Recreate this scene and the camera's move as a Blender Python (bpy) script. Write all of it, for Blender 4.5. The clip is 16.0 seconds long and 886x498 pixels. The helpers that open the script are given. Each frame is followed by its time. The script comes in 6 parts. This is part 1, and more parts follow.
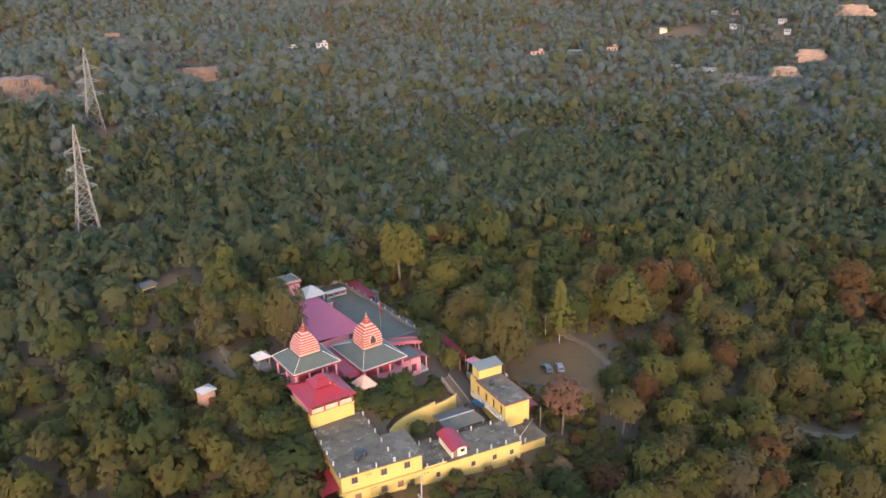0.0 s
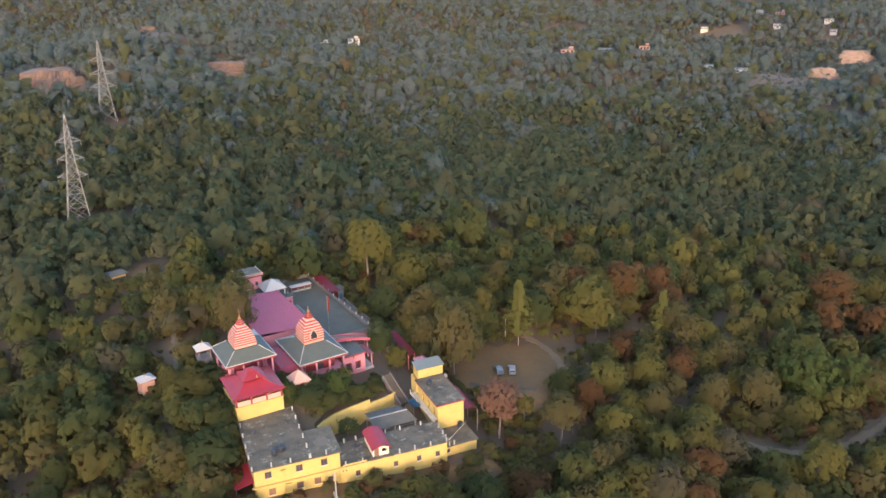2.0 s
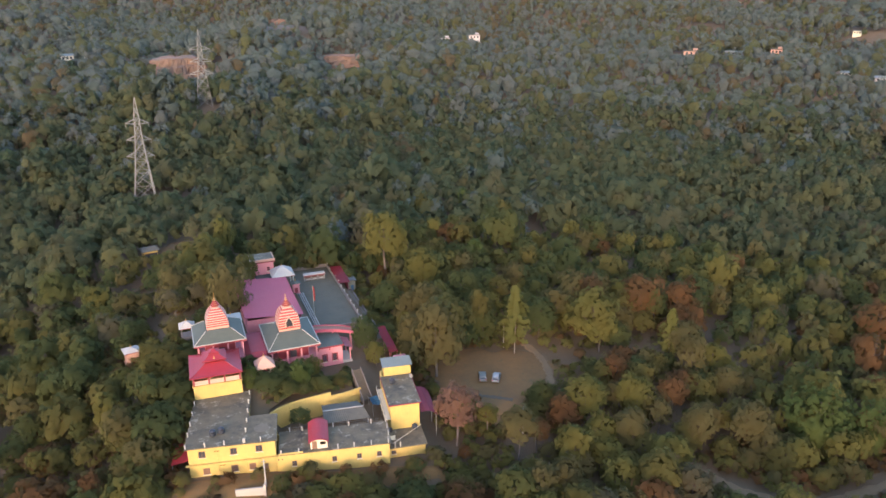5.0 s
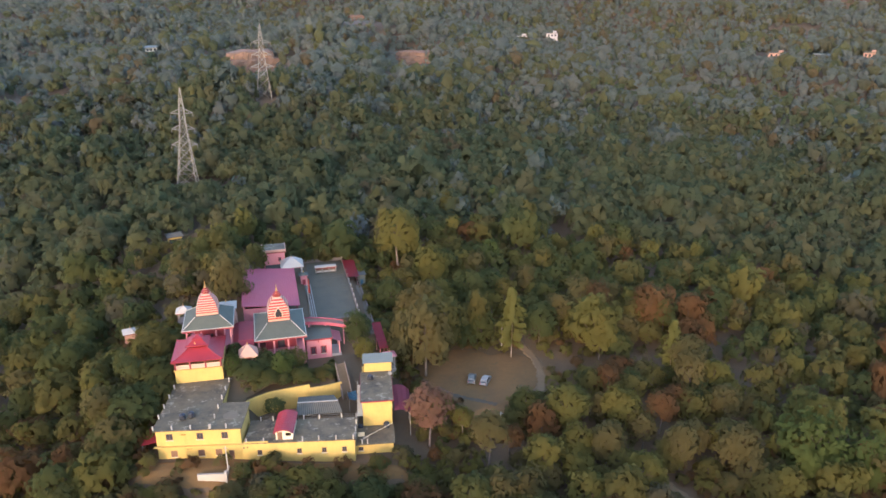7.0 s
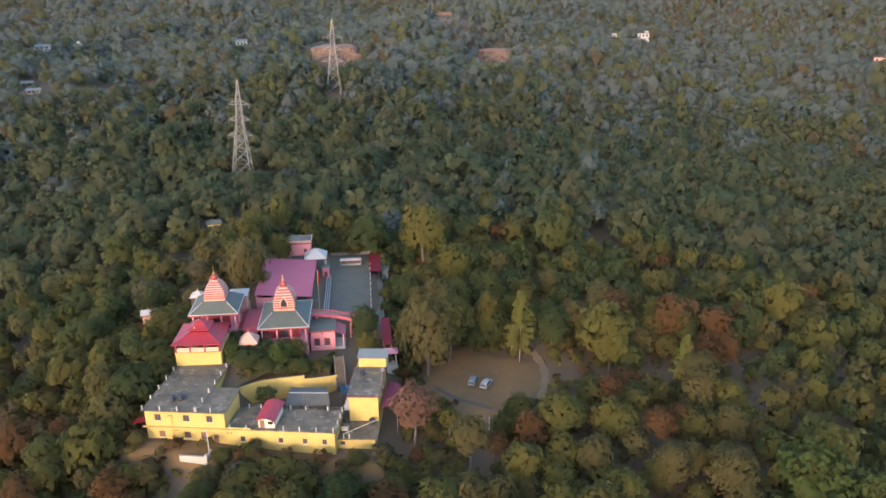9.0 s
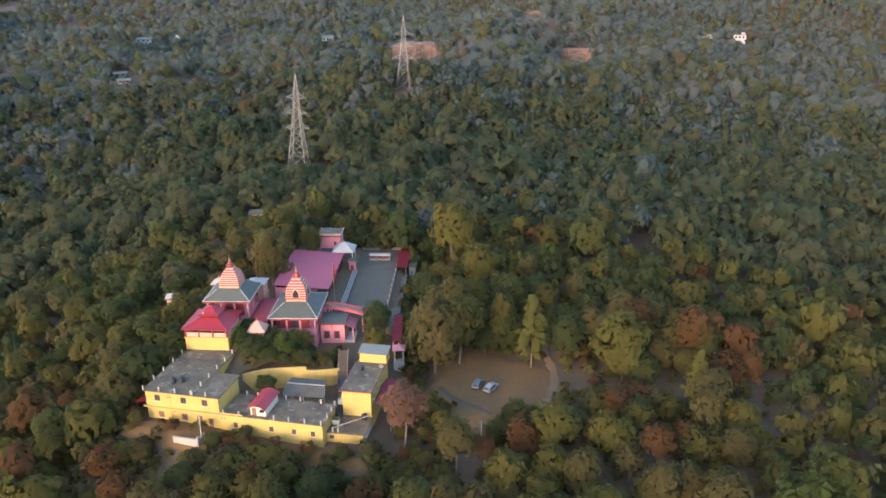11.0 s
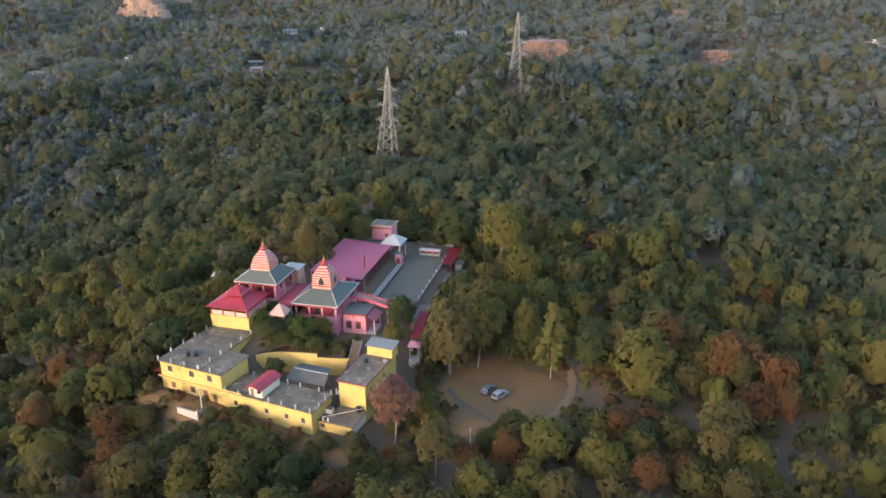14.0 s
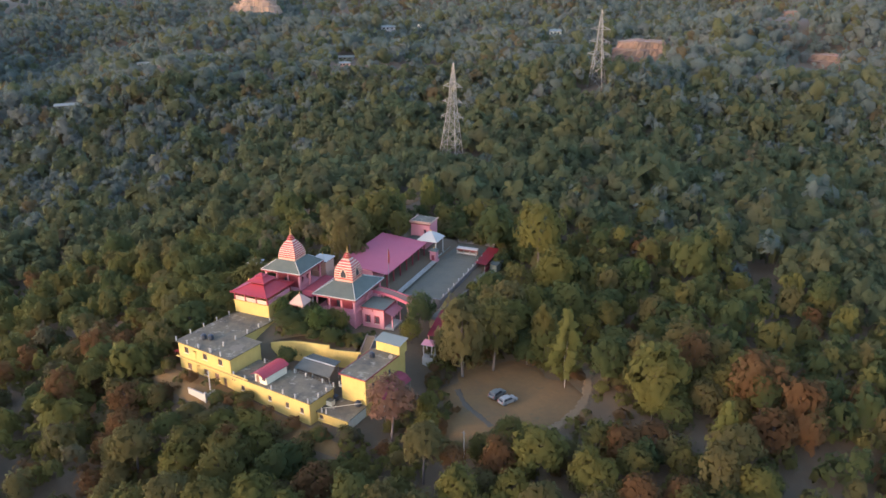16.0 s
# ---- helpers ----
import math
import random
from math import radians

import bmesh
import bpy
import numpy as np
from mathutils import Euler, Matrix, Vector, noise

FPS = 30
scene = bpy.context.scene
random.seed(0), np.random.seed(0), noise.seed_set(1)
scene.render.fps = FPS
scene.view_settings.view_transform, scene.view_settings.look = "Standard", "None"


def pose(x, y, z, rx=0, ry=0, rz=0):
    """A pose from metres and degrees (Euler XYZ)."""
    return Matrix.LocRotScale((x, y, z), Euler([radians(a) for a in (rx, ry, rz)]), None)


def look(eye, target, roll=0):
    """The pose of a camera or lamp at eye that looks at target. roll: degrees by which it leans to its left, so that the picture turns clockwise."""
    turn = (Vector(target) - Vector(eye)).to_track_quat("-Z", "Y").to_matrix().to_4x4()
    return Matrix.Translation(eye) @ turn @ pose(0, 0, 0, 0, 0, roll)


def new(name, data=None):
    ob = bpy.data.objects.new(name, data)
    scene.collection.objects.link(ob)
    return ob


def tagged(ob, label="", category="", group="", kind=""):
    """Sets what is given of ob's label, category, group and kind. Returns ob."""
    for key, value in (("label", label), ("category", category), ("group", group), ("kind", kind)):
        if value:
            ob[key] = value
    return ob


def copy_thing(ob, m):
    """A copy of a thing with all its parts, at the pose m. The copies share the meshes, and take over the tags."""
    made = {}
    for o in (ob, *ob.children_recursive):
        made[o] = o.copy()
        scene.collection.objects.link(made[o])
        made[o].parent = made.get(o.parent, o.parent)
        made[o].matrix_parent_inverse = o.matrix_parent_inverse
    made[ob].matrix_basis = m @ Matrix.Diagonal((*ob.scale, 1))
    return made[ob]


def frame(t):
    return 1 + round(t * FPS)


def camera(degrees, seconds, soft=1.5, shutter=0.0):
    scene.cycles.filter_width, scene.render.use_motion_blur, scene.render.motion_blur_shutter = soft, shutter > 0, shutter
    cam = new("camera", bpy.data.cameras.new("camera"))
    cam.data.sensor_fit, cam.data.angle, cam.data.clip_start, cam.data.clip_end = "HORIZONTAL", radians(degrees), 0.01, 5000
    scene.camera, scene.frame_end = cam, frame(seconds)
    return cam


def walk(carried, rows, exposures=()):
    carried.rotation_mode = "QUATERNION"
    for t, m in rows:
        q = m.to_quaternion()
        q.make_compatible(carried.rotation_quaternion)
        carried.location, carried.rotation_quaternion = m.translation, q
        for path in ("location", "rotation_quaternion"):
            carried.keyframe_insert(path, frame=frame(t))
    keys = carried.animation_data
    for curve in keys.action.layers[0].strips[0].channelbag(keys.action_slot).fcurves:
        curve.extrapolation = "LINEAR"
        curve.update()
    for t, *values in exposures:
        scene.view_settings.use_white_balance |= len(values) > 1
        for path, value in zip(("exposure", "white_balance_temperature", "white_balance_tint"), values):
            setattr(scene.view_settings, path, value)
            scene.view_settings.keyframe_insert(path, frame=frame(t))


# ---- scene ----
# The camera: a drone that circles the hilltop temple.
cam = camera(58.4, 16.0, soft=1.6)
METRES, EYE, TILT, LEAN, TURN = 180.0, 99.0, 3.2, 2.3, -28.6
ROWS = [
    (0.0, 0.0, 0.0, 0.0, 0.49, -23.71, -1.12),
    (0.5, 0.03, 0.0025, -0.0001, 0.48, -23.8, -1.2),
    (1.0, 0.0663, 0.0059, -0.0002, 1.33, -23.87, -1.21),
    (1.5, 0.1005, 0.0106, -0.001, 2.86, -23.91, -1.12),
    (2.0, 0.1365, 0.0166, -0.0017, 4.53, -23.97, -1.06),
    (2.5, 0.1699, 0.0233, -0.0024, 6.17, -24.03, -0.99),
    (3.0, 0.2056, 0.0318, -0.0033, 8.16, -24.1, -0.91),
    (3.5, 0.2378, 0.0403, -0.0039, 9.98, -24.15, -0.83),
    (4.0, 0.2736, 0.0514, -0.0052, 11.96, -24.18, -0.71),
    (6.5, 0.428, 0.1139, -0.0109, 21.01, -24.38, -0.23),
    (7.0, 0.4575, 0.1293, -0.0121, 22.81, -24.43, -0.14),
    (7.5, 0.4833, 0.1442, -0.0134, 24.64, -24.47, -0.09),
    (8.0, 0.5113, 0.1614, -0.0155, 26.72, -24.46, 0.09),
    (8.5, 0.5355, 0.1779, -0.0169, 28.58, -24.5, 0.2),
    (9.0, 0.5607, 0.1962, -0.019, 30.55, -24.5, 0.33),
    (11.5, 0.666, 0.2908, -0.0286, 40.04, -24.48, 0.91),
    (12.0, 0.6856, 0.3125, -0.0306, 41.98, -24.47, 1.02),
    (12.5, 0.7032, 0.3332, -0.0324, 43.88, -24.46, 1.14),
    (13.0, 0.721, 0.356, -0.0346, 46.0, -24.45, 1.26),
    (13.5, 0.7366, 0.3778, -0.0369, 47.94, -24.42, 1.38),
    (14.0, 0.7526, 0.4016, -0.039, 50.02, -24.4, 1.45),
    (14.5, 0.7669, 0.4251, -0.0415, 52.04, -24.37, 1.61),
    (15.0, 0.7816, 0.4509, -0.0444, 54.29, -24.32, 1.74),
    (15.5, 0.7942, 0.4744, -0.0465, 56.23, -24.3, 1.81),
    (16.0, 0.8071, 0.5014, -0.05, 58.31, -24.22, 1.96),
]
walk(cam, [(t, pose(0, 0, EYE, TILT, LEAN, TURN) @ pose(METRES * x, METRES * y, METRES * z, 90 + pitch, roll, yaw)) for t, x, y, z, yaw, pitch, roll in ROWS],
     exposures=[(0.0, 2.68, 5650, 23), (16.0, 2.68, 5650, 23)])

# ---- world, sun ----
SUN_AZ, SUN_EL = -114.0, 12.0      # where the sun stands: degrees from +x, and above the horizon
world = bpy.data.worlds.new("sky")
scene.world = world
world.use_nodes = True
wn = world.node_tree.nodes
sky = wn.new("ShaderNodeTexSky")
sky.sky_type = 'NISHITA'
sky.sun_disc = False
sky.sun_elevation = radians(SUN_EL)
sky.sun_rotation = radians(90 - SUN_AZ)
sky.air_density, sky.dust_density, sky.ozone_density = 1.2, 2.0, 2.2
wn["Background"].inputs["Strength"].default_value = 0.15
world.node_tree.links.new(sky.outputs["Color"], wn["Background"].inputs["Color"])
sun = new("sun", bpy.data.lights.new("sun", "SUN"))
sun.data.energy = 0.34
sun.data.angle = radians(6.0)
sun.data.color = (1.0, 0.66, 0.36)
sun_to = Vector((math.cos(radians(SUN_AZ)) * math.cos(radians(SUN_EL)), math.sin(radians(SUN_AZ)) * math.cos(radians(SUN_EL)), math.sin(radians(SUN_EL))))
sun.matrix_world = look(sun_to * 400, (0, 0, 0))


# ---- materials ----
def link(m, a, b):
    m.node_tree.links.new(a, b)


def node(m, kind, **values):
    n = m.node_tree.nodes.new(kind)
    for key, v in values.items():
        n.inputs[key].default_value = v
    return n


def mix(m, fac, a, b, blend="MIX"):
    n = m.node_tree.nodes.new("ShaderNodeMix")
    n.data_type = "RGBA"
    n.blend_type = blend
    for sock, v in ((0, fac), (6, a), (7, b)):
        if isinstance(v, (int, float)):
            n.inputs[sock].default_value = v
        elif isinstance(v, tuple):
            n.inputs[sock].default_value = (*v, 1)
        else:
            link(m, v, n.inputs[sock])
    return n.outputs[2]


def ramp(m, src, lo, hi, a=0.0, b=1.0):
    n = node(m, "ShaderNodeMapRange")
    n.inputs["From Min"].default_value, n.inputs["From Max"].default_value = lo, hi
    n.inputs["To Min"].default_value, n.inputs["To Max"].default_value = a, b
    link(m, src, n.inputs["Value"])
    return n.outputs["Result"]


def noise_of(m, scale, detail=4.0, rough=0.6, stretch=None):
    geo = node(m, "ShaderNodeNewGeometry")
    src = geo.outputs["Position"]
    if stretch:
        mp = node(m, "ShaderNodeMapping")
        mp.inputs["Scale"].default_value = stretch
        link(m, src, mp.inputs["Vector"])
        src = mp.outputs["Vector"]
    n = node(m, "ShaderNodeTexNoise", Scale=scale, Detail=detail, Roughness=rough)
    link(m, src, n.inputs["Vector"])
    return n.outputs["Fac"]


def surface(name, base, stain, rough=0.8, big=0.35, fine=3.0, amount=0.5, bump=0.02, metal=0.0, third=None, streak=False):
    """A worn surface: base colour, stains at a large and a fine scale, a little relief."""
    m = bpy.data.materials.new(name)
    m.use_nodes = True
    p = m.node_tree.nodes["Principled BSDF"]
    p.inputs["Roughness"].default_value, p.inputs["Metallic"].default_value = rough, metal
    large = ramp(m, noise_of(m, big, 5, 0.65), 0.42, 0.68)
    small = noise_of(m, fine, 4, 0.7, (1, 1, 0.15) if streak else None)
    col = mix(m, ramp(m, large, 0, 1, 0, amount), base, stain)
    col = mix(m, ramp(m, small, 0.35, 0.75, 0, amount * 0.7), col, tuple(c * 0.72 for c in base))
    if third:
        col = mix(m, ramp(m, noise_of(m, big * 2.3, 6, 0.7), 0.56, 0.66, 0, 0.8), col, third)
    link(m, col, p.inputs["Base Color"])
    b = node(m, "ShaderNodeBump", Distance=bump, Strength=0.6)
    link(m, noise_of(m, fine * 3, 5), b.inputs["Height"])
    link(m, b.outputs["Normal"], p.inputs["Normal"])
    return m


def leaves(name, a, b, c, translucent=0.58, cell=9.0, open_at=0.60, relief=0.0):
    """Leaf clumps: three tones spread by place and by clump."""
    m = bpy.data.materials.new(name)
    m.use_nodes = True
    t = m.node_tree
    t.nodes.remove(t.nodes["Principled BSDF"])
    out = t.nodes["Material Output"]
    geo = node(m, "ShaderNodeNewGeometry")
    info = node(m, "ShaderNodeObjectInfo")
    col = mix(m, ramp(m, noise_of(m, 0.16, 2), 0.35, 0.65), a, b)
    col = mix(m, ramp(m, geo.outputs["Random Per Island"], 0.4, 1.0, 0.0, 0.22), col, c)
    col = mix(m, ramp(m, info.outputs["Random"], 0, 1, 0, 0.35), col, b)
    d = node(m, "ShaderNodeBsdfDiffuse", Roughness=0.6)
    if relief:
        b = node(m, "ShaderNodeBump", Distance=relief, Strength=0.7)
        link(m, noise_of(m, 0.8 / relief, 3, 0.6), b.inputs["Height"])
        link(m, b.outputs["Normal"], d.inputs["Normal"])
    tr = node(m, "ShaderNodeBsdfTranslucent")
    link(m, col, d.inputs["Color"])
    link(m, mix(m, 0.4, col, (0.12, 0.12, 0.045)), tr.inputs["Color"])
    ms = node(m, "ShaderNodeMixShader", Fac=translucent)
    link(m, d.outputs[0], ms.inputs[1])
    link(m, tr.outputs[0], ms.inputs[2])
    # gaps between the single leaves of a clump
    cells = node(m, "ShaderNodeTexVoronoi", Scale=cell, Randomness=1.0)
    link(m, geo.outputs["Position"], cells.inputs["Vector"])
    gap = node(m, "ShaderNodeMath")
    gap.operation = "GREATER_THAN"
    gap.inputs[1].default_value = open_at
    link(m, cells.outputs["Distance"], gap.inputs[0])
    clear = node(m, "ShaderNodeBsdfTransparent")
    ms2 = node(m, "ShaderNodeMixShader")
    link(m, gap.outputs[0], ms2.inputs["Fac"])
    link(m, ms.outputs[0], ms2.inputs[1])
    link(m, clear.outputs[0], ms2.inputs[2])
    link(m, ms2.outputs[0], out.inputs["Surface"])
    return m


YELLOW = surface("yellow_wash", (0.44, 0.292, 0.066), (0.32, 0.206, 0.050), 0.85, 0.5, 2.5, 0.45, streak=True)
CREAM = surface("cream_wash", (0.56, 0.47, 0.31), (0.42, 0.34, 0.22), 0.85, 0.5, 2.5, 0.5, streak=True)
WHITE = surface("white_paint", (0.345, 0.295, 0.225), (0.28, 0.24, 0.185), 0.7, 0.6, 3, 0.4)
PINK = surface("pink_wash", (0.50, 0.180, 0.170), (0.41, 0.135, 0.13), 0.85, 0.5, 2.5, 0.4, streak=True)
PEACH = surface("peach_paint", (0.40, 0.215, 0.135), (0.34, 0.175, 0.11), 0.7, 0.6, 3, 0.35)
PALEBAND = surface("pale_peach_spire_paint", (0.42, 0.265, 0.175), (0.36, 0.22, 0.145), 0.7, 0.6, 3, 0.3)
ORANGE = surface("vermilion_paint", (0.27, 0.022, 0.010), (0.22, 0.020, 0.009), 0.6, 0.6, 3, 0.35)
MAROON = surface("maroon_paint", (0.185, 0.017, 0.019), (0.14, 0.013, 0.016), 0.7, 0.6, 3, 0.4)
REDSHEET = surface("red_roof_sheet", (0.245, 0.0125, 0.012), (0.185, 0.011, 0.011), 0.55, 0.5, 4, 0.5, 0.03)
MAGENTA = surface("magenta_roof_sheet", (0.33, 0.066, 0.080), (0.27, 0.056, 0.068), 0.8, 0.35, 3, 0.5, 0.02)
SLATE = surface("slate_green_paint", (0.068, 0.071, 0.046), (0.048, 0.050, 0.033), 0.8, 0.5, 3, 0.6)
CONCRETE = surface("roof_concrete", (0.122, 0.090, 0.044), (0.022, 0.018, 0.011), 0.9, 0.24, 1.6, 0.95, 0.02, third=(0.25, 0.203, 0.132))
PAVING = surface("courtyard_paving", (0.092, 0.073, 0.037), (0.062, 0.052, 0.028), 0.85, 0.25, 1.5, 0.6)
GREENFLOOR = surface("green_floor_paint", (0.132, 0.142, 0.090), (0.094, 0.100, 0.064), 0.8, 0.3, 2, 0.5)
GREYSHEET = surface("rusty_grey_sheet", (0.092, 0.078, 0.050), (0.052, 0.044, 0.029), 0.9, 0.4, 3, 0.6)
FARWALL = surface("far_house_wash", (0.36, 0.31, 0.26), (0.28, 0.24, 0.20), 0.85, 0.2, 1, 0.4)
SHEET = surface("blue_grey_sheet", (0.142, 0.138, 0.094), (0.106, 0.103, 0.070), 0.5, 0.4, 3, 0.5)
BLUE = surface("blue_tarpaulin", (0.035, 0.10, 0.14), (0.03, 0.075, 0.11), 0.6, 0.6, 3, 0.4)
GOLD = surface("brass", (0.55, 0.30, 0.09), (0.38, 0.20, 0.06), 0.3, 1, 6, 0.4, 0.003, 0.9)
STEEL = surface("galvanised_steel", (0.20, 0.178, 0.140), (0.145, 0.122, 0.092), 0.6, 0.2, 2, 0.5, 0.003, 0.2)
DARK = surface("dark_opening", (0.035, 0.03, 0.03), (0.02, 0.02, 0.02), 0.8, 0.6, 3, 0.3)
WOOD = surface("brown_wood", (0.16, 0.08, 0.04), (0.10, 0.05, 0.03), 0.7, 0.8, 5, 0.5)
BLACK = surface("black_plastic", (0.02, 0.02, 0.022), (0.03, 0.03, 0.03), 0.5, 1, 6, 0.3)
STONE = surface("step_stone", (0.16, 0.122, 0.092), (0.10, 0.078, 0.060), 0.9, 0.6, 3, 0.6)
BARK = surface("bark", (0.13, 0.095, 0.07), (0.07, 0.05, 0.04), 0.95, 0.9, 5, 0.6, 0.03)
PALEBARK = surface("pale_bark", (0.38, 0.30, 0.23), (0.22, 0.16, 0.12), 0.95, 0.9, 5, 0.6, 0.03)
GROUND = surface("leaf_litter", (0.115, 0.069, 0.029), (0.076, 0.053, 0.023), 0.95, 0.06, 0.7, 0.8, 0.08, third=(0.10, 0.072, 0.036))
CLEARING = surface("trodden_earth", (0.150, 0.078, 0.019), (0.092, 0.051, 0.015), 0.95, 0.12, 0.9, 0.8, 0.04, third=(0.088, 0.060, 0.020))
DRAIN = surface("damp_drain_earth", (0.080, 0.057, 0.030), (0.054, 0.040, 0.022), 0.9, 0.4, 2, 0.6)
FLAGS = surface("pale_path_paving", (0.132, 0.098, 0.056), (0.090, 0.066, 0.038), 0.9, 0.4, 2, 0.6)
WORNWHITE = surface("worn_whitewash", (0.32, 0.275, 0.21), (0.21, 0.18, 0.14), 0.85, 0.5, 3, 0.6)
ROAD = surface("dusty_road", (0.168, 0.104, 0.044), (0.110, 0.067, 0.029), 0.95, 0.2, 1.2, 0.6, 0.03)
SOIL = surface("bare_soil", (0.165, 0.090, 0.050), (0.080, 0.062, 0.038), 0.95, 0.09, 0.5, 0.85, 0.2)
CLIFF = surface("cut_orange_earth", (0.25, 0.15, 0.09), (0.12, 0.09, 0.06), 0.95, 0.07, 0.5, 0.8, 0.2)
SILVER = surface("silver_car_paint", (0.170, 0.168, 0.138), (0.148, 0.147, 0.120), 0.3, 0.8, 4, 0.3, 0.001, 0.3)
PALECAR = surface("white_car_paint", (0.27, 0.25, 0.205), (0.245, 0.228, 0.188), 0.3, 0.8, 4, 0.3, 0.001)
GLASS = surface("tinted_glass", (0.02, 0.025, 0.03), (0.012, 0.015, 0.016), 0.45, 1, 6, 0.2, 0.0)
RUBBER = surface("tyre_rubber", (0.02, 0.02, 0.02), (0.03, 0.028, 0.025), 0.9, 1, 6, 0.3, 0.003)
TERRACOTTA = surface("red_tail_lamp", (0.35, 0.02, 0.02), (0.3, 0.02, 0.02), 0.3, 1, 6, 0.2, 0.0)

LEAF_TONES = [
    ("leaf_dark_green", (0.069, 0.083, 0.032), (0.083, 0.092, 0.033), (0.104, 0.102, 0.036)),
    ("leaf_olive", (0.114, 0.103, 0.032), (0.134, 0.109, 0.033), (0.156, 0.125, 0.036)),
    ("leaf_yellow_olive", (0.137, 0.124, 0.034), (0.156, 0.131, 0.035), (0.175, 0.146, 0.038)),
    ("leaf_rust", (0.162, 0.077, 0.031), (0.144, 0.079, 0.033), (0.172, 0.089, 0.036)),
    ("leaf_bright_green", (0.080, 0.102, 0.029), (0.098, 0.114, 0.032), (0.126, 0.134, 0.037)),
    ("leaf_dry_grey", (0.111, 0.093, 0.050), (0.124, 0.101, 0.052), (0.142, 0.113, 0.056)),
    ("leaf_mid_green", (0.088, 0.096, 0.033), (0.105, 0.102, 0.033), (0.124, 0.115, 0.035)),
    ("leaf_dusty_pink", (0.255, 0.122, 0.078), (0.215, 0.112, 0.066), (0.262, 0.150, 0.090)),
    # distant haze painted in as a pale bluish grey leaf
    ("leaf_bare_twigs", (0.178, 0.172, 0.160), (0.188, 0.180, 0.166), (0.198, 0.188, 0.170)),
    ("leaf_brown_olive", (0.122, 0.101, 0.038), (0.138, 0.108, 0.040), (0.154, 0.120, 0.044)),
    # two grey-greens with distant haze painted into the leaf colour
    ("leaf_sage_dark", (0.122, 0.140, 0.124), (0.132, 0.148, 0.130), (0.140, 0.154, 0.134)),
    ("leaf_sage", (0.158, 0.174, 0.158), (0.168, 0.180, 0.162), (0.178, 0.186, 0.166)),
    ("leaf_silver_oak", (0.172, 0.160, 0.041), (0.192, 0.172, 0.046), (0.218, 0.195, 0.056)),
]
LEAF = [leaves(*tone) for tone in LEAF_TONES]


def hazed(tones, share, haze):
    """The tones of woods further off: part of the tree's own colour, part a painted haze grey-green."""
    return [tuple(c * share + o * (1 - share) for c, o in zip(tone, haze)) for tone in tones]


# leaf copies for middle and far woods, haze mixed into the colour
LEAF_WOOD = [leaves(name + "_wood", *hazed(tones, 0.54, (0.106, 0.116, 0.071)), cell=5.0, open_at=0.62, relief=0.7) for name, *tones in LEAF_TONES]


# ---- building helpers ----
def part(name, bm, material, parent, label=""):
    """Links a bmesh as one mesh object under a thing or a part."""
    me = bpy.data.meshes.new(name)
    bm.to_mesh(me)
    bm.free()
    me.materials.append(material)
    ob = new(name, me)
    ob.parent = parent
    return tagged(ob, label)


def again(ob, m, parent=None):
    """The same mesh once more, as an object of its own."""
    o = bpy.data.objects.new(ob.name.split(".")[0], ob.data)
    scene.collection.objects.link(o)
    o.parent = parent or ob.parent
    o.matrix_basis = m
    return o


def thing(name, m, label, category, group="", kind=""):
    ob = new(name)
    ob.matrix_basis = m
    ob.empty_display_size = 0.3
    return tagged(ob, label, category, group, kind)


def box(bm, x0, x1, y0, y1, z0, z1, taper=0.0):
    """A block; taper draws its top in on all sides."""
    t = taper
    v = [bm.verts.new(c) for c in ((x0, y0, z0), (x1, y0, z0), (x1, y1, z0), (x0, y1, z0), (x0 + t, y0 + t, z1), (x1 - t, y0 + t, z1), (x1 - t, y1 - t, z1), (x0 + t, y1 - t, z1))]
    for f in ((3, 2, 1, 0), (4, 5, 6, 7), (0, 1, 5, 4), (1, 2, 6, 5), (2, 3, 7, 6), (3, 0, 4, 7)):
        bm.faces.new([v[i] for i in f])
    return bm


def boxed(*args, **kw):
    return box(bmesh.new(), *args, **kw)


def soften(bm, w=0.03):
    bmesh.ops.bevel(bm, geom=bm.edges[:], offset=w, segments=1, affect="EDGES", clamp_overlap=True)
    return bm


def wall_x(bm, x0, x1, y0, y1, z0, z1, holes=()):
    """A wall along x from y0 to y1, with openings (x0, x1, z0, z1) that go right through."""
    xs = sorted({x0, x1, *[h[0] for h in holes], *[h[1] for h in holes]})
    for a, b in zip(xs, xs[1:]):
        cut = sorted([h for h in holes if h[0] <= a and h[1] >= b], key=lambda h: h[2])
        z = z0
        for h in cut:
            if h[2] > z:
                box(bm, a, b, y0, y1, z, h[2])
            z = h[3]
        if z < z1:
            box(bm, a, b, y0, y1, z, z1)
    bmesh.ops.remove_doubles(bm, verts=bm.verts[:], dist=0.0005)
    return bm


def swap_xy(bm):
    for v in bm.verts:
        v.co.x, v.co.y = v.co.y, v.co.x
    bmesh.ops.reverse_faces(bm, faces=bm.faces[:])
    return bm


def lathe(bm, profile, sides=16, x=0, y=0):
    """A turned form from (radius, height) pairs."""
    rings = [[bm.verts.new((x + r * math.cos(i * math.tau / sides), y + r * math.sin(i * math.tau / sides), z)) for i in range(sides)] for r, z in profile]
    for a, b in zip(rings, rings[1:]):
        for i in range(sides):
            bm.faces.new((a[i], a[(i + 1) % sides], b[(i + 1) % sides], b[i]))
    bm.faces.new(rings[0][::-1])
    bm.faces.new(rings[-1])
    return bm


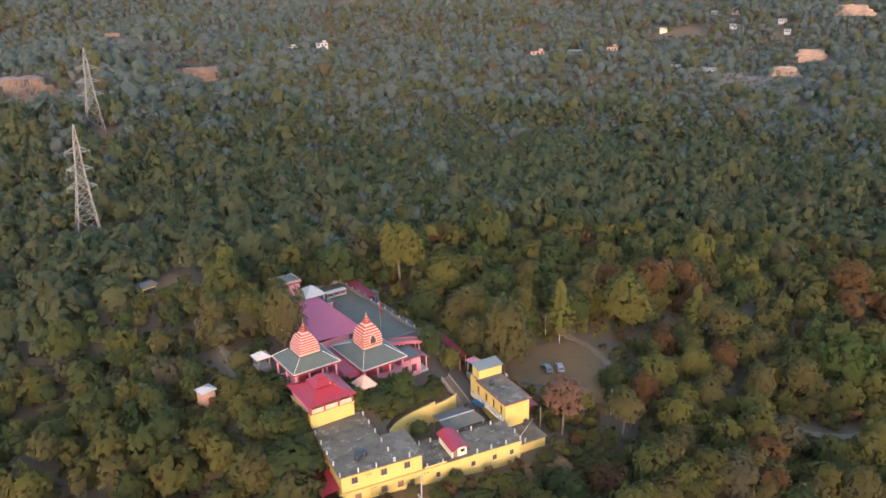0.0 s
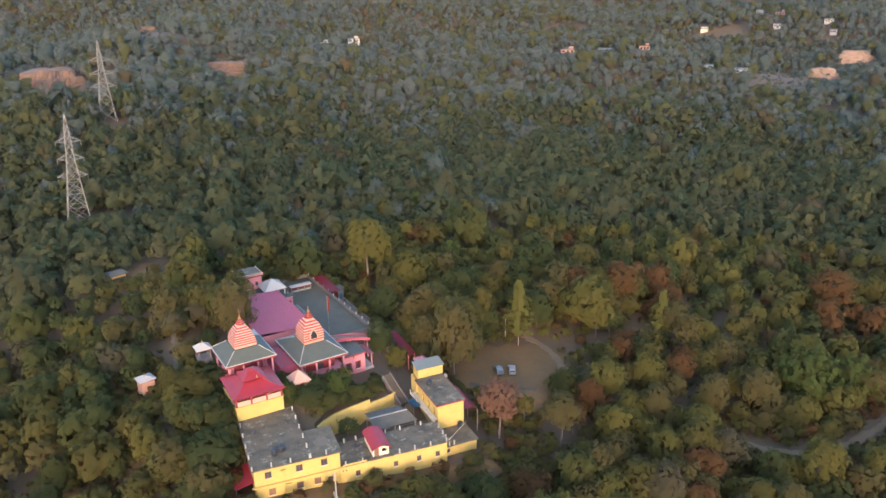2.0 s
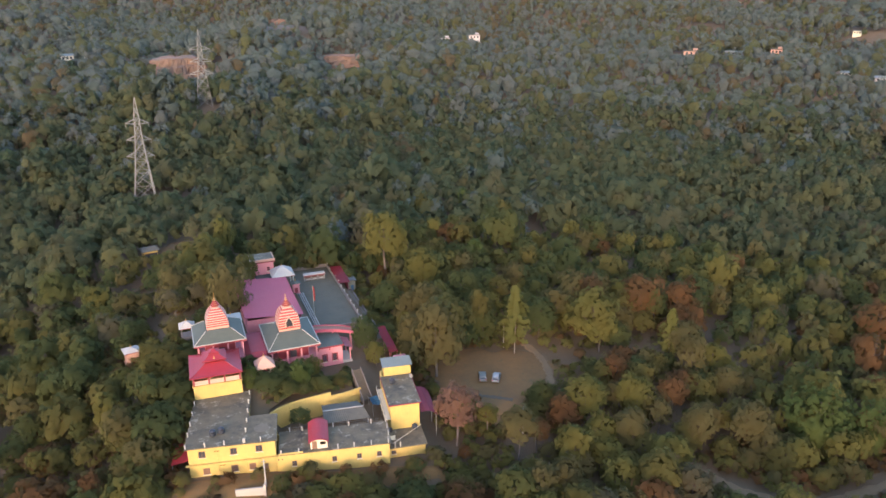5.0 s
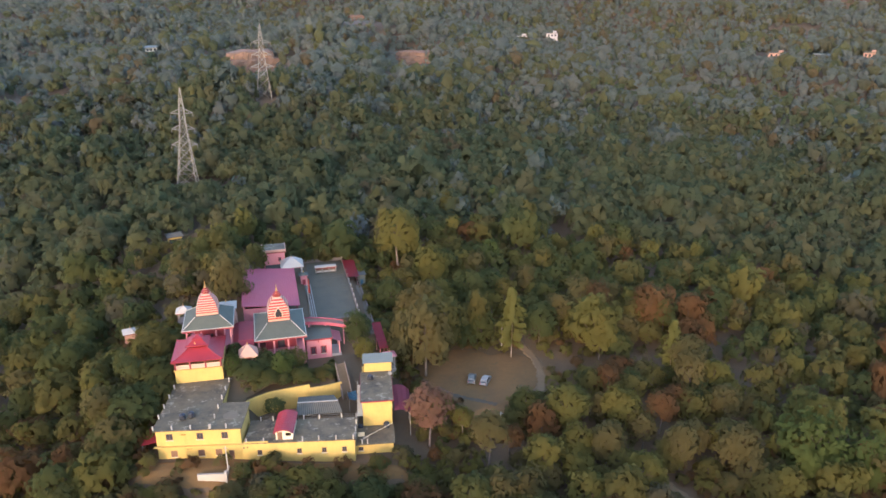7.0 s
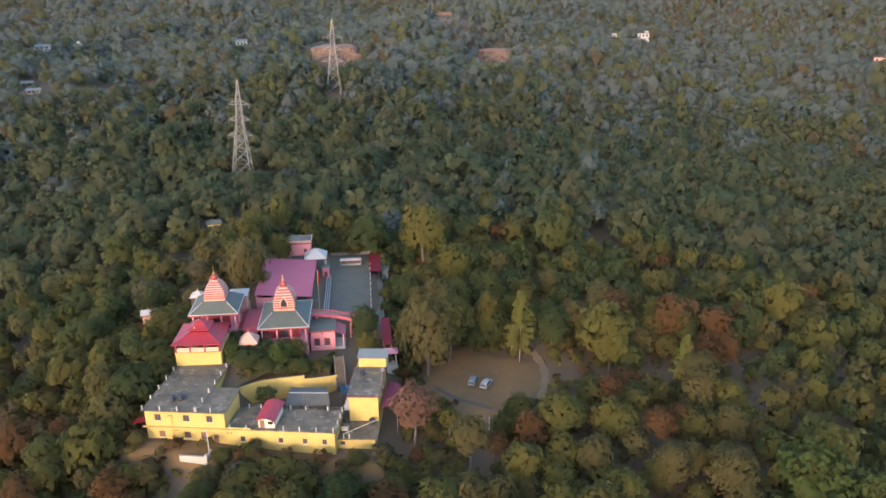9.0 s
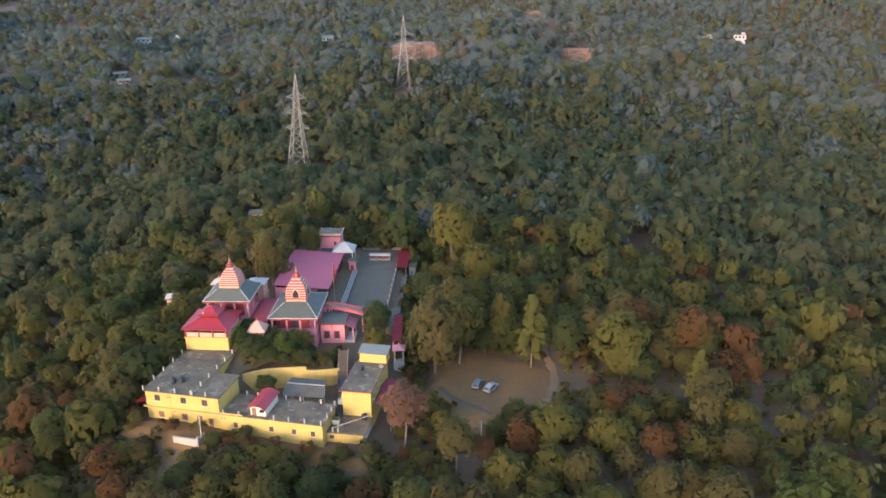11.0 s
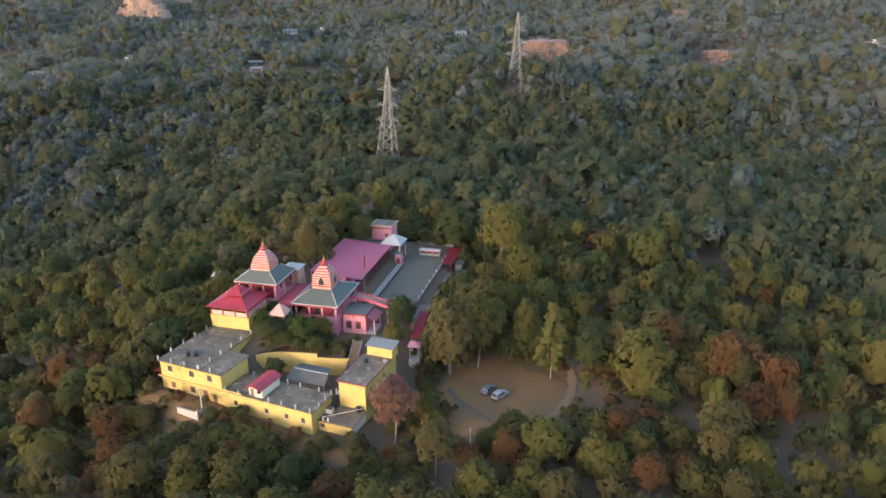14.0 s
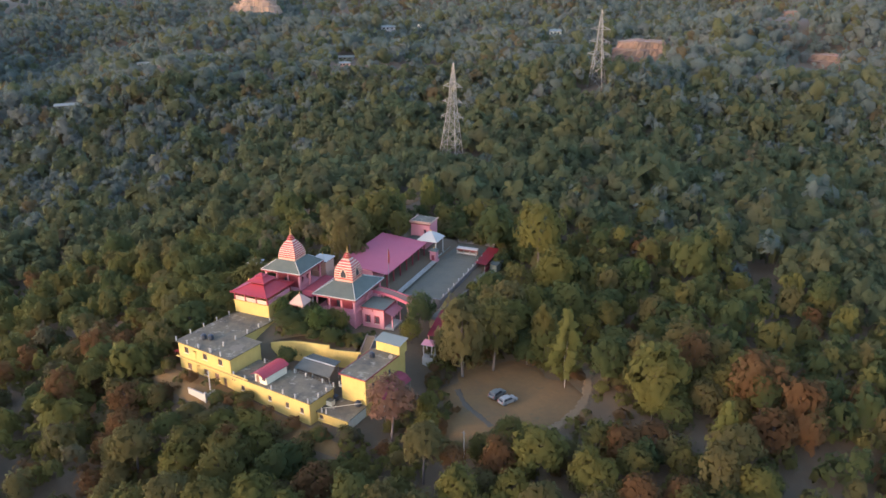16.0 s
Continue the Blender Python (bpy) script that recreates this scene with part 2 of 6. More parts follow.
def rod(bm, a, b, r0, r1=None, sides=6):
    a, b = Vector(a), Vector(b)
    r1 = r0 if r1 is None else r1
    q = (b - a).to_track_quat("Z", "Y")
    ring = lambda c, r: [bm.verts.new(c + q @ Vector((r * math.cos(i * math.tau / sides), r * math.sin(i * math.tau / sides), 0))) for i in range(sides)]
    u, w = ring(a, r0), ring(b, r1)
    for i in range(sides):
        bm.faces.new((u[i], u[(i + 1) % sides], w[(i + 1) % sides], w[i]))
    bm.faces.new(u[::-1])
    bm.faces.new(w)
    return bm


def frustum(bm, lo, hi, z0, z1, thick=0.0):
    """A four-sided slope from the rectangle lo (x0, x1, y0, y1) at z0 to hi at z1, closed below."""
    c = lambda r, z: [bm.verts.new(p) for p in ((r[0], r[2], z), (r[1], r[2], z), (r[1], r[3], z), (r[0], r[3], z))]
    under, a, b = c(lo, z0 - thick), c(lo, z0), c(hi, z1)
    bm.faces.new(under[::-1])
    bm.faces.new(b)
    for p, q in ((under, a), (a, b)):
        for i in range(4):
            bm.faces.new((p[i], p[(i + 1) % 4], q[(i + 1) % 4], q[i]))
    return bm


# ---- the ground ----
HILLS = [(11, 614, 320, 30.5), (45, 150, 40, 15.7), (-200, 150, 160, -23.1), (-1000, 900, 320, -32.1), (-900, 100, 320, -27.4), (22, 224, 40, 11.1),
         (170, 400, 80, -9.2), (110, 240, 80, 6.7), (-249, 303, 80, 9.8), (470, 564, 80, 15.6), (0, 1000, 160, 15.8), (-299, 483, 160, 14.0),
         (1300, 900, 320, -12.8), (-100, 50, 80, -12.1), (-400, 200, 80, -12.3), (400, 1000, 160, 11.0), (50, 70, 22, -4.0), (-20, 160, 22, 4.4),
         (-600, 350, 160, -11.3), (156, 165, 40, 3.4), (350, 350, 160, -4.8), (130, 75, 22, -3.3), (13, 290, 22, 6.3), (30, 420, 40, 6.6)]
TURNED = 7.5                       # the temple stands turned by this against the hostel
TC, TS = math.cos(radians(TURNED)), math.sin(radians(TURNED))


def temple_xy(u, v):
    """From the temple's own axes (origin under the tall spire) to the world."""
    return 60.95 + TC * u - TS * v, 154.4 + TS * u + TC * v


def in_temple(x, y):
    dx, dy = x - 60.95, y - 154.4
    return TC * dx + TS * dy, -TS * dx + TC * dy


def smooth(e0, e1, x):
    q = np.clip((x - e0) / (e1 - e0), 0, 1)
    return q * q * (3 - 2 * q)


def levelled(z, x, y, x0, x1, y0, y1, level, soft):
    """Ground brought to a level inside a rectangle, running out over soft metres."""
    d = np.maximum(np.maximum(x0 - x, x - x1), np.maximum(y0 - y, y - y1))
    w = 1 - smooth(0, soft, d)
    return z * (1 - w) + level * w


# building plots far out: x, y, height, radius
HOUSES = [(264, 742, 17.0, 14), (236, 753, 16.0, 8), (411, 594, 12.5, 12), (440, 578, 13.5, 10), (470, 564, 14.5, 10), (497, 513, 3.0, 8), (497, 474, 4.0, 9), (-175, 475, 17.5, 10), (-150, 440, 19.0, 9),
          (-329, 428, 9.5, 9), (-299, 483, 13.0, 11), (-249, 303, 5.0, 10), (-248, 641, 22.0, 10), (-78, 628, 25.0, 11), (22, 224, 9.5, 4.5)]
RAISED = []                        # mounds that carry those plots: x, y, reach, height


def ground_z(x, y):
    x, y = np.asarray(x, float), np.asarray(y, float)
    z = -8 + 105 * smooth(650, 1750, np.hypot(x - 60, y))
    for hx, hy, r, a in HILLS:
        z = z + a * np.exp(-((x - hx) ** 2 + (y - hy) ** 2) / r ** 2)
    for hx, hy, r, a in RAISED:
        z = z + a * np.exp(-((x - hx) ** 2 + (y - hy) ** 2) / r ** 2)
    far = smooth(150, 500, np.hypot(x - 90, y - 140))
    z = z + 7.5 * smooth(430, 700, np.hypot(x - 90, y)) * (np.sin(x / 58 + 1.1 * np.sin(y / 83 + 1.0)) + 0.8 * np.sin((x + 1.6 * y) / 97 + 2.0))
    z = z + far * (5 * np.sin(x / 47 + 1.3 * np.sin(y / 61)) * np.sin(y / 53 + 0.7) + 3 * np.sin(x / 23 + y / 31))
    u, v = in_temple(x, y)
    z = levelled(z, u, v, 7, 21, 14, 55, 6.8, 5)           # courtyard
    z = levelled(z, u, v, -24, 5, -7, 50, 8.4, 5)          # temple terrace
    z = levelled(z, u, v, 4.5, 15, -13, 4, 4.4, 3)         # before the pink house
    z = levelled(z, x, y, 74.2, 78.4, 134.5, 143.5, 2.8, 2)  # below the garden stairs
    z = levelled(z, x, y, 56, 76.5, 125, 132.4 + 0.62 * np.clip(x - 56, 0, 4) + 0.26 * np.maximum(0, x - 60), 1.0, 0.8)        # inner court of the hostel
    z = levelled(z, x, y, 38, 86, 115, 124, 1.5 - 2.2 * smooth(42, 78, x), 5)
    d = np.hypot((x - 108) / 1.25, y - 147)
    w = 1 - smooth(13, 24, d)
    return z * (1 - w) - 1.5 * w


plot = np.array(HOUSES[:-1] + [(1, 606, 9.0, 20), (125, 648, 6.5, 17)], float)    # with the two terraced fields
near_each = np.exp(-((plot[:, None, :2] - plot[None, :, :2]) ** 2).sum(2) / 42.0 ** 2)
lift_by = np.linalg.solve(near_each + 0.02 * np.eye(len(plot)), plot[:, 2] - ground_z(plot[:, 0], plot[:, 1]))
RAISED.extend((hx, hy, 42.0, a) for (hx, hy, hz, r), a in zip(plot, lift_by))


def grid_axis(lo, hi, step, end, grow=1.075):
    a = list(np.arange(lo, hi + 0.1, step))
    s = step
    while a[-1] < end:
        s *= grow
        a.append(a[-1] + s)
    s, left = step, [lo]
    while left[-1] > -end:
        s *= grow
        left.append(left[-1] - s)
    return np.array(left[:0:-1] + a)


def sheet(name, xs, ys, zs, material, label, category="ground"):
    ny, nx = zs.shape
    co = np.stack([np.broadcast_to(xs, zs.shape), np.broadcast_to(ys[:, None], zs.shape), zs], -1).reshape(-1, 3)
    i = (np.arange(ny - 1)[:, None] * nx + np.arange(nx - 1)).ravel()
    me = bpy.data.meshes.new(name)
    me.from_pydata(co.tolist(), [], np.stack([i, i + 1, i + nx + 1, i + nx], 1).tolist())
    me.polygons.foreach_set("use_smooth", np.ones(len(me.polygons), bool))
    me.materials.append(material)
    return tagged(new(name, me), label, category, kind="structure")


gx, gy = grid_axis(-40, 220, 2.5, 4500), grid_axis(70, 240, 2.5, 4500)
sheet("ground", gx, gy, ground_z(gx[None, :], gy[:, None]), GROUND, "hilly forest floor with dry brown leaf litter")


def ribbon(name, pts, width, material, label, lift=0.12, category="road"):
    """A strip of road laid over the ground along a line of points, with uneven edges."""
    fine = []
    for i in range(len(pts) - 1):
        p0, p1, p2, p3 = (np.array(pts[max(0, min(len(pts) - 1, k))], float) for k in (i - 1, i, i + 1, i + 2))
        for t in np.linspace(0, 1, 12, endpoint=False):
            fine.append(0.5 * (2 * p1 + (p2 - p0) * t + (2 * p0 - 5 * p1 + 4 * p2 - p3) * t * t + (3 * p1 - p0 - 3 * p2 + p3) * t ** 3))
    fine.append(np.array(pts[-1], float))
    fine = np.array(fine)
    way = np.gradient(fine, axis=0)
    side = np.stack([-way[:, 1], way[:, 0]], 1) / np.hypot(way[:, 0], way[:, 1])[:, None]
    bm = bmesh.new()
    rows = []
    for k, (p, s) in enumerate(zip(fine, side)):
        w = width * (0.5 + 0.10 * math.sin(k * 1.7) + 0.08 * math.sin(k * 0.6) + 0.07 * math.sin(k * 2.9))
        row = []
        for q in (-1.0, -0.72, -0.4, 0, 0.4, 0.72, 1.0):
            c = p + s * w * q
            row.append(bm.verts.new((c[0], c[1], float(ground_z(c[0], c[1])) + (lift if abs(q) < 1 else -0.12))))
        rows.append(row)
    for a, b in zip(rows, rows[1:]):
        for i in range(6):
            bm.faces.new((a[i], a[i + 1], b[i + 1], b[i]))
    bmesh.ops.recalc_face_normals(bm, faces=bm.faces[:])
    for f in bm.faces:
        f.smooth = True
    me = bpy.data.meshes.new(name)
    bm.to_mesh(me)
    bm.free()
    me.materials.append(material)
    return tagged(new(name, me), label, category, kind="structure"), fine


def patch(name, cx, cy, rx, ry, material, label, lift=0.1, seed=0, rot=0.0):
    """A rounded, uneven patch of bare ground laid over the sheet."""
    bm = bmesh.new()
    rings, n = [], 72
    for k in range(13):
        row = []
        for i in range(n):
            a = i * math.tau / n
            wob = 1 + 0.10 * math.sin(3 * a + seed) + 0.06 * math.sin(7 * a + 2 * seed) + 0.04 * math.sin(13 * a + seed)
            r = (k + 0.02) / 12 * wob
            dx, dy = rx * r * math.cos(a), ry * r * math.sin(a)
            px, py = cx + dx * math.cos(rot) - dy * math.sin(rot), cy + dx * math.sin(rot) + dy * math.cos(rot)
            row.append(bm.verts.new((px, py, float(ground_z(px, py)) + (lift if k < 12 else -0.25))))
        rings.append(row)
    for a, b in zip(rings, rings[1:]):
        for i in range(n):
            bm.faces.new((a[i], b[i], b[(i + 1) % n], a[(i + 1) % n]))
    bm.faces.new(rings[0])
    for f in bm.faces:
        f.smooth = True
    me = bpy.data.meshes.new(name)
    bm.to_mesh(me)
    bm.free()
    me.materials.append(material)
    return tagged(new(name, me), label, "ground", kind="structure")


patch("clearing_ground", 108.5, 147.5, 16.5, 15.0, CLEARING, "trodden brown earth of the car park clearing", 0.14, 1.0)
patch("ground_track", 107.0, 131.5, 9.0, 7.0, CLEARING, "bare brown earth where the track leaves the clearing", 0.10, 2.2, 0.3)
patch("ground_slope", 62.0, 113.2, 29.0, 4.2, CLEARING, "bare brown earth at the foot of the hostel wall", 0.12, 0.6, -0.05)
ribbon("road_shrine_path", [(27.5, 161.6), (30.0, 163.0), (32.0, 167.0), (33.0, 174.0), (33.4, 182.0), (32.0, 192.0), (30.5, 204.0)], 2.4, FLAGS, "worn pale paved path beside the lone shrine", 0.2, "path")
patch("ground_hut", 29.5, 229.0, 5.5, 7.0, CLEARING, "bare reddish earth beside the ridge hut", 0.2, 3.1)
ROAD_PTS = [(119.5, 164.6), (122.1, 158.4), (123.2, 152), (122.6, 145), (121.3, 139), (123, 130), (130, 121), (138, 111.5), (143, 103), (150, 95.5), (160, 91.5), (174, 92.6), (190, 96), (208, 100)]
TRAIL_PTS = [(119.5, 164.6), (123, 168.8), (128.5, 172.8), (133, 175.8), (139, 180), (149, 185.5), (158, 192)]
road_ob, ROAD_LINE = ribbon("road", ROAD_PTS, 2.5, ROAD, "pale dusty dirt road through the trees", 0.22)
trail_ob, TRAIL_LINE = ribbon("road_trail", TRAIL_PTS, 1.9, CLEARING, "narrow dirt track leaving the clearing")
valley_road, VALLEY_LINE = ribbon("road_valley", [(-40, 150), (-46, 138), (-44, 126), (-36, 120), (-28, 112), (-26, 100)], 3.5, ROAD, "pale dirt lane down in the valley")


# ---- windows and doors ----
def window(parent, x0, x1, z0, z1, y, depth=0.3, shutter=DARK, trim=WOOD, name="window"):
    """A window in a wall along x whose outer face is at y: trim, panes behind it, sill."""
    t = 0.09
    bm = bmesh.new()
    box(bm, x0, x0 + t, y + 0.06, y + 0.16, z0, z1)
    box(bm, x1 - t, x1, y + 0.06, y + 0.16, z0, z1)
    box(bm, x0 + t, x1 - t, y + 0.06, y + 0.16, z1 - t, z1)
    box(bm, x0 + t, x1 - t, y + 0.06, y + 0.16, z0, z0 + t)
    box(bm, (x0 + x1) / 2 - 0.03, (x0 + x1) / 2 + 0.03, y + 0.07, y + 0.15, z0 + t, z1 - t)
    w = part(name, bm, trim, parent)
    part("pane", boxed(x0 + t, x1 - t, y + 0.17, y + 0.2, z0 + t, z1 - t), shutter, w, "dark window pane")
    part("sill", boxed(x0 - 0.1, x1 + 0.1, y - 0.12, y + 0.05, z0 - 0.1, z0), CREAM, w)
    return w


def roof_posts(parent, spots, h=1.0):
    """Short white pillar stubs along a roof edge, with a cap."""
    first = None
    for x, y, z in spots:
        if first is None:
            bm = boxed(-0.12, 0.12, -0.12, 0.12, 0, h * 0.9)
            box(bm, -0.15, 0.15, -0.15, 0.15, h * 0.9, h * 0.9 + 0.1, 0.05)
            first = part("roof_post", bm, WORNWHITE, parent, "short white roof pillar")
            first.matrix_basis = Matrix.Translation((x, y, z))
        else:
            again(first, Matrix.Translation((x, y, z)))


def rail(parent, a, b, z, h=0.95, mat=STEEL):
    bm = bmesh.new()
    for k in (0.45, 0.9):
        rod(bm, (*a, z + k), (*b, z + k), 0.022, sides=5)
    part("rail", bm, mat, parent)


# ---- the yellow hostel: two-storey block ----
FRONT = 117.4
HOSTEL = Matrix.Translation((59.1, 117.4, 0)) @ pose(0, 0, 0, 0, 0, -2.9) @ Matrix.Translation((-59.1, -117.4, 0))   # the hostel stands a little askew
block = thing("hostel_block", HOSTEL, "yellow-washed two-storey hostel block with a stained flat concrete roof", "building")
R2 = 8.0
hole = lambda x, z, w=1.3, h=1.45: (x - w / 2, x + w / 2, z, z + h)
up = [hole(42.4, 5.75), hole(48.3, 5.75), hole(53.1, 5.75)]
low = [hole(42.9, 1.9), hole(48.2, 1.9), hole(51.6, 1.9)]
door_hole = (53.6, 54.6, -1.2, 2.9)
part("front_wall", wall_x(bmesh.new(), 39.8, 56.2, FRONT, FRONT + 0.3, -4, R2, up + low + [door_hole]), YELLOW, block)
for h in up:
    window(block, *h, FRONT, shutter=DARK)
for h in low:
    window(block, *h, FRONT, shutter=WOOD)
d = part("door", boxed(door_hole[0], door_hole[1], FRONT + 0.1, FRONT + 0.16, -1.2, 2.9), WOOD, block, "closed brown plank door")
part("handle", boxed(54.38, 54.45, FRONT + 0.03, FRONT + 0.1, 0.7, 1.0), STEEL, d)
part("side_wall", boxed(39.8, 40.1, FRONT + 0.3, 136.4, -4, R2), YELLOW, block)
part("side_wall", boxed(55.9, 56.2, FRONT + 0.3, 126.4, -2, R2), YELLOW, block)
part("side_wall", boxed(50.4, 50.7, 126.4, 136.4, -1, R2), YELLOW, block)
part("back_wall", boxed(40.1, 50.4, 136.1, 136.4, 0, R2), CREAM, block)
part("back_wall", boxed(50.7, 55.9, 126.1, 126.4, 0, R2), CREAM, block)
part("roof_slab", soften(boxed(39.3, 50.9, FRONT - 0.45, 136.8, R2, R2 + 0.22)), CONCRETE, block, "water-stained grey concrete roof slab")
part("roof_slab", soften(boxed(50.9, 56.6, FRONT - 0.45, 126.8, R2 - 0.02, R2 + 0.18)), CONCRETE, block, "weathered concrete roof slab with a pale round patch")
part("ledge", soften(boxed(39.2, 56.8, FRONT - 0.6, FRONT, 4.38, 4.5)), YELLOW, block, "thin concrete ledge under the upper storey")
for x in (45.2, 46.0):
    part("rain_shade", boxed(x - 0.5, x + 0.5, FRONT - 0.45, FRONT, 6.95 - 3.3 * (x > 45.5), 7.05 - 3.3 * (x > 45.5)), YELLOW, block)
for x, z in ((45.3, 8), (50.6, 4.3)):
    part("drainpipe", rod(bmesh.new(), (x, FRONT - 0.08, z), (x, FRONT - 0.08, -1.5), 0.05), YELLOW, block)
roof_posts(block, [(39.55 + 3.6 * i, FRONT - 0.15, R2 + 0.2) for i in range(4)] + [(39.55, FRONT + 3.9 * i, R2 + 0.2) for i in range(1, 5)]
           + [(50.6, FRONT - 0.1 + 3.6 * i, R2 + 0.2) for i in range(6)] + [(53.6, FRONT - 0.1, R2 + 0.18)])
tank = thing("water_tank", HOSTEL @ pose(44.3, 121.0, R2 + 0.22), "black plastic water tank lying on the hostel roof", "water tank")
part("barrel", lathe(bmesh.new(), [(0.55, 0), (0.62, 0.12), (0.62, 0.55), (0.58, 0.6), (0.62, 0.65), (0.62, 1.0), (0.35, 1.22), (0.2, 1.25)]), BLACK, tank)
part("lid", lathe(bmesh.new(), [(0.24, 1.25), (0.24, 1.33), (0.1, 1.36)]), BLACK, tank)

copy_thing(tank, HOSTEL @ pose(45.9, 121.6, R2 + 0.22))
part("round_patch", lathe(bmesh.new(), [(1.5, R2 + 0.16), (1.48, R2 + 0.2), (1.2, R2 + 0.205)], 24, 53.6, 121.8), FLAGS, block, "pale round patch of newer concrete")

lean = thing("lean_to", HOSTEL, "small red sheet lean-to against the hostel's side wall", "shed")
bm = bmesh.new()
vs = [bm.verts.new(c) for c in ((36.2, 118.5, 4.0), (39.75, 118.5, 4.8), (39.75, 125.5, 4.8), (36.2, 125.5, 4.0), (36.2, 118.5, 3.92), (39.75, 118.5, 4.72), (39.75, 125.5, 4.72), (36.2, 125.5, 3.92))]
for f in ((0, 1, 2, 3), (7, 6, 5, 4), (0, 4, 5, 1), (1, 5, 6, 2), (2, 6, 7, 3), (3, 7, 4, 0)):
    bm.faces.new([vs[i] for i in f])
part("roof", bm, REDSHEET, lean)
for y in (118.8, 122, 125.2):
    part("post", boxed(36.35, 36.5, y - 0.07, y + 0.07, -1.5, 3.95), STEEL, lean)

# ---- the yellow hostel: long single-storey range ----
rng_house = thing("hostel_range", HOSTEL, "long yellow single-storey range with a flat stained concrete roof terrace", "building")
R1 = 4.4
wins = [hole(59.6, 1.6, 0.95, 1.2), hole(67.4, 1.6, 0.95, 1.2), hole(72.3, 1.6, 0.95, 1.2), hole(76.3, 1.6, 0.95, 1.2)]
part("front_wall", wall_x(bmesh.new(), 56.25, 78.4, FRONT - 0.1, FRONT + 0.2, -4, R1, wins), YELLOW, rng_house)
for h in wins:
    window(rng_house, *h, FRONT - 0.1, shutter=DARK)
for x in (56.6, 57.3):
    part("vent", boxed(x - 0.12, x + 0.12, FRONT - 0.16, FRONT - 0.1, 3.3, 3.6), DARK, rng_house)
part("side_wall", boxed(78.1, 78.4, FRONT + 0.2, 124.8, -4, R1), YELLOW, rng_house)
part("back_wall", boxed(56.25, 78.1, 124.5, 124.8, -1, R1), YELLOW, rng_house)
part("roof_slab", soften(boxed(56.65, 78.8, FRONT - 0.4, 125.2, R1, R1 + 0.2)), CONCRETE, rng_house, "water-stained grey concrete roof terrace")
part("parapet", boxed(56.65, 61.4, FRONT - 0.35, FRONT - 0.2, R1 + 0.2, R1 + 0.5), YELLOW, rng_house)
roof_posts(rng_house, [(x, FRONT - 0.2, R1 + 0.2) for x in (57.2, 60.6, 68.2, 71.4, 74.8, 78.2)] + [(x, 124.9, R1 + 0.2) for x in (58.8, 61.3, 67.6, 70.8, 75.4, 78.4)]
           + [(78.5, 120.0, R1 + 0.2), (78.5, 122.5, R1 + 0.2)])
rail(rng_house, (58.8, 124.9), (61.3, 124.9), R1 + 0.2)
rail(rng_house, (67.6, 124.9), (78.4, 124.9), R1 + 0.2)
rail(rng_house, (78.5, 117.2), (78.5, 124.9), R1 + 0.2)

cabin = thing("stair_cabin", HOSTEL @ pose(0, 0, R1 + 0.2), "small stair cabin on the roof terrace under a red metal roof", "roof cabin")
bm = bmesh.new()
wall_x(bm, 62.9, 66.2, 117.9, 118.1, 0, 2.0, [(63.2, 64.2, 0.0, 1.75), (64.8, 65.9, 0.75, 1.5)])
box(bm, 66.0, 66.2, 118.1, 124.0, 0, 2.0)
box(bm, 62.9, 63.1, 118.1, 124.0, 0, 2.0)
box(bm, 63.1, 66.0, 123.8, 124.0, 0, 2.0)
part("wall", bm, CREAM, cabin)
part("door", boxed(63.2, 64.2, 117.98, 118.04, 0, 1.75), WOOD, cabin)
bm = bmesh.new()
prof = [(62.55, 2.0), (63.2, 2.42), (64.0, 2.72), (64.55, 2.8), (65.1, 2.72), (65.9, 2.42), (66.55, 2.0)]
ring0 = [bm.verts.new((x, 116.9, z)) for x, z in prof] + [bm.verts.new((x, 116.9, z - 0.1)) for x, z in prof[::-1]]
ring1 = [bm.verts.new((x, 124.5, z)) for x, z in prof] + [bm.verts.new((x, 124.5, z - 0.1)) for x, z in prof[::-1]]
for i in range(len(ring0)):
    j = (i + 1) % len(ring0)
    bm.faces.new((ring0[i], ring0[j], ring1[j], ring1[i]))
bm.faces.new(ring0[::-1])
bm.faces.new(ring1)
bmesh.ops.recalc_face_normals(bm, faces=bm.faces[:])
part("roof", bm, REDSHEET, cabin, "arched red metal roof")
for i in range(9):
    bm = bmesh.new()
    y = 117.2 + i * 0.9
    for (xa, za), (xb, zb) in zip(prof, prof[1:]):
        rod(bm, (xa, y, za + 0.02), (xb, y, zb + 0.02), 0.03, sides=4)
    part("seam", bm, REDSHEET, cabin)

# ---- inner court ----
shed = thing("court_shed", pose(0, 0, 0), "open court shed under grey corrugated sheets with a blue tarpaulin edge", "shed")
n = 44
for name, y0, y1, z0, z1, d0, d1 in (("roof", 126.2, 129.6, 4.6, 5.5, 0.0, 1.0), ("roof", 129.6, 133.0, 5.5, 4.9, 1.0, 2.0)):
    bm = bmesh.new()
    for k in range(n):
        q0, q1 = k / n, (k + 1) / n
        z = 0.035 * (-1) ** k
        bm.faces.new([bm.verts.new(c) for c in ((66.3 + (9.6 - d0) * q0, y0, z0 + z), (66.3 + (9.6 - d0) * q1, y0, z0 - z), (66.3 + (9.6 - d1) * q1, y1, z1 - z), (66.3 + (9.6 - d1) * q0, y1, z1 + z))])
    bmesh.ops.remove_doubles(bm, verts=bm.verts[:], dist=0.0005)
    bmesh.ops.solidify(bm, geom=bm.faces[:], thickness=0.04)
    part(name, bm, GREYSHEET, shed, "corrugated grey roof sheets")
part("ridge", boxed(66.3, 74.9, 129.45, 129.75, 5.5, 5.62), WORNWHITE, shed, "pale ridge cap")
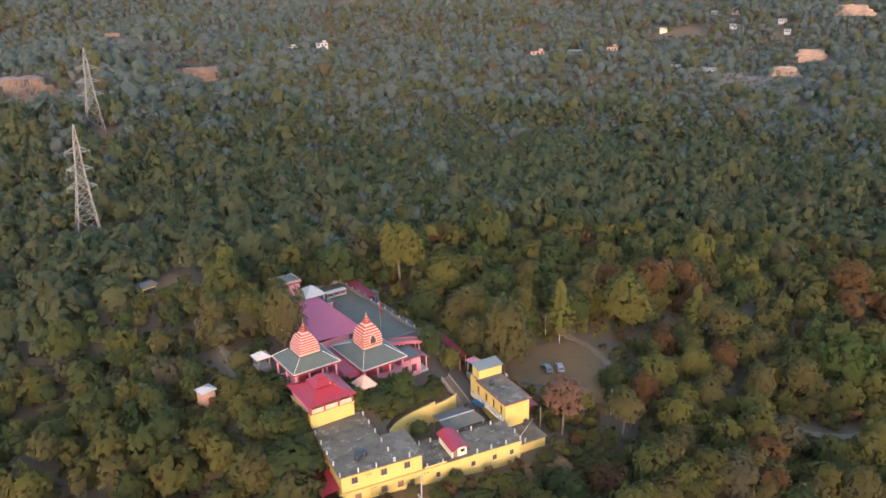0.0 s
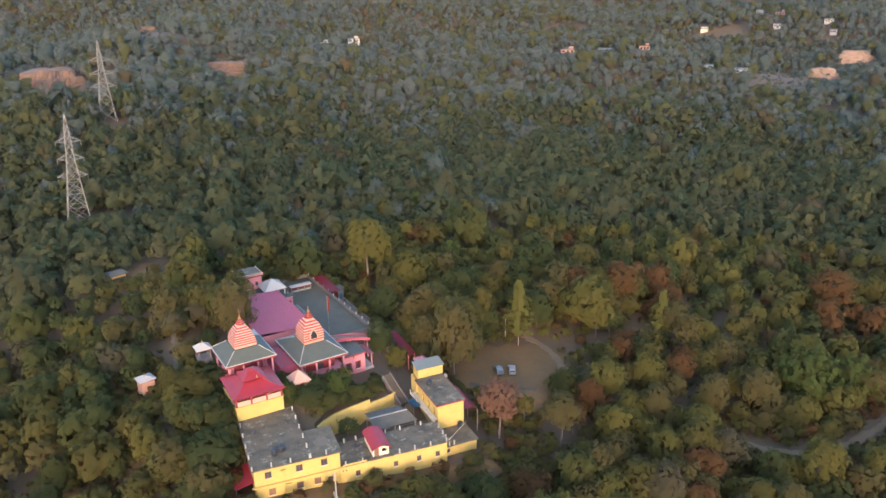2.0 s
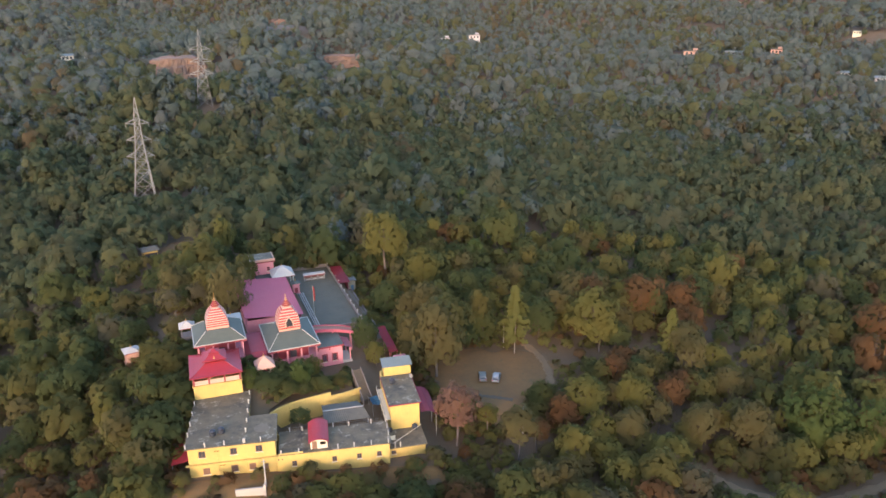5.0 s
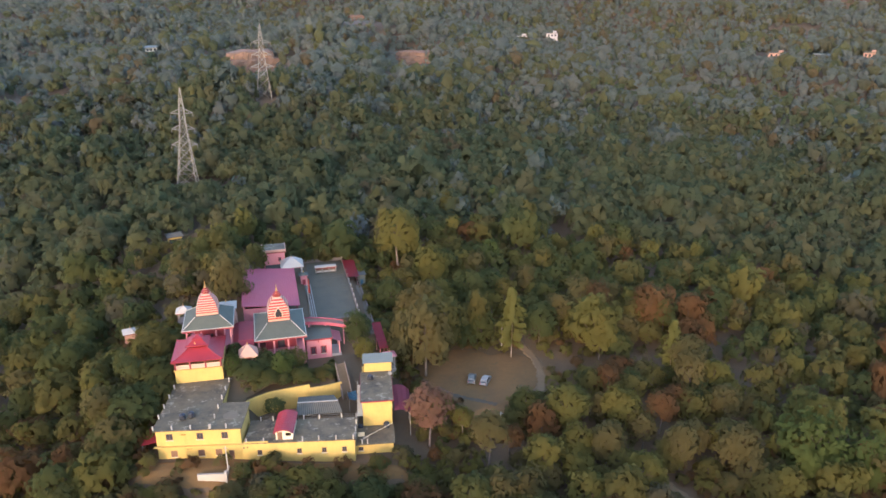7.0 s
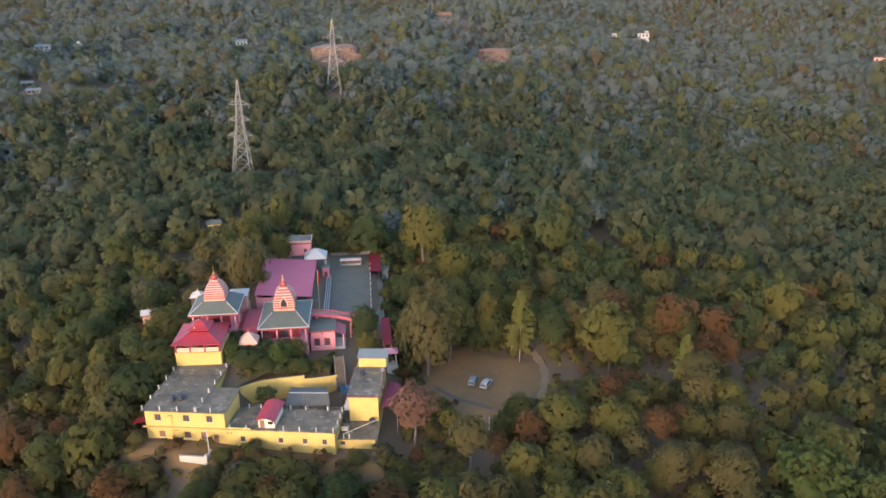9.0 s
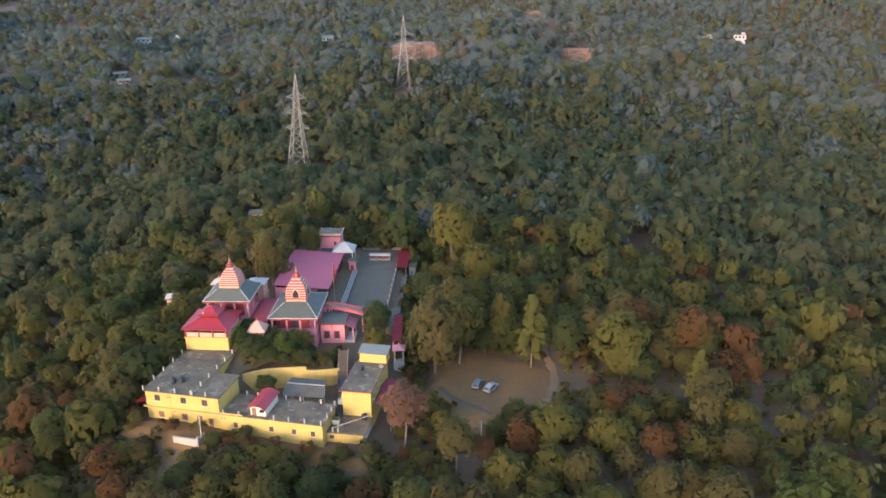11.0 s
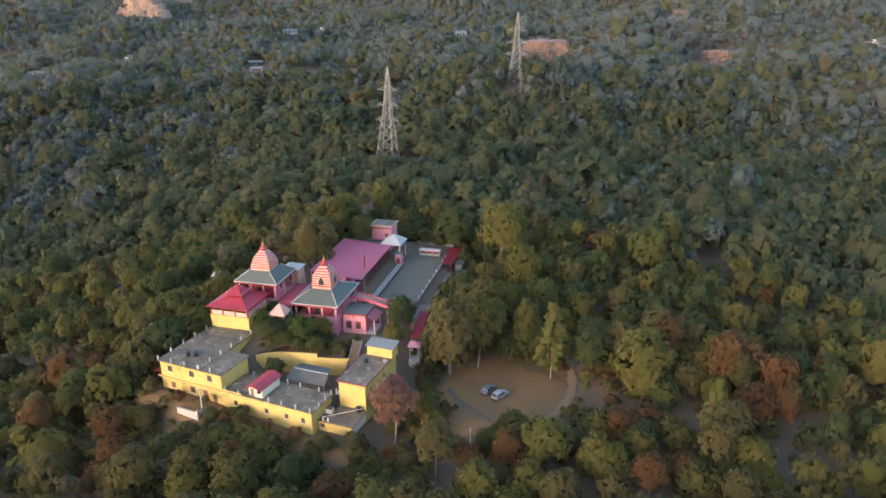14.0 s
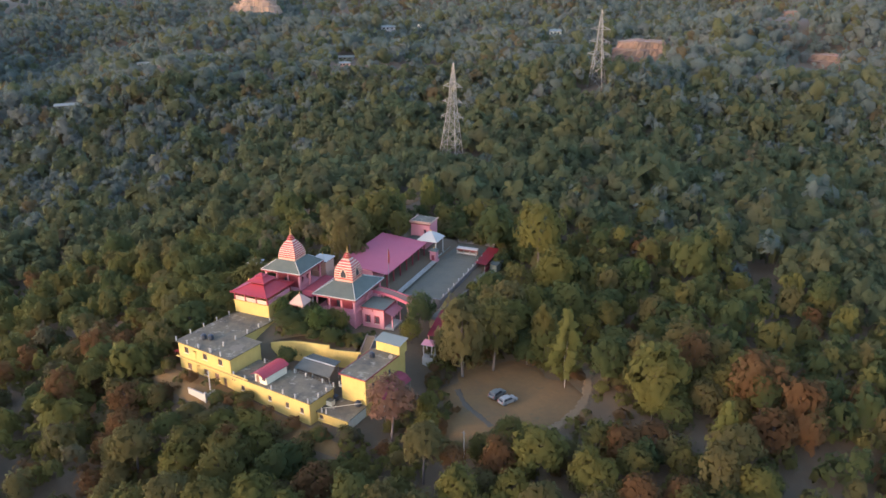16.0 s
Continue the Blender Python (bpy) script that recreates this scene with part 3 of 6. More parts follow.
for x, y in ((66.6, 126.6), (71, 126.6), (75.5, 126.6), (66.6, 132.3), (70, 132.3), (73.6, 132.3)):
    part("post", boxed(x - 0.08, x + 0.08, y - 0.08, y + 0.08, 0.5, 4.6 if y < 130 else 4.95), STEEL, shed)
tarp = thing("tarpaulin", pose(77.2, 131.6, 0, 0, 0, 8), "blue tarpaulin slung beside the court shed", "tarpaulin")
bm = bmesh.new()
g = [[bm.verts.new((1.9 * i / 6, 3.6 * j / 6, 4.3 - 0.35 * math.sin(i * math.pi / 6) + 0.15 * math.sin(j * 1.7 + i))) for i in range(7)] for j in range(7)]
for j in range(6):
    for i in range(6):
        bm.faces.new((g[j][i], g[j][i + 1], g[j + 1][i + 1], g[j + 1][i]))
bmesh.ops.solidify(bm, geom=bm.faces[:], thickness=0.03)
part("cloth", bm, BLUE, tarp)
for x, y in ((0, 0), (1.9, 0), (0, 3.6), (1.9, 3.6)):
    part("pole", rod(bmesh.new(), (x, y, 0.8), (x, y, 4.25), 0.04), STEEL, tarp)


def curved_wall(name, pts, thick, mat, parent, label=""):
    """A wall along a line of points (x, y, foot, top)."""
    bm = bmesh.new()
    prev = None
    for i, (x, y, z0, z1) in enumerate(pts):
        a, b = pts[max(0, i - 1)], pts[min(len(pts) - 1, i + 1)]
        dx, dy = b[0] - a[0], b[1] - a[1]
        s = thick / 2 / math.hypot(dx, dy)
        q = [bm.verts.new(c) for c in ((x - dy * s, y + dx * s, z0), (x + dy * s, y - dx * s, z0), (x + dy * s, y - dx * s, z1), (x - dy * s, y + dx * s, z1))]
        if prev:
            for k in range(4):
                bm.faces.new((prev[k], prev[(k + 1) % 4], q[(k + 1) % 4], q[k]))
        else:
            bm.faces.new(q[::-1])
        prev = q
    bm.faces.new(prev)
    bmesh.ops.recalc_face_normals(bm, faces=bm.faces[:])
    return part(name, bm, mat, parent, label)


retain = thing("garden_wall", pose(0, 0, 0), "curved yellow retaining wall below the temple garden", "wall", kind="structure")
curved_wall("wall_curve", [(55.5, 131.2, -1, 5.6), (57.5, 132.6, -1, 5.8), (60, 133.9, -1, 5.9), (63, 134.7, -1, 6.0), (66, 135.2, -1, 6.1), (68.6, 135.9, -1, 6.1)], 0.35, YELLOW, retain)
curved_wall("wall_step", [(68.6, 135.95, -1, 5.3), (71, 136.5, -1, 5.2), (74, 137.6, -1, 5.1), (75.4, 138.4, -1, 5.0)], 0.35, YELLOW, retain)
curved_wall("coping", [(55.5, 131.2, 5.6, 5.72), (57.5, 132.6, 5.8, 5.92), (60, 133.9, 5.9, 6.02), (63, 134.7, 6.0, 6.12), (66, 135.2, 6.1, 6.22), (68.6, 135.9, 6.1, 6.22)], 0.42, YELLOW, retain)

bed = thing("garden_bed", pose(0, 0, 0), "level garden earth behind the curved retaining wall", "garden bed", kind="structure")
bm = bmesh.new()
line = [(55.5, 131.5), (57.5, 132.9), (60, 134.2), (63, 135.0), (66, 135.5), (68.6, 136.2), (71, 136.8), (74, 137.9)]
front = [bm.verts.new((x, y, 5.55 if x < 68.7 else 4.9)) for x, y in line]
back = [bm.verts.new((x - 0.6, y + 4.2, 6.3 if x < 68.7 else 5.4)) for x, y in line]
for i in range(len(line) - 1):
    bm.faces.new((front[i], front[i + 1], back[i + 1], back[i]))
bmesh.ops.solidify(bm, geom=bm.faces[:], thickness=0.3)
part("earth", bm, GROUND, bed)

stairs = thing("garden_stairs", pose(76.7, 136.0, 3.0, 0, 0, 12), "flight of grey steps between pale side walls", "stairs")
for i in range(24):
    part("step", boxed(-0.95, 0.95, i * 0.3, i * 0.3 + 0.33, -1.0 + 0.17 * i, 0.17 * (i + 1)), DRAIN, stairs, "dark worn step")
for sx in (-1.12, 0.95):
    bm = bmesh.new()
    vs = [bm.verts.new(c) for c in ((sx, -0.3, -1), (sx + 0.17, -0.3, -1), (sx + 0.17, 7.4, -1), (sx, 7.4, -1), (sx, -0.3, 0.3), (sx + 0.17, -0.3, 0.3), (sx + 0.17, 7.4, 4.4), (sx, 7.4, 4.4))]
    for f in ((3, 2, 1, 0), (4, 5, 6, 7), (0, 1, 5, 4), (1, 2, 6, 5), (2, 3, 7, 6), (3, 0, 4, 7)):
        bm.faces.new([vs[k] for k in f])
    part("side_wall", bm, STONE, stairs)

# ---- yellow tower block with its penthouse, annex ----
tower = thing("tower_block", pose(0, 0, 0), "tall yellow block with a red-edged dark flat roof", "building")
RT = 7.6
side_holes = [(127.2, 128.2, 4.6, 5.8), (130.2, 131.2, 4.6, 5.8), (133.4, 134.4, 4.6, 5.8)]
part("front_wall", boxed(80.1, 86.2, 124.9, 125.2, -2, RT), YELLOW, tower)
part("side_wall", swap_xy(wall_x(bmesh.new(), 125.2, 140.0, 85.9, 86.2, -3, RT, side_holes)), YELLOW, tower)
part("side_wall", swap_xy(wall_x(bmesh.new(), 125.2, 140.0, 80.1, 80.4, -1, RT, [(126.4, 127.4, 4.3, 6.4), (129.5, 130.5, 4.3, 6.4), (132.6, 133.6, 4.3, 6.4), (136, 137, 4.3, 6.4)])), YELLOW, tower)
part("back_wall", boxed(80.4, 85.9, 139.7, 140.0, -1, RT), YELLOW, tower)
part("partition", boxed(82.9, 83.1, 125.2, 139.7, 1.0, RT - 0.02), DARK, tower)
part("roof_slab", soften(boxed(79.75, 86.55, 124.5, 137.0, RT, RT + 0.16)), CONCRETE, tower, "dark stained concrete roof slab")
bm = bmesh.new()
box(bm, 79.72, 86.58, 124.42, 124.5, RT - 0.02, RT + 0.24)
box(bm, 86.55, 86.63, 124.5, 137.0, RT - 0.02, RT + 0.24)
box(bm, 79.67, 79.75, 124.5, 137.0, RT - 0.02, RT + 0.24)
part("roof_edge", bm, MAROON, tower, "red painted roof edge")
for y0, y1, z0, z1 in side_holes:
    w = part("window", boxed(85.98, 86.04, y0, y1, z0, z1), DARK, tower)
    part("sill", boxed(86.2, 86.34, y0 - 0.1, y1 + 0.1, z0 - 0.1, z0), CREAM, w)
part("gallery", soften(boxed(78.9, 80.1, 125.4, 138.0, 3.9, 4.1)), CREAM, tower, "narrow gallery floor along the wall")
for i in range(7):
    part("baluster", boxed(78.92, 79.08, 125.5 + 2.05 * i, 125.7 + 2.05 * i, 4.1, 5.1), WHITE, tower)
bm = bmesh.new()
for z in (4.6, 5.0):
    rod(bm, (79, 125.6, z), (79, 137.9, z), 0.04, sides=5)
part("rail", bm, STEEL, tower)
pent = part("penthouse", wall_x(bmesh.new(), 80.7, 86.7, 137.05, 137.3, RT, RT + 2.4), YELLOW, tower)
bm = boxed(86.45, 86.7, 137.3, 140.0, RT, RT + 2.35)
box(bm, 80.7, 80.95, 137.3, 140.0, RT, RT + 2.35)
box(bm, 80.95, 86.45, 139.75, 140.0, RT, RT + 2.3)
part("wall", bm, YELLOW, pent)
bm = bmesh.new()
for k in range(30):
    x0, x1 = 80.35 + 6.7 * k / 30, 80.35 + 6.7 * (k + 1) / 30
    z = 0.03 * (-1) ** k
    bm.faces.new([bm.verts.new(c) for c in ((x0, 136.7, RT + 2.45 + z), (x1, 136.7, RT + 2.45 - z), (x1, 140.4, RT + 2.95 - z), (x0, 140.4, RT + 2.95 + z))])
bmesh.ops.remove_doubles(bm, verts=bm.verts[:], dist=0.0005)
bmesh.ops.solidify(bm, geom=bm.faces[:], thickness=0.04)
part("roof", bm, SHEET, pent, "pale blue-grey corrugated roof")
tank2 = copy_thing(tank, pose(81.9, 133.6, RT + 0.16))
dish = thing("satellite_dish", pose(86.2, 134.3, RT + 0.16), "small pale satellite dish on the tower roof edge", "satellite dish")
part("mast", rod(bmesh.new(), (0, 0, 0), (0, 0, 0.8), 0.03), STEEL, dish)
bm = bmesh.new()
rings = [[bm.verts.new((r * math.cos(a * math.tau / 16), r * math.sin(a * math.tau / 16), 0.35 * r * r)) for a in range(16)] for r in (0.1, 0.3, 0.48)]
bm.faces.new(rings[0])
for a, b in zip(rings, rings[1:]):
    for i in range(16):
        bm.faces.new((a[i], b[i], b[(i + 1) % 16], a[(i + 1) % 16]))
bmesh.ops.solidify(bm, geom=bm.faces[:], thickness=0.02)
p = part("reflector", bm, WHITE, dish)
p.matrix_basis = pose(0, 0, 0.85, 50, 0, 30)

annex = thing("annex", pose(0, 0, 0), "low yellow annex with a dark flat roof crowded with tanks", "building")
part("front_wall", wall_x(bmesh.new(), 78.5, 86.1, 118.5, 118.75, -4, 1.6, [(79.0, 80.0, 0.1, 1.0)]), YELLOW, annex)
window(annex, 79.0, 80.0, 0.1, 1.0, 118.5)
part("side_wall", boxed(85.85, 86.1, 118.75, 124.85, -4, 1.6), CREAM, annex)
part("roof_slab", soften(boxed(78.45, 86.5, 118.1, 124.85, 1.6, 1.78)), CONCRETE, annex)
roof_posts(annex, [(79.8, 118.4, 1.78), (80.9, 118.4, 1.78)], 1.1)
bm = bmesh.new()
rod(bm, (79.5, 119.2, 2.2), (86.2, 123.5, 3.0), 0.05, sides=5)
part("pipe", bm, CREAM, annex)
for x, y in ((84.9, 123.9), (79.5, 123.6)):
    copy_thing(tank, pose(x, y, 1.78))
crate = thing("cistern", pose(79.6, 121.6, 1.78), "pale square concrete cistern on the annex roof", "cistern")
part("body", soften(boxed(-0.7, 0.7, -0.6, 0.6, 0, 1.1)), CREAM, crate)
part("cover", soften(boxed(-0.75, 0.75, -0.65, 0.65, 1.1, 1.2)), CONCRETE, crate)

porch = thing("porch", pose(0, 0, 0), "side porch under a curved magenta metal roof", "porch")
bm = bmesh.new()
prof = [(86.75, 4.6), (87.7, 4.75), (88.7, 4.6), (89.6, 4.1), (90.3, 3.3)]
a = [bm.verts.new((x, 125.6, z)) for x, z in prof]
b = [bm.verts.new((x, 136.0, z)) for x, z in prof]
for i in range(4):
    bm.faces.new((a[i], a[i + 1], b[i + 1], b[i]))
bmesh.ops.solidify(bm, geom=bm.faces[:], thickness=0.06)
part("roof", bm, MAGENTA, porch)
for y in (125.9, 130.8, 135.7):
    part("post", boxed(89.9, 90.05, y - 0.07, y + 0.07, -2.5, 3.6), STEEL, porch)

# ---- red two-tier pavilion on its yellow platform ----
pav = thing("red_pavilion", pose(45.2, 136.6, 0, 0, 0, 5), "pavilion with a two-tier red roof on a yellow platform", "pavilion")
part("platform", soften(boxed(-4.9, 5.0, 0.0, 9.6, 2, 11.2)), YELLOW, pav, "yellow-washed platform")
part("floor", soften(boxed(-5.1, 5.2, -0.2, 9.8, 11.2, 11.4)), YELLOW, pav)
for x in (-4.7, -1.6, 1.6, 4.75):
    for y in (0.15, 9.3):
        part("column", boxed(x - 0.17, x + 0.17, y - 0.17, y + 0.17, 11.4, 13.7), MAROON, pav)
for x0, x1 in ((-4.5, -1.8), (-1.4, 1.4), (1.8, 4.55)):
    part("parapet", boxed(x0, x1, 0.1, 0.22, 11.45, 12.45), PALEBAND, pav, "pale peach parapet panel")
for x in (-4.75, 4.65):
    part("parapet", boxed(x, x + 0.12, 0.4, 9.1, 11.45, 12.5), PINK, pav)
part("inner_wall", boxed(-2.6, 2.6, 4.0, 8.5, 11.4, 13.6), MAROON, pav)


def flared_roof(cx, cy, rx, ry, z, rise, inner, steps=6):
    """A four-sided roof whose eaves sweep out: its slope is shallow below and steep above."""
    bm = bmesh.new()
    at = lambda q: ((1 - (1 - inner) * q ** 0.8), z + rise * (0.62 * q + 0.38 * q * q))
    for i in range(steps):
        (a, z0), (b, z1) = at(i / steps), at((i + 1) / steps)
        frustum(bm, (cx - rx * a, cx + rx * a, cy - ry * a, cy + ry * a), (cx - rx * b, cx + rx * b, cy - ry * b, cy + ry * b), z0, z1, 0.14 if i == 0 else 0.0)
    bmesh.ops.remove_doubles(bm, verts=bm.verts[:], dist=0.001)
    return bm


part("lower_roof", flared_roof(0.0, 4.8, 5.4, 5.6, 13.6, 1.45, 0.36), REDSHEET, pav, "red hipped roof with swept eaves")
part("collar", boxed(-1.5, 1.5, 3.3, 6.3, 14.8, 15.75), MAROON, pav, "dark maroon lantern wall")
part("upper_roof", flared_roof(0.0, 4.8, 2.5, 2.5, 15.65, 0.75, 0.40), REDSHEET, pav, "small red upper roof")
part("collar", boxed(-0.7, 0.7, 4.1, 5.5, 16.3, 16.75), MAROON, pav)
part("cap", flared_roof(0.0, 4.8, 1.15, 1.15, 16.7, 0.55, 0.16), REDSHEET, pav)
part("finial", lathe(bmesh.new(), [(0.12, 17.2), (0.18, 17.33), (0.09, 17.5), (0.02, 17.8)], 10), GOLD, pav)
for sx in (-1, 1):
    for sy in (-1, 1):
        bm = bmesh.new()
        pts = [(sx * 5.4 * (1 - 0.64 * (k / 5) ** 0.8), 4.8 + sy * 5.6 * (1 - 0.64 * (k / 5) ** 0.8), 13.64 + 1.45 * (0.62 * k / 5 + 0.38 * (k / 5) ** 2)) for k in range(6)]
        for p0, p1 in zip(pts, pts[1:]):
            rod(bm, p0, p1, 0.09, sides=6)
        part("hip", bm, REDSHEET, pav)


# ---- temples ----
def spire(t, z0, profile, n, half):
    """A striped spire of stepped tiers: vermilion bands between pale ones. profile gives the half width from 0 to 1."""
    h = profile["height"]
    part("spire_base", soften(boxed(-half - 0.05, half + 0.05, -half - 0.05, half + 0.05, z0 - 0.6, z0 + 0.55), 0.06), PEACH, t, "pale peach spire base")
    z = z0 + 0.55
    step = h / n
    wide = profile["wide"]
    for i in range(n):
        a, b = wide(i / n) * half, wide((i + 1) / n) * half
        m = a + (b - a) * 0.66
        zz = z + i * step
        part("stripe", frustum(bmesh.new(), (-a + 0.03, a - 0.03, -a + 0.03, a - 0.03), (-m + 0.03, m - 0.03, -m + 0.03, m - 0.03), zz, zz + step * 0.66), ORANGE, t, "vermilion spire stripe")
        part("tier", soften(frustum(bmesh.new(), (-m - 0.03, m + 0.03, -m - 0.03, m + 0.03), (-b - 0.01, b + 0.01, -b - 0.01, b + 0.01), zz + step * 0.66, zz + step), 0.02), PALEBAND, t, "pale peach spire band")
    z += h
    r = wide(1.0) * half
    part("neck", lathe(bmesh.new(), [(r * 0.85, z), (r * 0.72, z + 0.1), (r * 0.70, z + 0.24)]), PEACH, t, "pale spire neck")
    part("disc", lathe(bmesh.new(), [(r * 0.8, z + 0.24), (r * 1.12, z + 0.3), (r * 1.14, z + 0.46), (r * 0.75, z + 0.54)]), ORANGE, t, "ribbed vermilion disc")
    part("collar", lathe(bmesh.new(), [(r * 0.62, z + 0.54), (r * 0.58, z + 0.68)]), PEACH, t)
    part("disc", lathe(bmesh.new(), [(r * 0.6, z + 0.68), (r * 0.86, z + 0.74), (r * 0.86, z + 0.88), (r * 0.55, z + 0.96)]), ORANGE, t, "small vermilion disc")
    part("collar", lathe(bmesh.new(), [(r * 0.45, z + 0.96), (r * 0.42, z + 1.08)]), PEACH, t)
    part("disc", lathe(bmesh.new(), [(r * 0.45, z + 1.08), (r * 0.6, z + 1.14), (r * 0.56, z + 1.26), (r * 0.3, z + 1.36)]), ORANGE, t, "small vermilion disc")
    k = z + 1.35
    part("finial", lathe(bmesh.new(), [(0.16, k), (0.30, k + 0.1), (0.33, k + 0.26), (0.22, k + 0.4), (0.12, k + 0.5), (0.2, k + 0.6), (0.19, k + 0.74), (0.1, k + 0.86), (0.08, k + 1.4), (0.01, k + profile["tip"])], 12), GOLD, t, "brass pot finial")


def niche(t, y, z, w, h, turn):
    """A pointed niche with a pale border, on one face of the spire."""
    bm = bmesh.new()
    pts = [(-w, 0), (w, 0), (w, h * 0.45), (0, h), (-w, h * 0.45)]
    inner = [(x * 0.76, 0.08 + q * 0.82) for x, q in pts]
    fo, fi = [[bm.verts.new((x, y, z + q)) for x, q in s] for s in (pts, inner)]
    bo, bi = [[bm.verts.new((x, y + 0.9, z + q)) for x, q in s] for s in (pts, inner)]
    for i in range(5):
        j = (i + 1) % 5
        bm.faces.new((fo[i], fo[j], fi[j], fi[i]))
        bm.faces.new((fo[i], bo[i], bo[j], fo[j]))
        bm.faces.new((fi[i], fi[j], bi[j], bi[i]))
    bmesh.ops.recalc_face_normals(bm, faces=bm.faces[:])
    p = part("niche", bm, PEACH, t, "pointed niche border")
    bm = bmesh.new()
    bm.faces.new([bm.verts.new((x * 1.02, y + 0.05, z + q)) for x, q in inner])
    bmesh.ops.solidify(bm, geom=bm.faces[:], thickness=0.05)
    # near-black sheet, painted for the shade inside the niche
    part("recess", bm, DARK, p)
    p.matrix_basis = pose(0, 0, 0, 0, 0, turn) @ pose(0, y, z, -5, 0, 0) @ Matrix.Translation((0, -y, -z))


def temple(name, m, hx, hy, eave, half, floor_z, label, profile, n):
    t = thing(name, m, label, "temple")
    rise = eave + 2.25
    part("plinth", soften(boxed(-hx + 0.5, hx - 0.5, -hy + 0.5, hy - 0.5, floor_z - 7, floor_z)), PINK, t, "pink plinth")
    in_x, in_y = hx - 2.4, hy - 2.6
    bm = wall_x(bmesh.new(), -in_x, in_x, -in_y, -in_y + 0.3, floor_z, eave - 0.1, [(-0.8, 0.8, floor_z, floor_z + 2.3)])
    # maroon here also stands in for the dark shade under the eaves
    part("sanctum_wall", bm, MAROON, t)
    part("sanctum_wall", boxed(-in_x, in_x, in_y - 0.3, in_y, floor_z, eave - 0.1), MAROON, t)
    for s in (-1, 1):
        part("sanctum_wall", swap_xy(wall_x(bmesh.new(), -in_y + 0.3, in_y - 0.3, s * in_x - 0.15, s * in_x + 0.15, floor_z, eave - 0.1, [(-1.6, -0.6, floor_z + 0.9, floor_z + 2.2), (0.8, 1.8, floor_z + 0.9, floor_z + 2.2)])), PINK, t)
    # near-black sheet in the opening, for the shade within
    part("doorway", boxed(-0.8, 0.8, -in_y + 0.2, -in_y + 0.26, floor_z, floor_z + 2.3), DARK, t)
    first = None
    spots = [(x, y) for x in (-hx + 0.8, 0, hx - 0.8) for y in (-hy + 0.8, hy - 0.8) if not (x == 0 and y < 0)] + [(s * (hx - 0.8), 0) for s in (-1, 1)] + [(s * 1.6, -hy + 0.8) for s in (-1, 1)]
    for x, y in spots:
        if first is None:
            bm = boxed(-0.24, 0.24, -0.24, 0.24, 0, 0.35)
            box(bm, -0.17, 0.17, -0.17, 0.17, 0.35, eave - floor_z - 0.35)
            box(bm, -0.26, 0.26, -0.26, 0.26, eave - floor_z - 0.35, eave - floor_z)
            first = part("column", bm, PINK, t, "pale pink square column")
            first.matrix_basis = Matrix.Translation((x, y, floor_z))
        else:
            again(first, Matrix.Translation((x, y, floor_z)))
    part("ceiling_slab", boxed(-hx + 0.25, hx - 0.25, -hy + 0.25, hy - 0.25, eave - 0.12, eave), WHITE, t)
    top = half + 0.35
    part("roof", frustum(bmesh.new(), (-hx, hx, -hy, hy), (-top, top, -top - 0.2, top + 0.2), eave + 0.26, rise), SLATE, t, "slate-green painted hip roof")
    for a in (-1, 1):
        for b in (-1, 1):
            part("hip_ridge", rod(bmesh.new(), (a * hx, b * hy, eave + 0.3), (a * top, b * (top + 0.2), rise + 0.04), 0.09, sides=6), WHITE, t, "white painted hip ridge")
    bm = bmesh.new()
    for s in (-1, 1):
        box(bm, -hx - 0.1, hx + 0.1, s * hy - 0.1, s * hy + 0.1, eave + 0.16, eave + 0.32)
        box(bm, s * hx - 0.1, s * hx + 0.1, -hy + 0.1, hy - 0.1, eave + 0.16, eave + 0.32)
    part("eave_band", bm, WHITE, t, "white eave band")
    bm = bmesh.new()
    for s in (-1, 1):
        box(bm, -hx - 0.04, hx + 0.04, s * hy - 0.06, s * hy + 0.06, eave - 0.22, eave + 0.16)
        box(bm, s * hx - 0.06, s * hx + 0.06, -hy + 0.06, hy - 0.06, eave - 0.22, eave + 0.16)
    part("fascia", bm, MAROON, t, "maroon fascia band")
    spire(t, rise, profile, n, half)
    return t


dome = {"height": 3.9, "tip": 2.4, "wide": lambda q: 1.03 - 0.14 * q - 0.52 * q ** 2.4}
cone = {"height": 4.7, "tip": 1.7, "wide": lambda q: 1.05 - 0.03 * q - 0.62 * q ** 3.0}
temple("temple", pose(45.3, 152.3, 0, 0, 0, 7.0), 5.6, 5.6, 15.5, 2.4, 11.0, "temple with a slate-green hip roof and a domed striped spire", dome, 8)
tall = temple("temple", pose(60.95, 154.4, 0, 0, 0, TURNED), 5.85, 7.6, 12.1, 2.4, 8.6, "temple with a slate-green hip roof and a pointed striped spire", cone, 8)
for turn in (0, 90):
    niche(tall, -2.62, 15.35, 0.95, 2.6, turn)

# low maroon lean-to roof joining the two temples
join = thing("porch", pose(*temple_xy(-8.3, -1.0), 0, 0, 0, TURNED), "low porch under a dull red roof between the temples", "porch")
part("roof", frustum(bmesh.new(), (-2.5, 2.3, -6.0, 6.0), (-1.2, 2.2, -4.6, 5.6), 11.2, 12.0, 0.15), MAROON, join)
for x, y in ((-2.1, -5.6), (1.9, -5.6), (-2.1, 5.6)):
    part("post", boxed(x - 0.12, x + 0.12, y - 0.12, y + 0.12, 8, 11.1), WHITE, join)


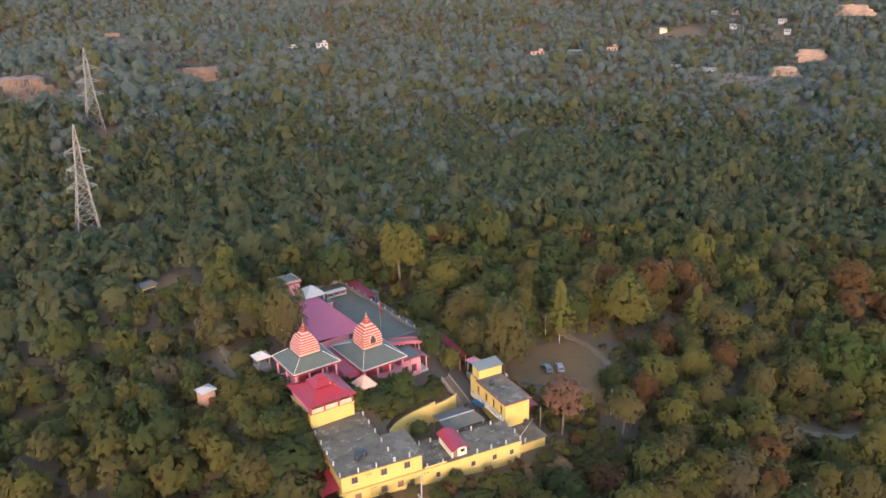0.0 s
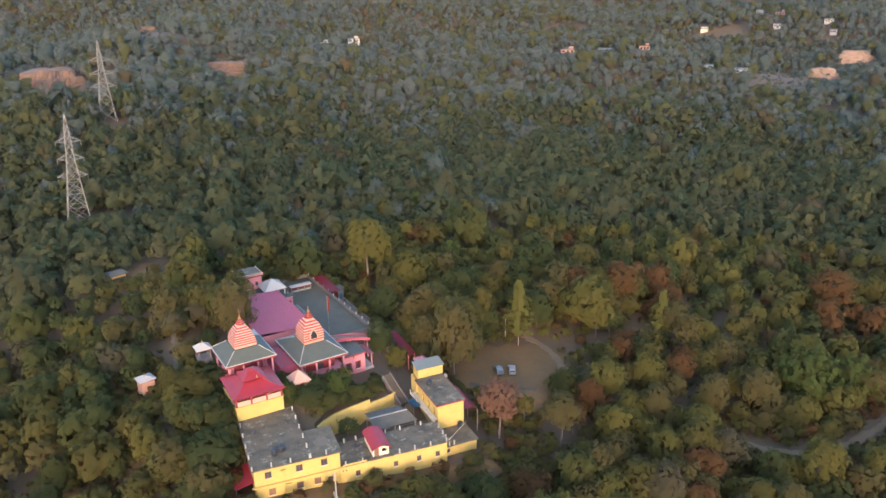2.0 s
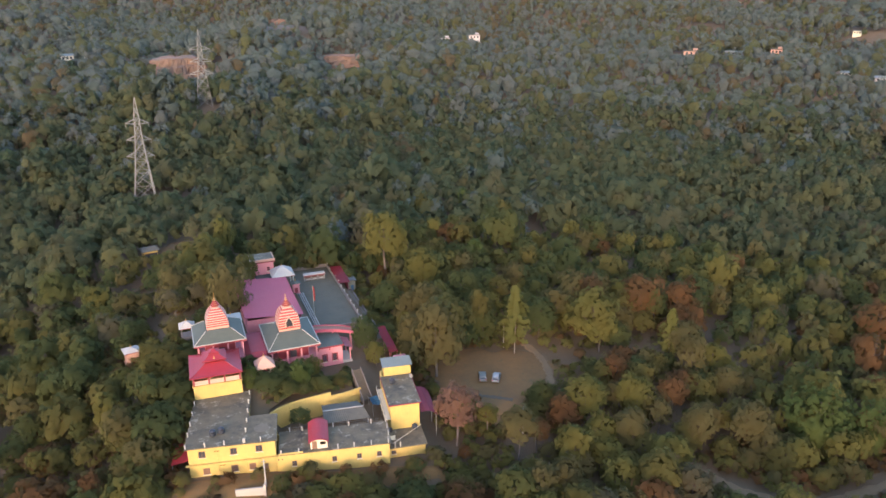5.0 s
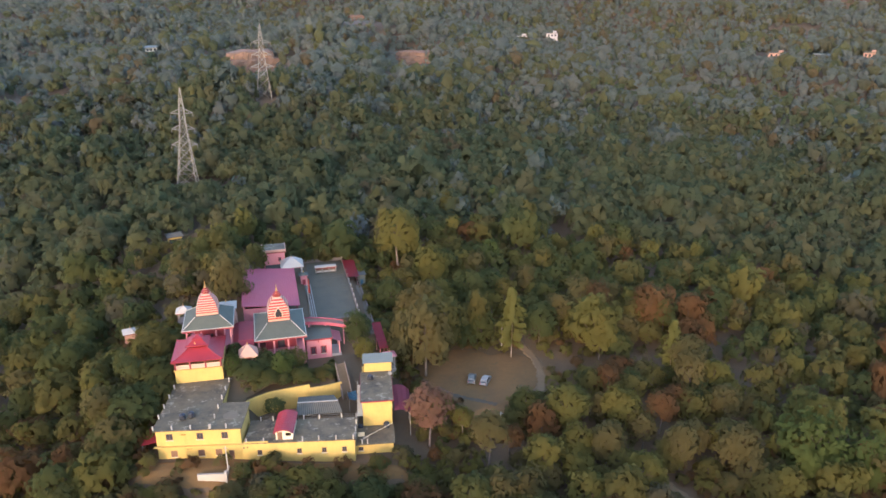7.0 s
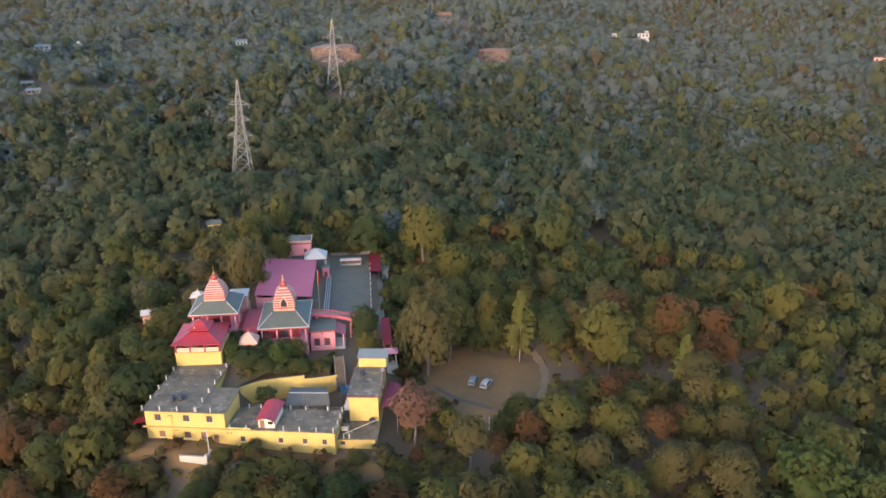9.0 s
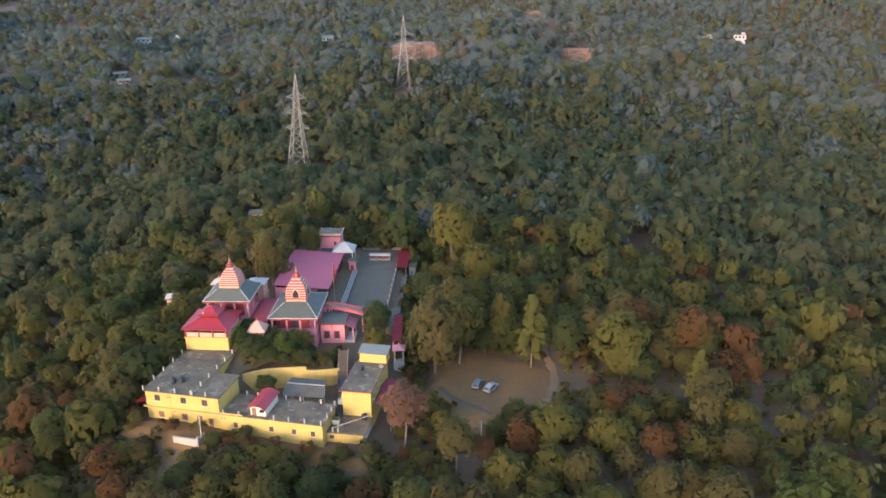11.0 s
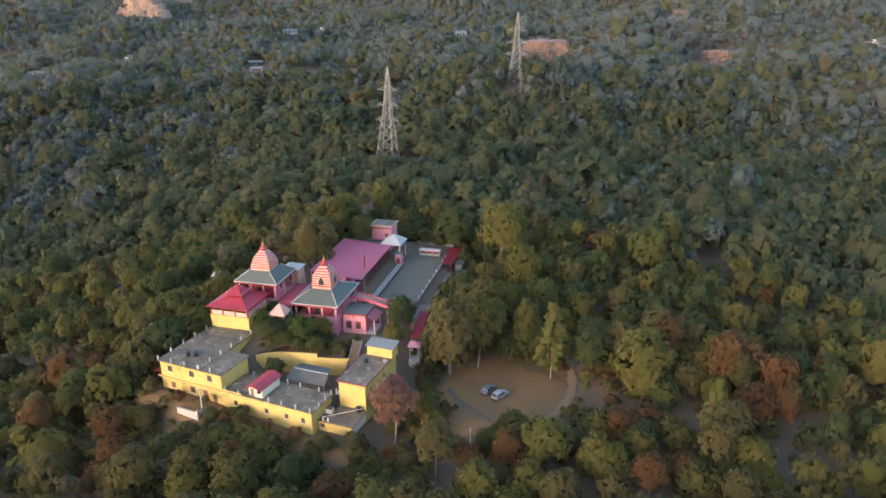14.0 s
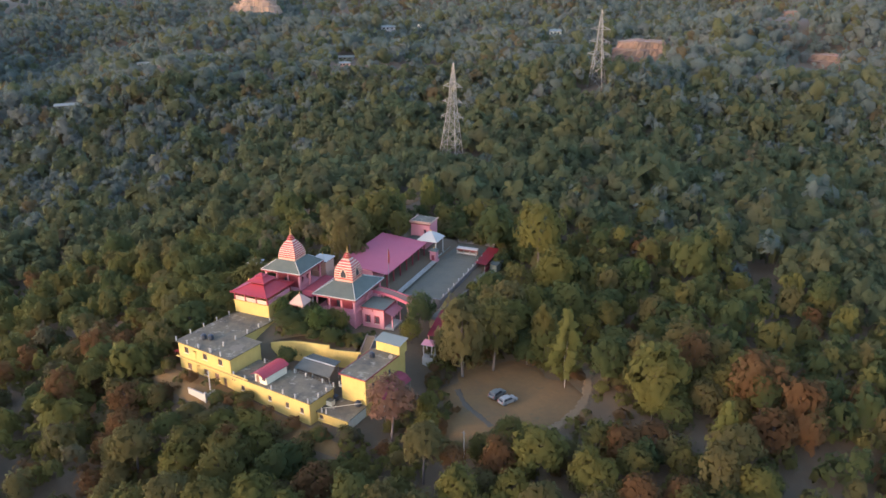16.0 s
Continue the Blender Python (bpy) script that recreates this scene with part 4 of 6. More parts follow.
def kiosk(x, y, foot, eave, half, rise, wall_mat, roof_mat, label, turn=TURNED, closed=False, name="chhatri"):
    """A small domed-roof kiosk: plinth, posts or walls, curved roof, finial."""
    k = thing(name, pose(x, y, 0, 0, 0, turn), label, "kiosk")
    part("plinth", soften(boxed(-half - 0.1, half + 0.1, -half - 0.1, half + 0.1, foot - 4, foot + 0.3)), wall_mat, k)
    if closed:
        part("wall", wall_x(bmesh.new(), -half + 0.1, half - 0.1, -half + 0.1, -half + 0.3, foot + 0.3, eave, [(-0.45, 0.45, foot + 0.3, foot + 1.9)]), wall_mat, k)
        bm = boxed(-half + 0.1, -half + 0.3, -half + 0.3, half - 0.1, foot + 0.3, eave)
        box(bm, half - 0.3, half - 0.1, -half + 0.3, half - 0.1, foot + 0.3, eave)
        box(bm, -half + 0.3, half - 0.3, half - 0.3, half - 0.1, foot + 0.3, eave)
        part("wall", bm, wall_mat, k)
        part("door", boxed(-0.45, 0.45, -half + 0.16, -half + 0.22, foot + 0.3, foot + 1.9), MAROON, k)
    else:
        for a in (-1, 1):
            for b in (-1, 1):
                part("post", boxed(a * (half - 0.2) - 0.13, a * (half - 0.2) + 0.13, b * (half - 0.2) - 0.13, b * (half - 0.2) + 0.13, foot + 0.3, eave), wall_mat, k)
    part("fascia", boxed(-half - 0.2, half + 0.2, -half - 0.2, half + 0.2, eave, eave + 0.2), MAROON if roof_mat is WHITE else wall_mat, k)
    bm = bmesh.new()
    levels = [(half + 0.35, 0.2), (half * 0.78, 0.2 + rise * 0.38), (half * 0.45, 0.2 + rise * 0.72), (half * 0.12, 0.2 + rise)]
    for (a, z0), (b, z1) in zip(levels, levels[1:]):
        frustum(bm, (-a, a, -a, a), (-b, b, -b, b), eave + z0, eave + z1)
    part("roof", bm, roof_mat, k, "curved four-sided roof")
    z = eave + 0.2 + rise
    part("finial", lathe(bmesh.new(), [(0.1, z - 0.05), (0.2, z + 0.12), (0.17, z + 0.28), (0.06, z + 0.38), (0.03, z + 0.8)], 10), GOLD, k)
    return k


kiosk(47.8, 161.2, 11.6, 14.7, 2.1, 1.0, PEACH, WHITE, "boxy peach kiosk with a low white roof behind the domed temple", TURNED, True)
kiosk(37.6, 161.2, 11.6, 14.0, 1.5, 1.2, STONE, WHITE, "small white kiosk beside the domed temple")
kiosk(60.8, 194.3, 7.2, 11.9, 2.85, 2.1, WHITE, WHITE, "white-roofed kiosk at the courtyard corner")
kiosk(24.5, 160.9, 6.2, 9.4, 1.55, 0.75, PEACH, WHITE, "lone peach-coloured shrine with a white roof among trees", 20, True, "shrine")
kiosk(55.0, 142.8, 9.0, 11.1, 1.8, 2.0, PEACH, PEACH, "small peach shrine with a bell-shaped roof", TURNED, True, "shrine")
kiosk(86.6, 149.7, 1.6, 4.9, 1.2, 0.8, WORNWHITE, PINK, "small gate kiosk with pale posts and a pink roof", 10, False, "gate_kiosk")

kiosk(64.2, 190.3, 7.2, 10.2, 1.0, 0.5, PINK, SLATE, "small pink gate hut at the end of the white kerb", TURNED, True, "gate_hut")

# ---- pink hall, courtyard ----
hall = thing("prayer_hall", pose(*temple_xy(-1.5, 23.0), 0, 0, 0, TURNED), "long hall under a wide magenta metal roof", "building")
bm = bmesh.new()
nx = 26
for k in range(nx):
    x0, x1 = -7.2 + 14.2 * k / nx, -7.2 + 14.2 * (k + 1) / nx
    zf = lambda x, y: 12.0 + (6.8 - x) * 0.085 + 0.0 * y
    bm.faces.new([bm.verts.new(c) for c in ((x0, -12.6, zf(x0, 0) + 0.03), (x1 - 0.09, -12.6, zf(x1, 0) + 0.03), (x1 - 0.09, 13.2, zf(x1, 0) + 0.03), (x0, 13.2, zf(x0, 0) + 0.03))])
    xm = x1 - 0.045
    for xa, da, xb, db in ((x1 - 0.09, 0.03, xm, 0.09), (xm, 0.09, x1, 0.03)):
        bm.faces.new([bm.verts.new(c) for c in ((xa, -12.6, zf(x1, 0) + da), (xb, -12.6, zf(x1, 0) + db), (xb, 13.2, zf(x1, 0) + db), (xa, 13.2, zf(x1, 0) + da))])
bmesh.ops.remove_doubles(bm, verts=bm.verts[:], dist=0.001)
bmesh.ops.solidify(bm, geom=bm.faces[:], thickness=0.06)
part("roof", bm, MAGENTA, hall, "wide magenta metal roof with sun-bleached streaks")
part("back_wall", boxed(-6.9, -6.6, -12.2, 12.8, 7, 13.0), PINK, hall)
part("inner_wall", boxed(2.2, 2.45, -12.2, 12.8, 7, 12.2), PINK, hall)
part("end_wall", boxed(-6.6, 2.2, 12.5, 12.8, 7, 12.2), PINK, hall)
part("end_wall", boxed(-6.6, 2.2, -12.2, -11.9, 7, 12.2), PINK, hall)
for i in range(7):
    part("column", boxed(6.2, 6.5, -11.9 + 4.0 * i, -11.6 + 4.0 * i, 7, 11.95), MAROON, hall)
part("beam", boxed(6.15, 6.55, -12.2, 12.8, 11.65, 11.95), MAROON, hall)

yard = thing("courtyard", pose(*temple_xy(0, 0), 0, 0, 0, TURNED), "walled temple courtyard paved in stained grey slabs", "courtyard", kind="structure")
part("terrace_base", boxed(-8.4, 8.2, 8.0, 49.0, 0, 7.35), PAVING, yard)
part("green_strip", boxed(5.4, 8.25, 8.2, 47.0, 7.352, 7.42), GREENFLOOR, yard, "green painted floor strip")
part("kerb", soften(boxed(8.27, 9.4, 9.0, 33.0, 6.5, 7.7)), DRAIN, yard, "dark stepped kerb between the floors")
for x in (8.26, 8.78, 9.3):
    part("kerb", soften(boxed(x, x + 0.2, 9.0, 33.0, 7.7, 8.0)), WHITE, yard, "thin white kerb edge")
part("floor_base", boxed(8.65, 20.2, 10.5, 52.0, 0, 7.0), PAVING, yard)
rnd = random.Random(4)
slab_me = boxed(-0.97, 0.97, -0.97, 0.97, 0, 0.05)
slab = part("paving_slab", slab_me, PAVING, yard)
slab.matrix_basis = Matrix.Translation((9.75, 11.6, 7.0))
for i in range(6):
    for j in range(20):
        if (i, j) != (0, 0):
            again(slab, pose(9.75 + 1.95 * i, 11.6 + 2.0 * j, 7.0 - rnd.random() * 0.025, rnd.uniform(-0.4, 0.4), rnd.uniform(-0.4, 0.4), rnd.uniform(-0.5, 0.5)))
part("edge_wall", boxed(20.2, 20.55, 10.5, 52.0, 0, 7.9), STONE, yard, "low stone edge wall")
part("edge_wall", boxed(8.65, 20.2, 52.0, 52.35, 0, 8.0), STONE, yard)
part("edge_wall", boxed(8.65, 20.2, 10.15, 10.5, 0, 7.5), STONE, yard)
first = None
for i in range(12):
    m = Matrix.Translation((20.38, 11.5 + 3.6 * i, 7.9))
    if first is None:
        first = part("edge_post", boxed(-0.12, 0.12, -0.12, 0.12, 0, 0.7), WORNWHITE, yard)
        first.matrix_basis = m
    else:
        again(first, m)

shelter = thing("shelter", pose(69.9, 199.7, 5.5, 0, 0, 8), "low white flat-roofed shelter with open bays", "shelter")
part("roof", soften(boxed(-3.1, 3.1, -0.8, 0.8, 3.05, 3.4)), WHITE, shelter)
part("edge_band", boxed(-3.15, 3.15, -0.86, -0.8, 2.85, 3.1), MAROON, shelter)
part("back_wall", boxed(-3.0, 3.0, 0.6, 0.75, 0, 3.05), WOOD, shelter)
# added dark panel in place of the shadow under the parapet
part("front_wall", boxed(-3.0, 3.0, -0.72, -0.6, 0, 1.75), GREYSHEET, shelter, "dark lower panel put in for the shadow")
for x in (-2.9, -0.97, 0.97, 2.9):
    part("pillar", boxed(x - 0.1, x + 0.1, -0.78, -0.55, 0, 3.05), WORNWHITE, shelter)
for x in (-1.93, 0, 1.93):
    part("parapet", boxed(x - 0.7, x + 0.7, -0.8, -0.66, 1.75, 2.2), WHITE, shelter, "white parapet panel")

redshed = thing("red_shed", pose(*temple_xy(22.0, 41.5), 0, 0, 0, TURNED), "open shed with a sloping red metal roof by the courtyard", "shed")
bm = bmesh.new()
bm.faces.new([bm.verts.new(c) for c in ((-1.9, -6.3, 8.2), (1.5, -6.3, 8.0), (1.5, 5.6, 8.6), (-1.9, 5.6, 8.8))])
bmesh.ops.solidify(bm, geom=bm.faces[:], thickness=0.07)
part("roof", bm, REDSHEET, redshed)
for y in (-5.9, 0, 5.3):
    part("post", boxed(-1.7, -1.56, y - 0.07, y + 0.07, 1, 8.45 + 0.05 * y), STEEL, redshed)
    part("post", boxed(0.9, 1.04, y - 0.07, y + 0.07, 1, 8.3 + 0.05 * y), STEEL, redshed)
part("back_wall", boxed(1.05, 1.12, -6.0, 5.3, 1, 7.0), MAROON, redshed)
whiteshed = thing("small_hut", pose(*temple_xy(24.5, 42.5), 0, 0, 0, TURNED), "small hut with pale blue-grey sheet walls and roof", "hut")
part("wall", boxed(-0.8, 1.1, -4.6, 4.6, 0, 7.2), SHEET, whiteshed)
part("door", boxed(-0.3, 0.5, -4.68, -4.6, 3.9, 5.8), BLUE, whiteshed)
bm = bmesh.new()
bm.faces.new([bm.verts.new(c) for c in ((-0.95, -4.9, 7.55), (1.4, -4.9, 7.25), (1.4, 4.9, 7.25), (-0.95, 4.9, 7.55))])
bmesh.ops.solidify(bm, geom=bm.faces[:], thickness=0.06)
part("roof", bm, SHEET, whiteshed)
paths = thing("path_wall", pose(*temple_xy(0, 0), 0, 0, 0, TURNED), "pale footpath and low wall running down beside the courtyard", "path", kind="structure")
part("wall_low", boxed(23.4, 23.6, 4.0, 34.0, 0, 6.4), STONE, paths)
part("path", boxed(20.6, 23.4, 2.0, 34.0, 0, 5.9), FLAGS, paths)

ptower = thing("pink_house", pose(55.4, 199.6, 0, 0, 0, TURNED), "two-storey pink house with a flat roof", "house")
part("wall", wall_x(bmesh.new(), -3.0, 3.0, -2.8, -2.5, 5, 14.9, [(1.1, 1.9, 11.9, 13.2)]), PINK, ptower)
window(ptower, 1.1, 1.9, 11.9, 13.2, -2.8, trim=MAROON)
bm = boxed(-3.0, -2.7, -2.5, 2.8, 5, 14.9)
box(bm, 2.7, 3.0, -2.5, 2.8, 5, 14.9)
box(bm, -2.7, 2.7, 2.5, 2.8, 5, 14.9)
part("wall", bm, PINK, ptower)
part("roof_slab", soften(boxed(-3.15, 3.15, -3.05, 2.95, 14.9, 15.42)), CONCRETE, ptower, "dull brown roof surface")
bm = boxed(-3.4, 3.4, -3.3, -3.1, 15.1, 15.75)
box(bm, 3.2, 3.4, -3.1, 3.2, 15.1, 15.5)
box(bm, -3.4, -3.2, -3.1, 3.2, 15.1, 15.5)
box(bm, -3.2, 3.2, 3.0, 3.2, 15.1, 15.3)
part("parapet", bm, PEACH, ptower, "pale peach parapet")
part("band", boxed(-3.5, 3.5, -3.4, -3.3, 14.75, 15.0), MAROON, ptower)
lowroof = part("lower_roof", boxed(-2.6, 3.2, -6.0, -2.85, 10.9, 11.1), SLATE, ptower)
part("wall", boxed(-2.4, 3.0, -5.8, -2.9, 5, 10.9), PINK, lowroof)

# ---- pink cloakroom house with the curved canopy ----
pinkh = thing("pink_house", pose(*temple_xy(8.7, -1.2), 0, 0, 0, TURNED), "small pink house with dark windows and a flat green roof", "house")
ws = [(-1.9, -0.9, 5.6, 7.4), (0.5, 1.5, 5.6, 7.4)]
part("wall", wall_x(bmesh.new(), -2.9, 2.9, -3.2, -2.9, 1, 9.4, ws), PINK, pinkh)
for h in ws:
    w = window(pinkh, *h, -3.2, trim=MAROON)
    part("surround", wall_x(bmesh.new(), h[0] - 0.2, h[1] + 0.2, -3.27, -3.2, h[2] - 0.0, h[3] + 0.2, [h]), MAROON, w)
bm = boxed(-2.9, -2.6, -2.9, 3.0, 1, 9.4)
box(bm, 2.6, 2.9, -2.9, 3.0, 1, 9.4)
box(bm, -2.6, 2.6, 2.7, 3.0, 1, 9.4)
part("wall", bm, PINK, pinkh)
bm = bmesh.new()
for x in (-2.95, -0.2, 2.75):
    box(bm, x, x + 0.2, -3.3, -3.2, 8.6, 9.4)
part("bracket", bm, MAROON, pinkh)
part("roof_slab", soften(boxed(-3.2, 3.2, -3.6, 3.3, 9.4, 9.6)), SLATE, pinkh, "flat green-grey roof")
bm = bmesh.new()
box(bm, -3.2, 3.25, -3.68, -3.6, 9.36, 9.7)
box(bm, 3.2, 3.28, -3.6, 3.3, 9.36, 9.7)
part("roof_edge", bm, MAROON, pinkh)
part("porch_floor", soften(boxed(2.95, 5.2, -3.0, 2.0, 0, 5.0)), WHITE, pinkh)
for y in (-2.7, 1.7):
    part("porch_post", boxed(4.7, 4.95, y - 0.12, y + 0.12, 5.0, 8.3), PINK, pinkh)
bm = bmesh.new()
bm.faces.new([bm.verts.new(c) for c in ((2.95, -3.3, 9.2), (5.4, -3.3, 8.2), (5.4, 2.3, 8.2), (2.95, 2.3, 9.2))])
bmesh.ops.solidify(bm, geom=bm.faces[:], thickness=0.12)
part("porch_roof", bm, PINK, pinkh)
canopy = thing("entrance_canopy", pose(*temple_xy(6.0, 3.5), 0, 0, 0, TURNED - 6), "curved canopy with a pale top and magenta edges", "canopy")
bm = bmesh.new()
bm2 = bmesh.new()
prev = prev2 = None
for k in range(13):
    x = -0.5 + 10.6 * k / 12
    z = 10.9 - 1.6 * (k / 12) ** 2.2
    row = [bm.verts.new((x, y, z)) for y in (-1.2, 1.2)]
    rows2 = [[bm2.verts.new((x, y, z + q)) for q in (-0.55, 0.25)] for y in (-1.32, -1.2, 1.2, 1.32)]
    if prev:
        bm.faces.new((prev[0], row[0], row[1], prev[1]))
        for a, b in ((0, 1), (2, 3)):
            bm2.faces.new((prev2[a][0], rows2[a][0], rows2[a][1], prev2[a][1]))
            bm2.faces.new((prev2[b][0], prev2[b][1], rows2[b][1], rows2[b][0]))
            bm2.faces.new((prev2[a][1], rows2[a][1], rows2[b][1], prev2[b][1]))
            bm2.faces.new((prev2[a][0], prev2[b][0], rows2[b][0], rows2[a][0]))
    prev, prev2 = row, rows2
bmesh.ops.solidify(bm, geom=bm.faces[:], thickness=0.1)
part("deck", bm, PEACH, canopy)
part("edge", bm2, MAGENTA, canopy)
for x in (1.0, 5.0, 9.3):
    for y in (-1.0, 1.0):
        part("post", boxed(x - 0.13, x + 0.13, y - 0.13, y + 0.13, 3, 10.8 - 1.6 * (x / 10.2) ** 2.2), PINK, canopy)
walkroof = thing("footpath_roof", pose(84.6, 157.5, 0, 0, 0, 100), "red sheet roof over the footpath steps", "canopy")
bm = bmesh.new()
bm.faces.new([bm.verts.new(c) for c in ((-5, -1.1, 5.3), (5, -1.1, 7.6), (5, 1.1, 7.6), (-5, 1.1, 5.3))])
bmesh.ops.solidify(bm, geom=bm.faces[:], thickness=0.08)
part("roof", bm, REDSHEET, walkroof)
for x in (-4.5, 0, 4.5):
    for y in (-0.9, 0.9):
        part("post", boxed(x - 0.07, x + 0.07, y - 0.07, y + 0.07, 0, 6.4 + 0.23 * x), PINK, walkroof)

# ---- flagpole, poles, white basin ----
flag = thing("flagpole", pose(67.6, 162.1, 6.8), "tall flagpole with a limp orange flag", "flagpole")
part("mast", rod(bmesh.new(), (0, 0, 0), (0, 0, 14.0), 0.08, 0.05), STEEL, flag)
bm = bmesh.new()
g = [[bm.verts.new((0.06 + 0.13 * i, 0.09 * math.sin(i * 1.9 + j), 13.9 - 0.75 * j - 0.18 * i)) for i in range(4)] for j in range(6)]
for j in range(5):
    for i in range(3):
        bm.faces.new((g[j][i], g[j][i + 1], g[j + 1][i + 1], g[j + 1][i]))
bmesh.ops.solidify(bm, geom=bm.faces[:], thickness=0.02)
part("cloth", bm, ORANGE, flag)


def utility_pole(x, y, h, label):
    z = float(ground_z(x, y))
    p = thing("utility_pole", pose(x, y, z), label, "pole", "utility poles")
    part("shaft", rod(bmesh.new(), (0, 0, -0.5), (0, 0, h), 0.15, 0.10, 8), WHITE, p)
    part("crossarm", boxed(-0.5, 0.5, -0.05, 0.05, h - 0.5, h - 0.4), STEEL, p)
    return p


utility_pole(115.6, 160.4, 7.6, "pale concrete utility pole at the clearing's edge")
utility_pole(109.2, 124.6, 7.0, "pale concrete utility pole among bushes")
utility_pole(53.9, 113.4, 6.2, "pale concrete pole below the hostel wall")
basin = thing("white_wall", pose(51.0, 112.3, -1.5, 0, 0, -4), "short white-washed retaining wall below the hostel", "wall")
bm = boxed(-2.8, 2.8, -0.15, 0.15, 0, 3.0)
box(bm, 2.5, 2.8, 0.15, 2.6, 0, 3.0)
part("wall", bm, WHITE, basin)
part("coping", soften(boxed(-2.85, 2.85, -0.2, 0.2, 3.0, 3.08)), WORNWHITE, basin)
part("pier", soften(boxed(2.42, 2.88, -0.26, 0.2, 0, 3.6)), WHITE, basin)


# ---- cars ----
def car(m, paint, label):
    c = thing("car", m, label, "car", "parked cars")
    prof = [(-2.1, 0.45), (-2.12, 0.85), (-2.0, 1.0), (-1.75, 1.45), (-1.45, 1.58), (0.1, 1.6), (0.45, 1.5), (1.05, 1.05), (1.9, 0.92), (2.1, 0.75), (2.12, 0.45), (1.9, 0.3), (-1.9, 0.3)]
    bm = bmesh.new()
    rows = []
    for y, s in ((-0.86, 0.0), (-0.8, 1.0), (0.8, 1.0), (0.86, 0.0)):
        rows.append([bm.verts.new((x, y * (0.86 if z > 1.1 else 1.0), z - (0.04 if s == 0 else 0))) for x, z in prof])
    for a, b in zip(rows, rows[1:]):
        for i in range(len(prof)):
            j = (i + 1) % len(prof)
            bm.faces.new((a[i], a[j], b[j], b[i]))
    bm.faces.new(rows[0][::-1])
    bm.faces.new(rows[-1])
    bmesh.ops.recalc_face_normals(bm, faces=bm.faces[:])
    part("body", bm, paint, c)
    bm = bmesh.new()
    bm.faces.new([bm.verts.new(p) for p in ((0.42, -0.66, 1.54), (1.08, -0.70, 1.06), (1.08, 0.70, 1.06), (0.42, 0.66, 1.54))])
    bmesh.ops.solidify(bm, geom=bm.faces[:], thickness=-0.03)
    part("windscreen", bm, GLASS, c)
    bm = bmesh.new()
    bm.faces.new([bm.verts.new(p) for p in ((-1.68, -0.64, 1.53), (-1.68, 0.64, 1.53), (-2.05, 0.70, 1.0), (-2.05, -0.70, 1.0))])
    bmesh.ops.solidify(bm, geom=bm.faces[:], thickness=-0.03)
    part("rear_window", bm, GLASS, c)
    for s in (-1, 1):
        bm = bmesh.new()
        for q in (((-1.7, 1.02), (-0.72, 1.02), (-0.72, 1.52), (-1.5, 1.50)), ((-0.64, 1.02), (0.85, 1.02), (0.3, 1.52), (-0.64, 1.52))):
            bm.faces.new([bm.verts.new((x, s * (0.86 - (z - 1.02) * 0.2), z)) for x, z in q])
        bmesh.ops.solidify(bm, geom=bm.faces[:], thickness=0.05)
        part("side_window", bm, GLASS, c)
        part("mirror", boxed(0.6, 0.75, s * 0.95 - 0.1, s * 0.95 + 0.1, 1.0, 1.12), paint, c)
        part("headlight", boxed(2.02, 2.13, s * 0.6 - 0.18, s * 0.6 + 0.18, 0.68, 0.82), WHITE, c)
        part("tail_lamp", boxed(-2.14, -2.06, s * 0.68 - 0.1, s * 0.68 + 0.1, 0.8, 1.0), TERRACOTTA, c)
        for x in (-1.3, 1.35):
            w = part("wheel", lathe(bmesh.new(), [(0.22, -0.1), (0.32, -0.09), (0.33, 0), (0.32, 0.09), (0.22, 0.1)], 14), RUBBER, c)
            w.matrix_basis = pose(x, s * 0.78, 0.33, 90, 0, 0)
            part("rim", lathe(bmesh.new(), [(0.2, -0.11), (0.2, 0.11)], 12), STEEL, w)
    return c


car(pose(105.9, 145.9, -1.36, 0, 0, 77), SILVER, "silver-blue hatchback car parked on the earth clearing")
car(pose(109.0, 144.7, -1.36, 0, 0, 66), PALECAR, "pale grey hatchback car parked on the earth clearing")


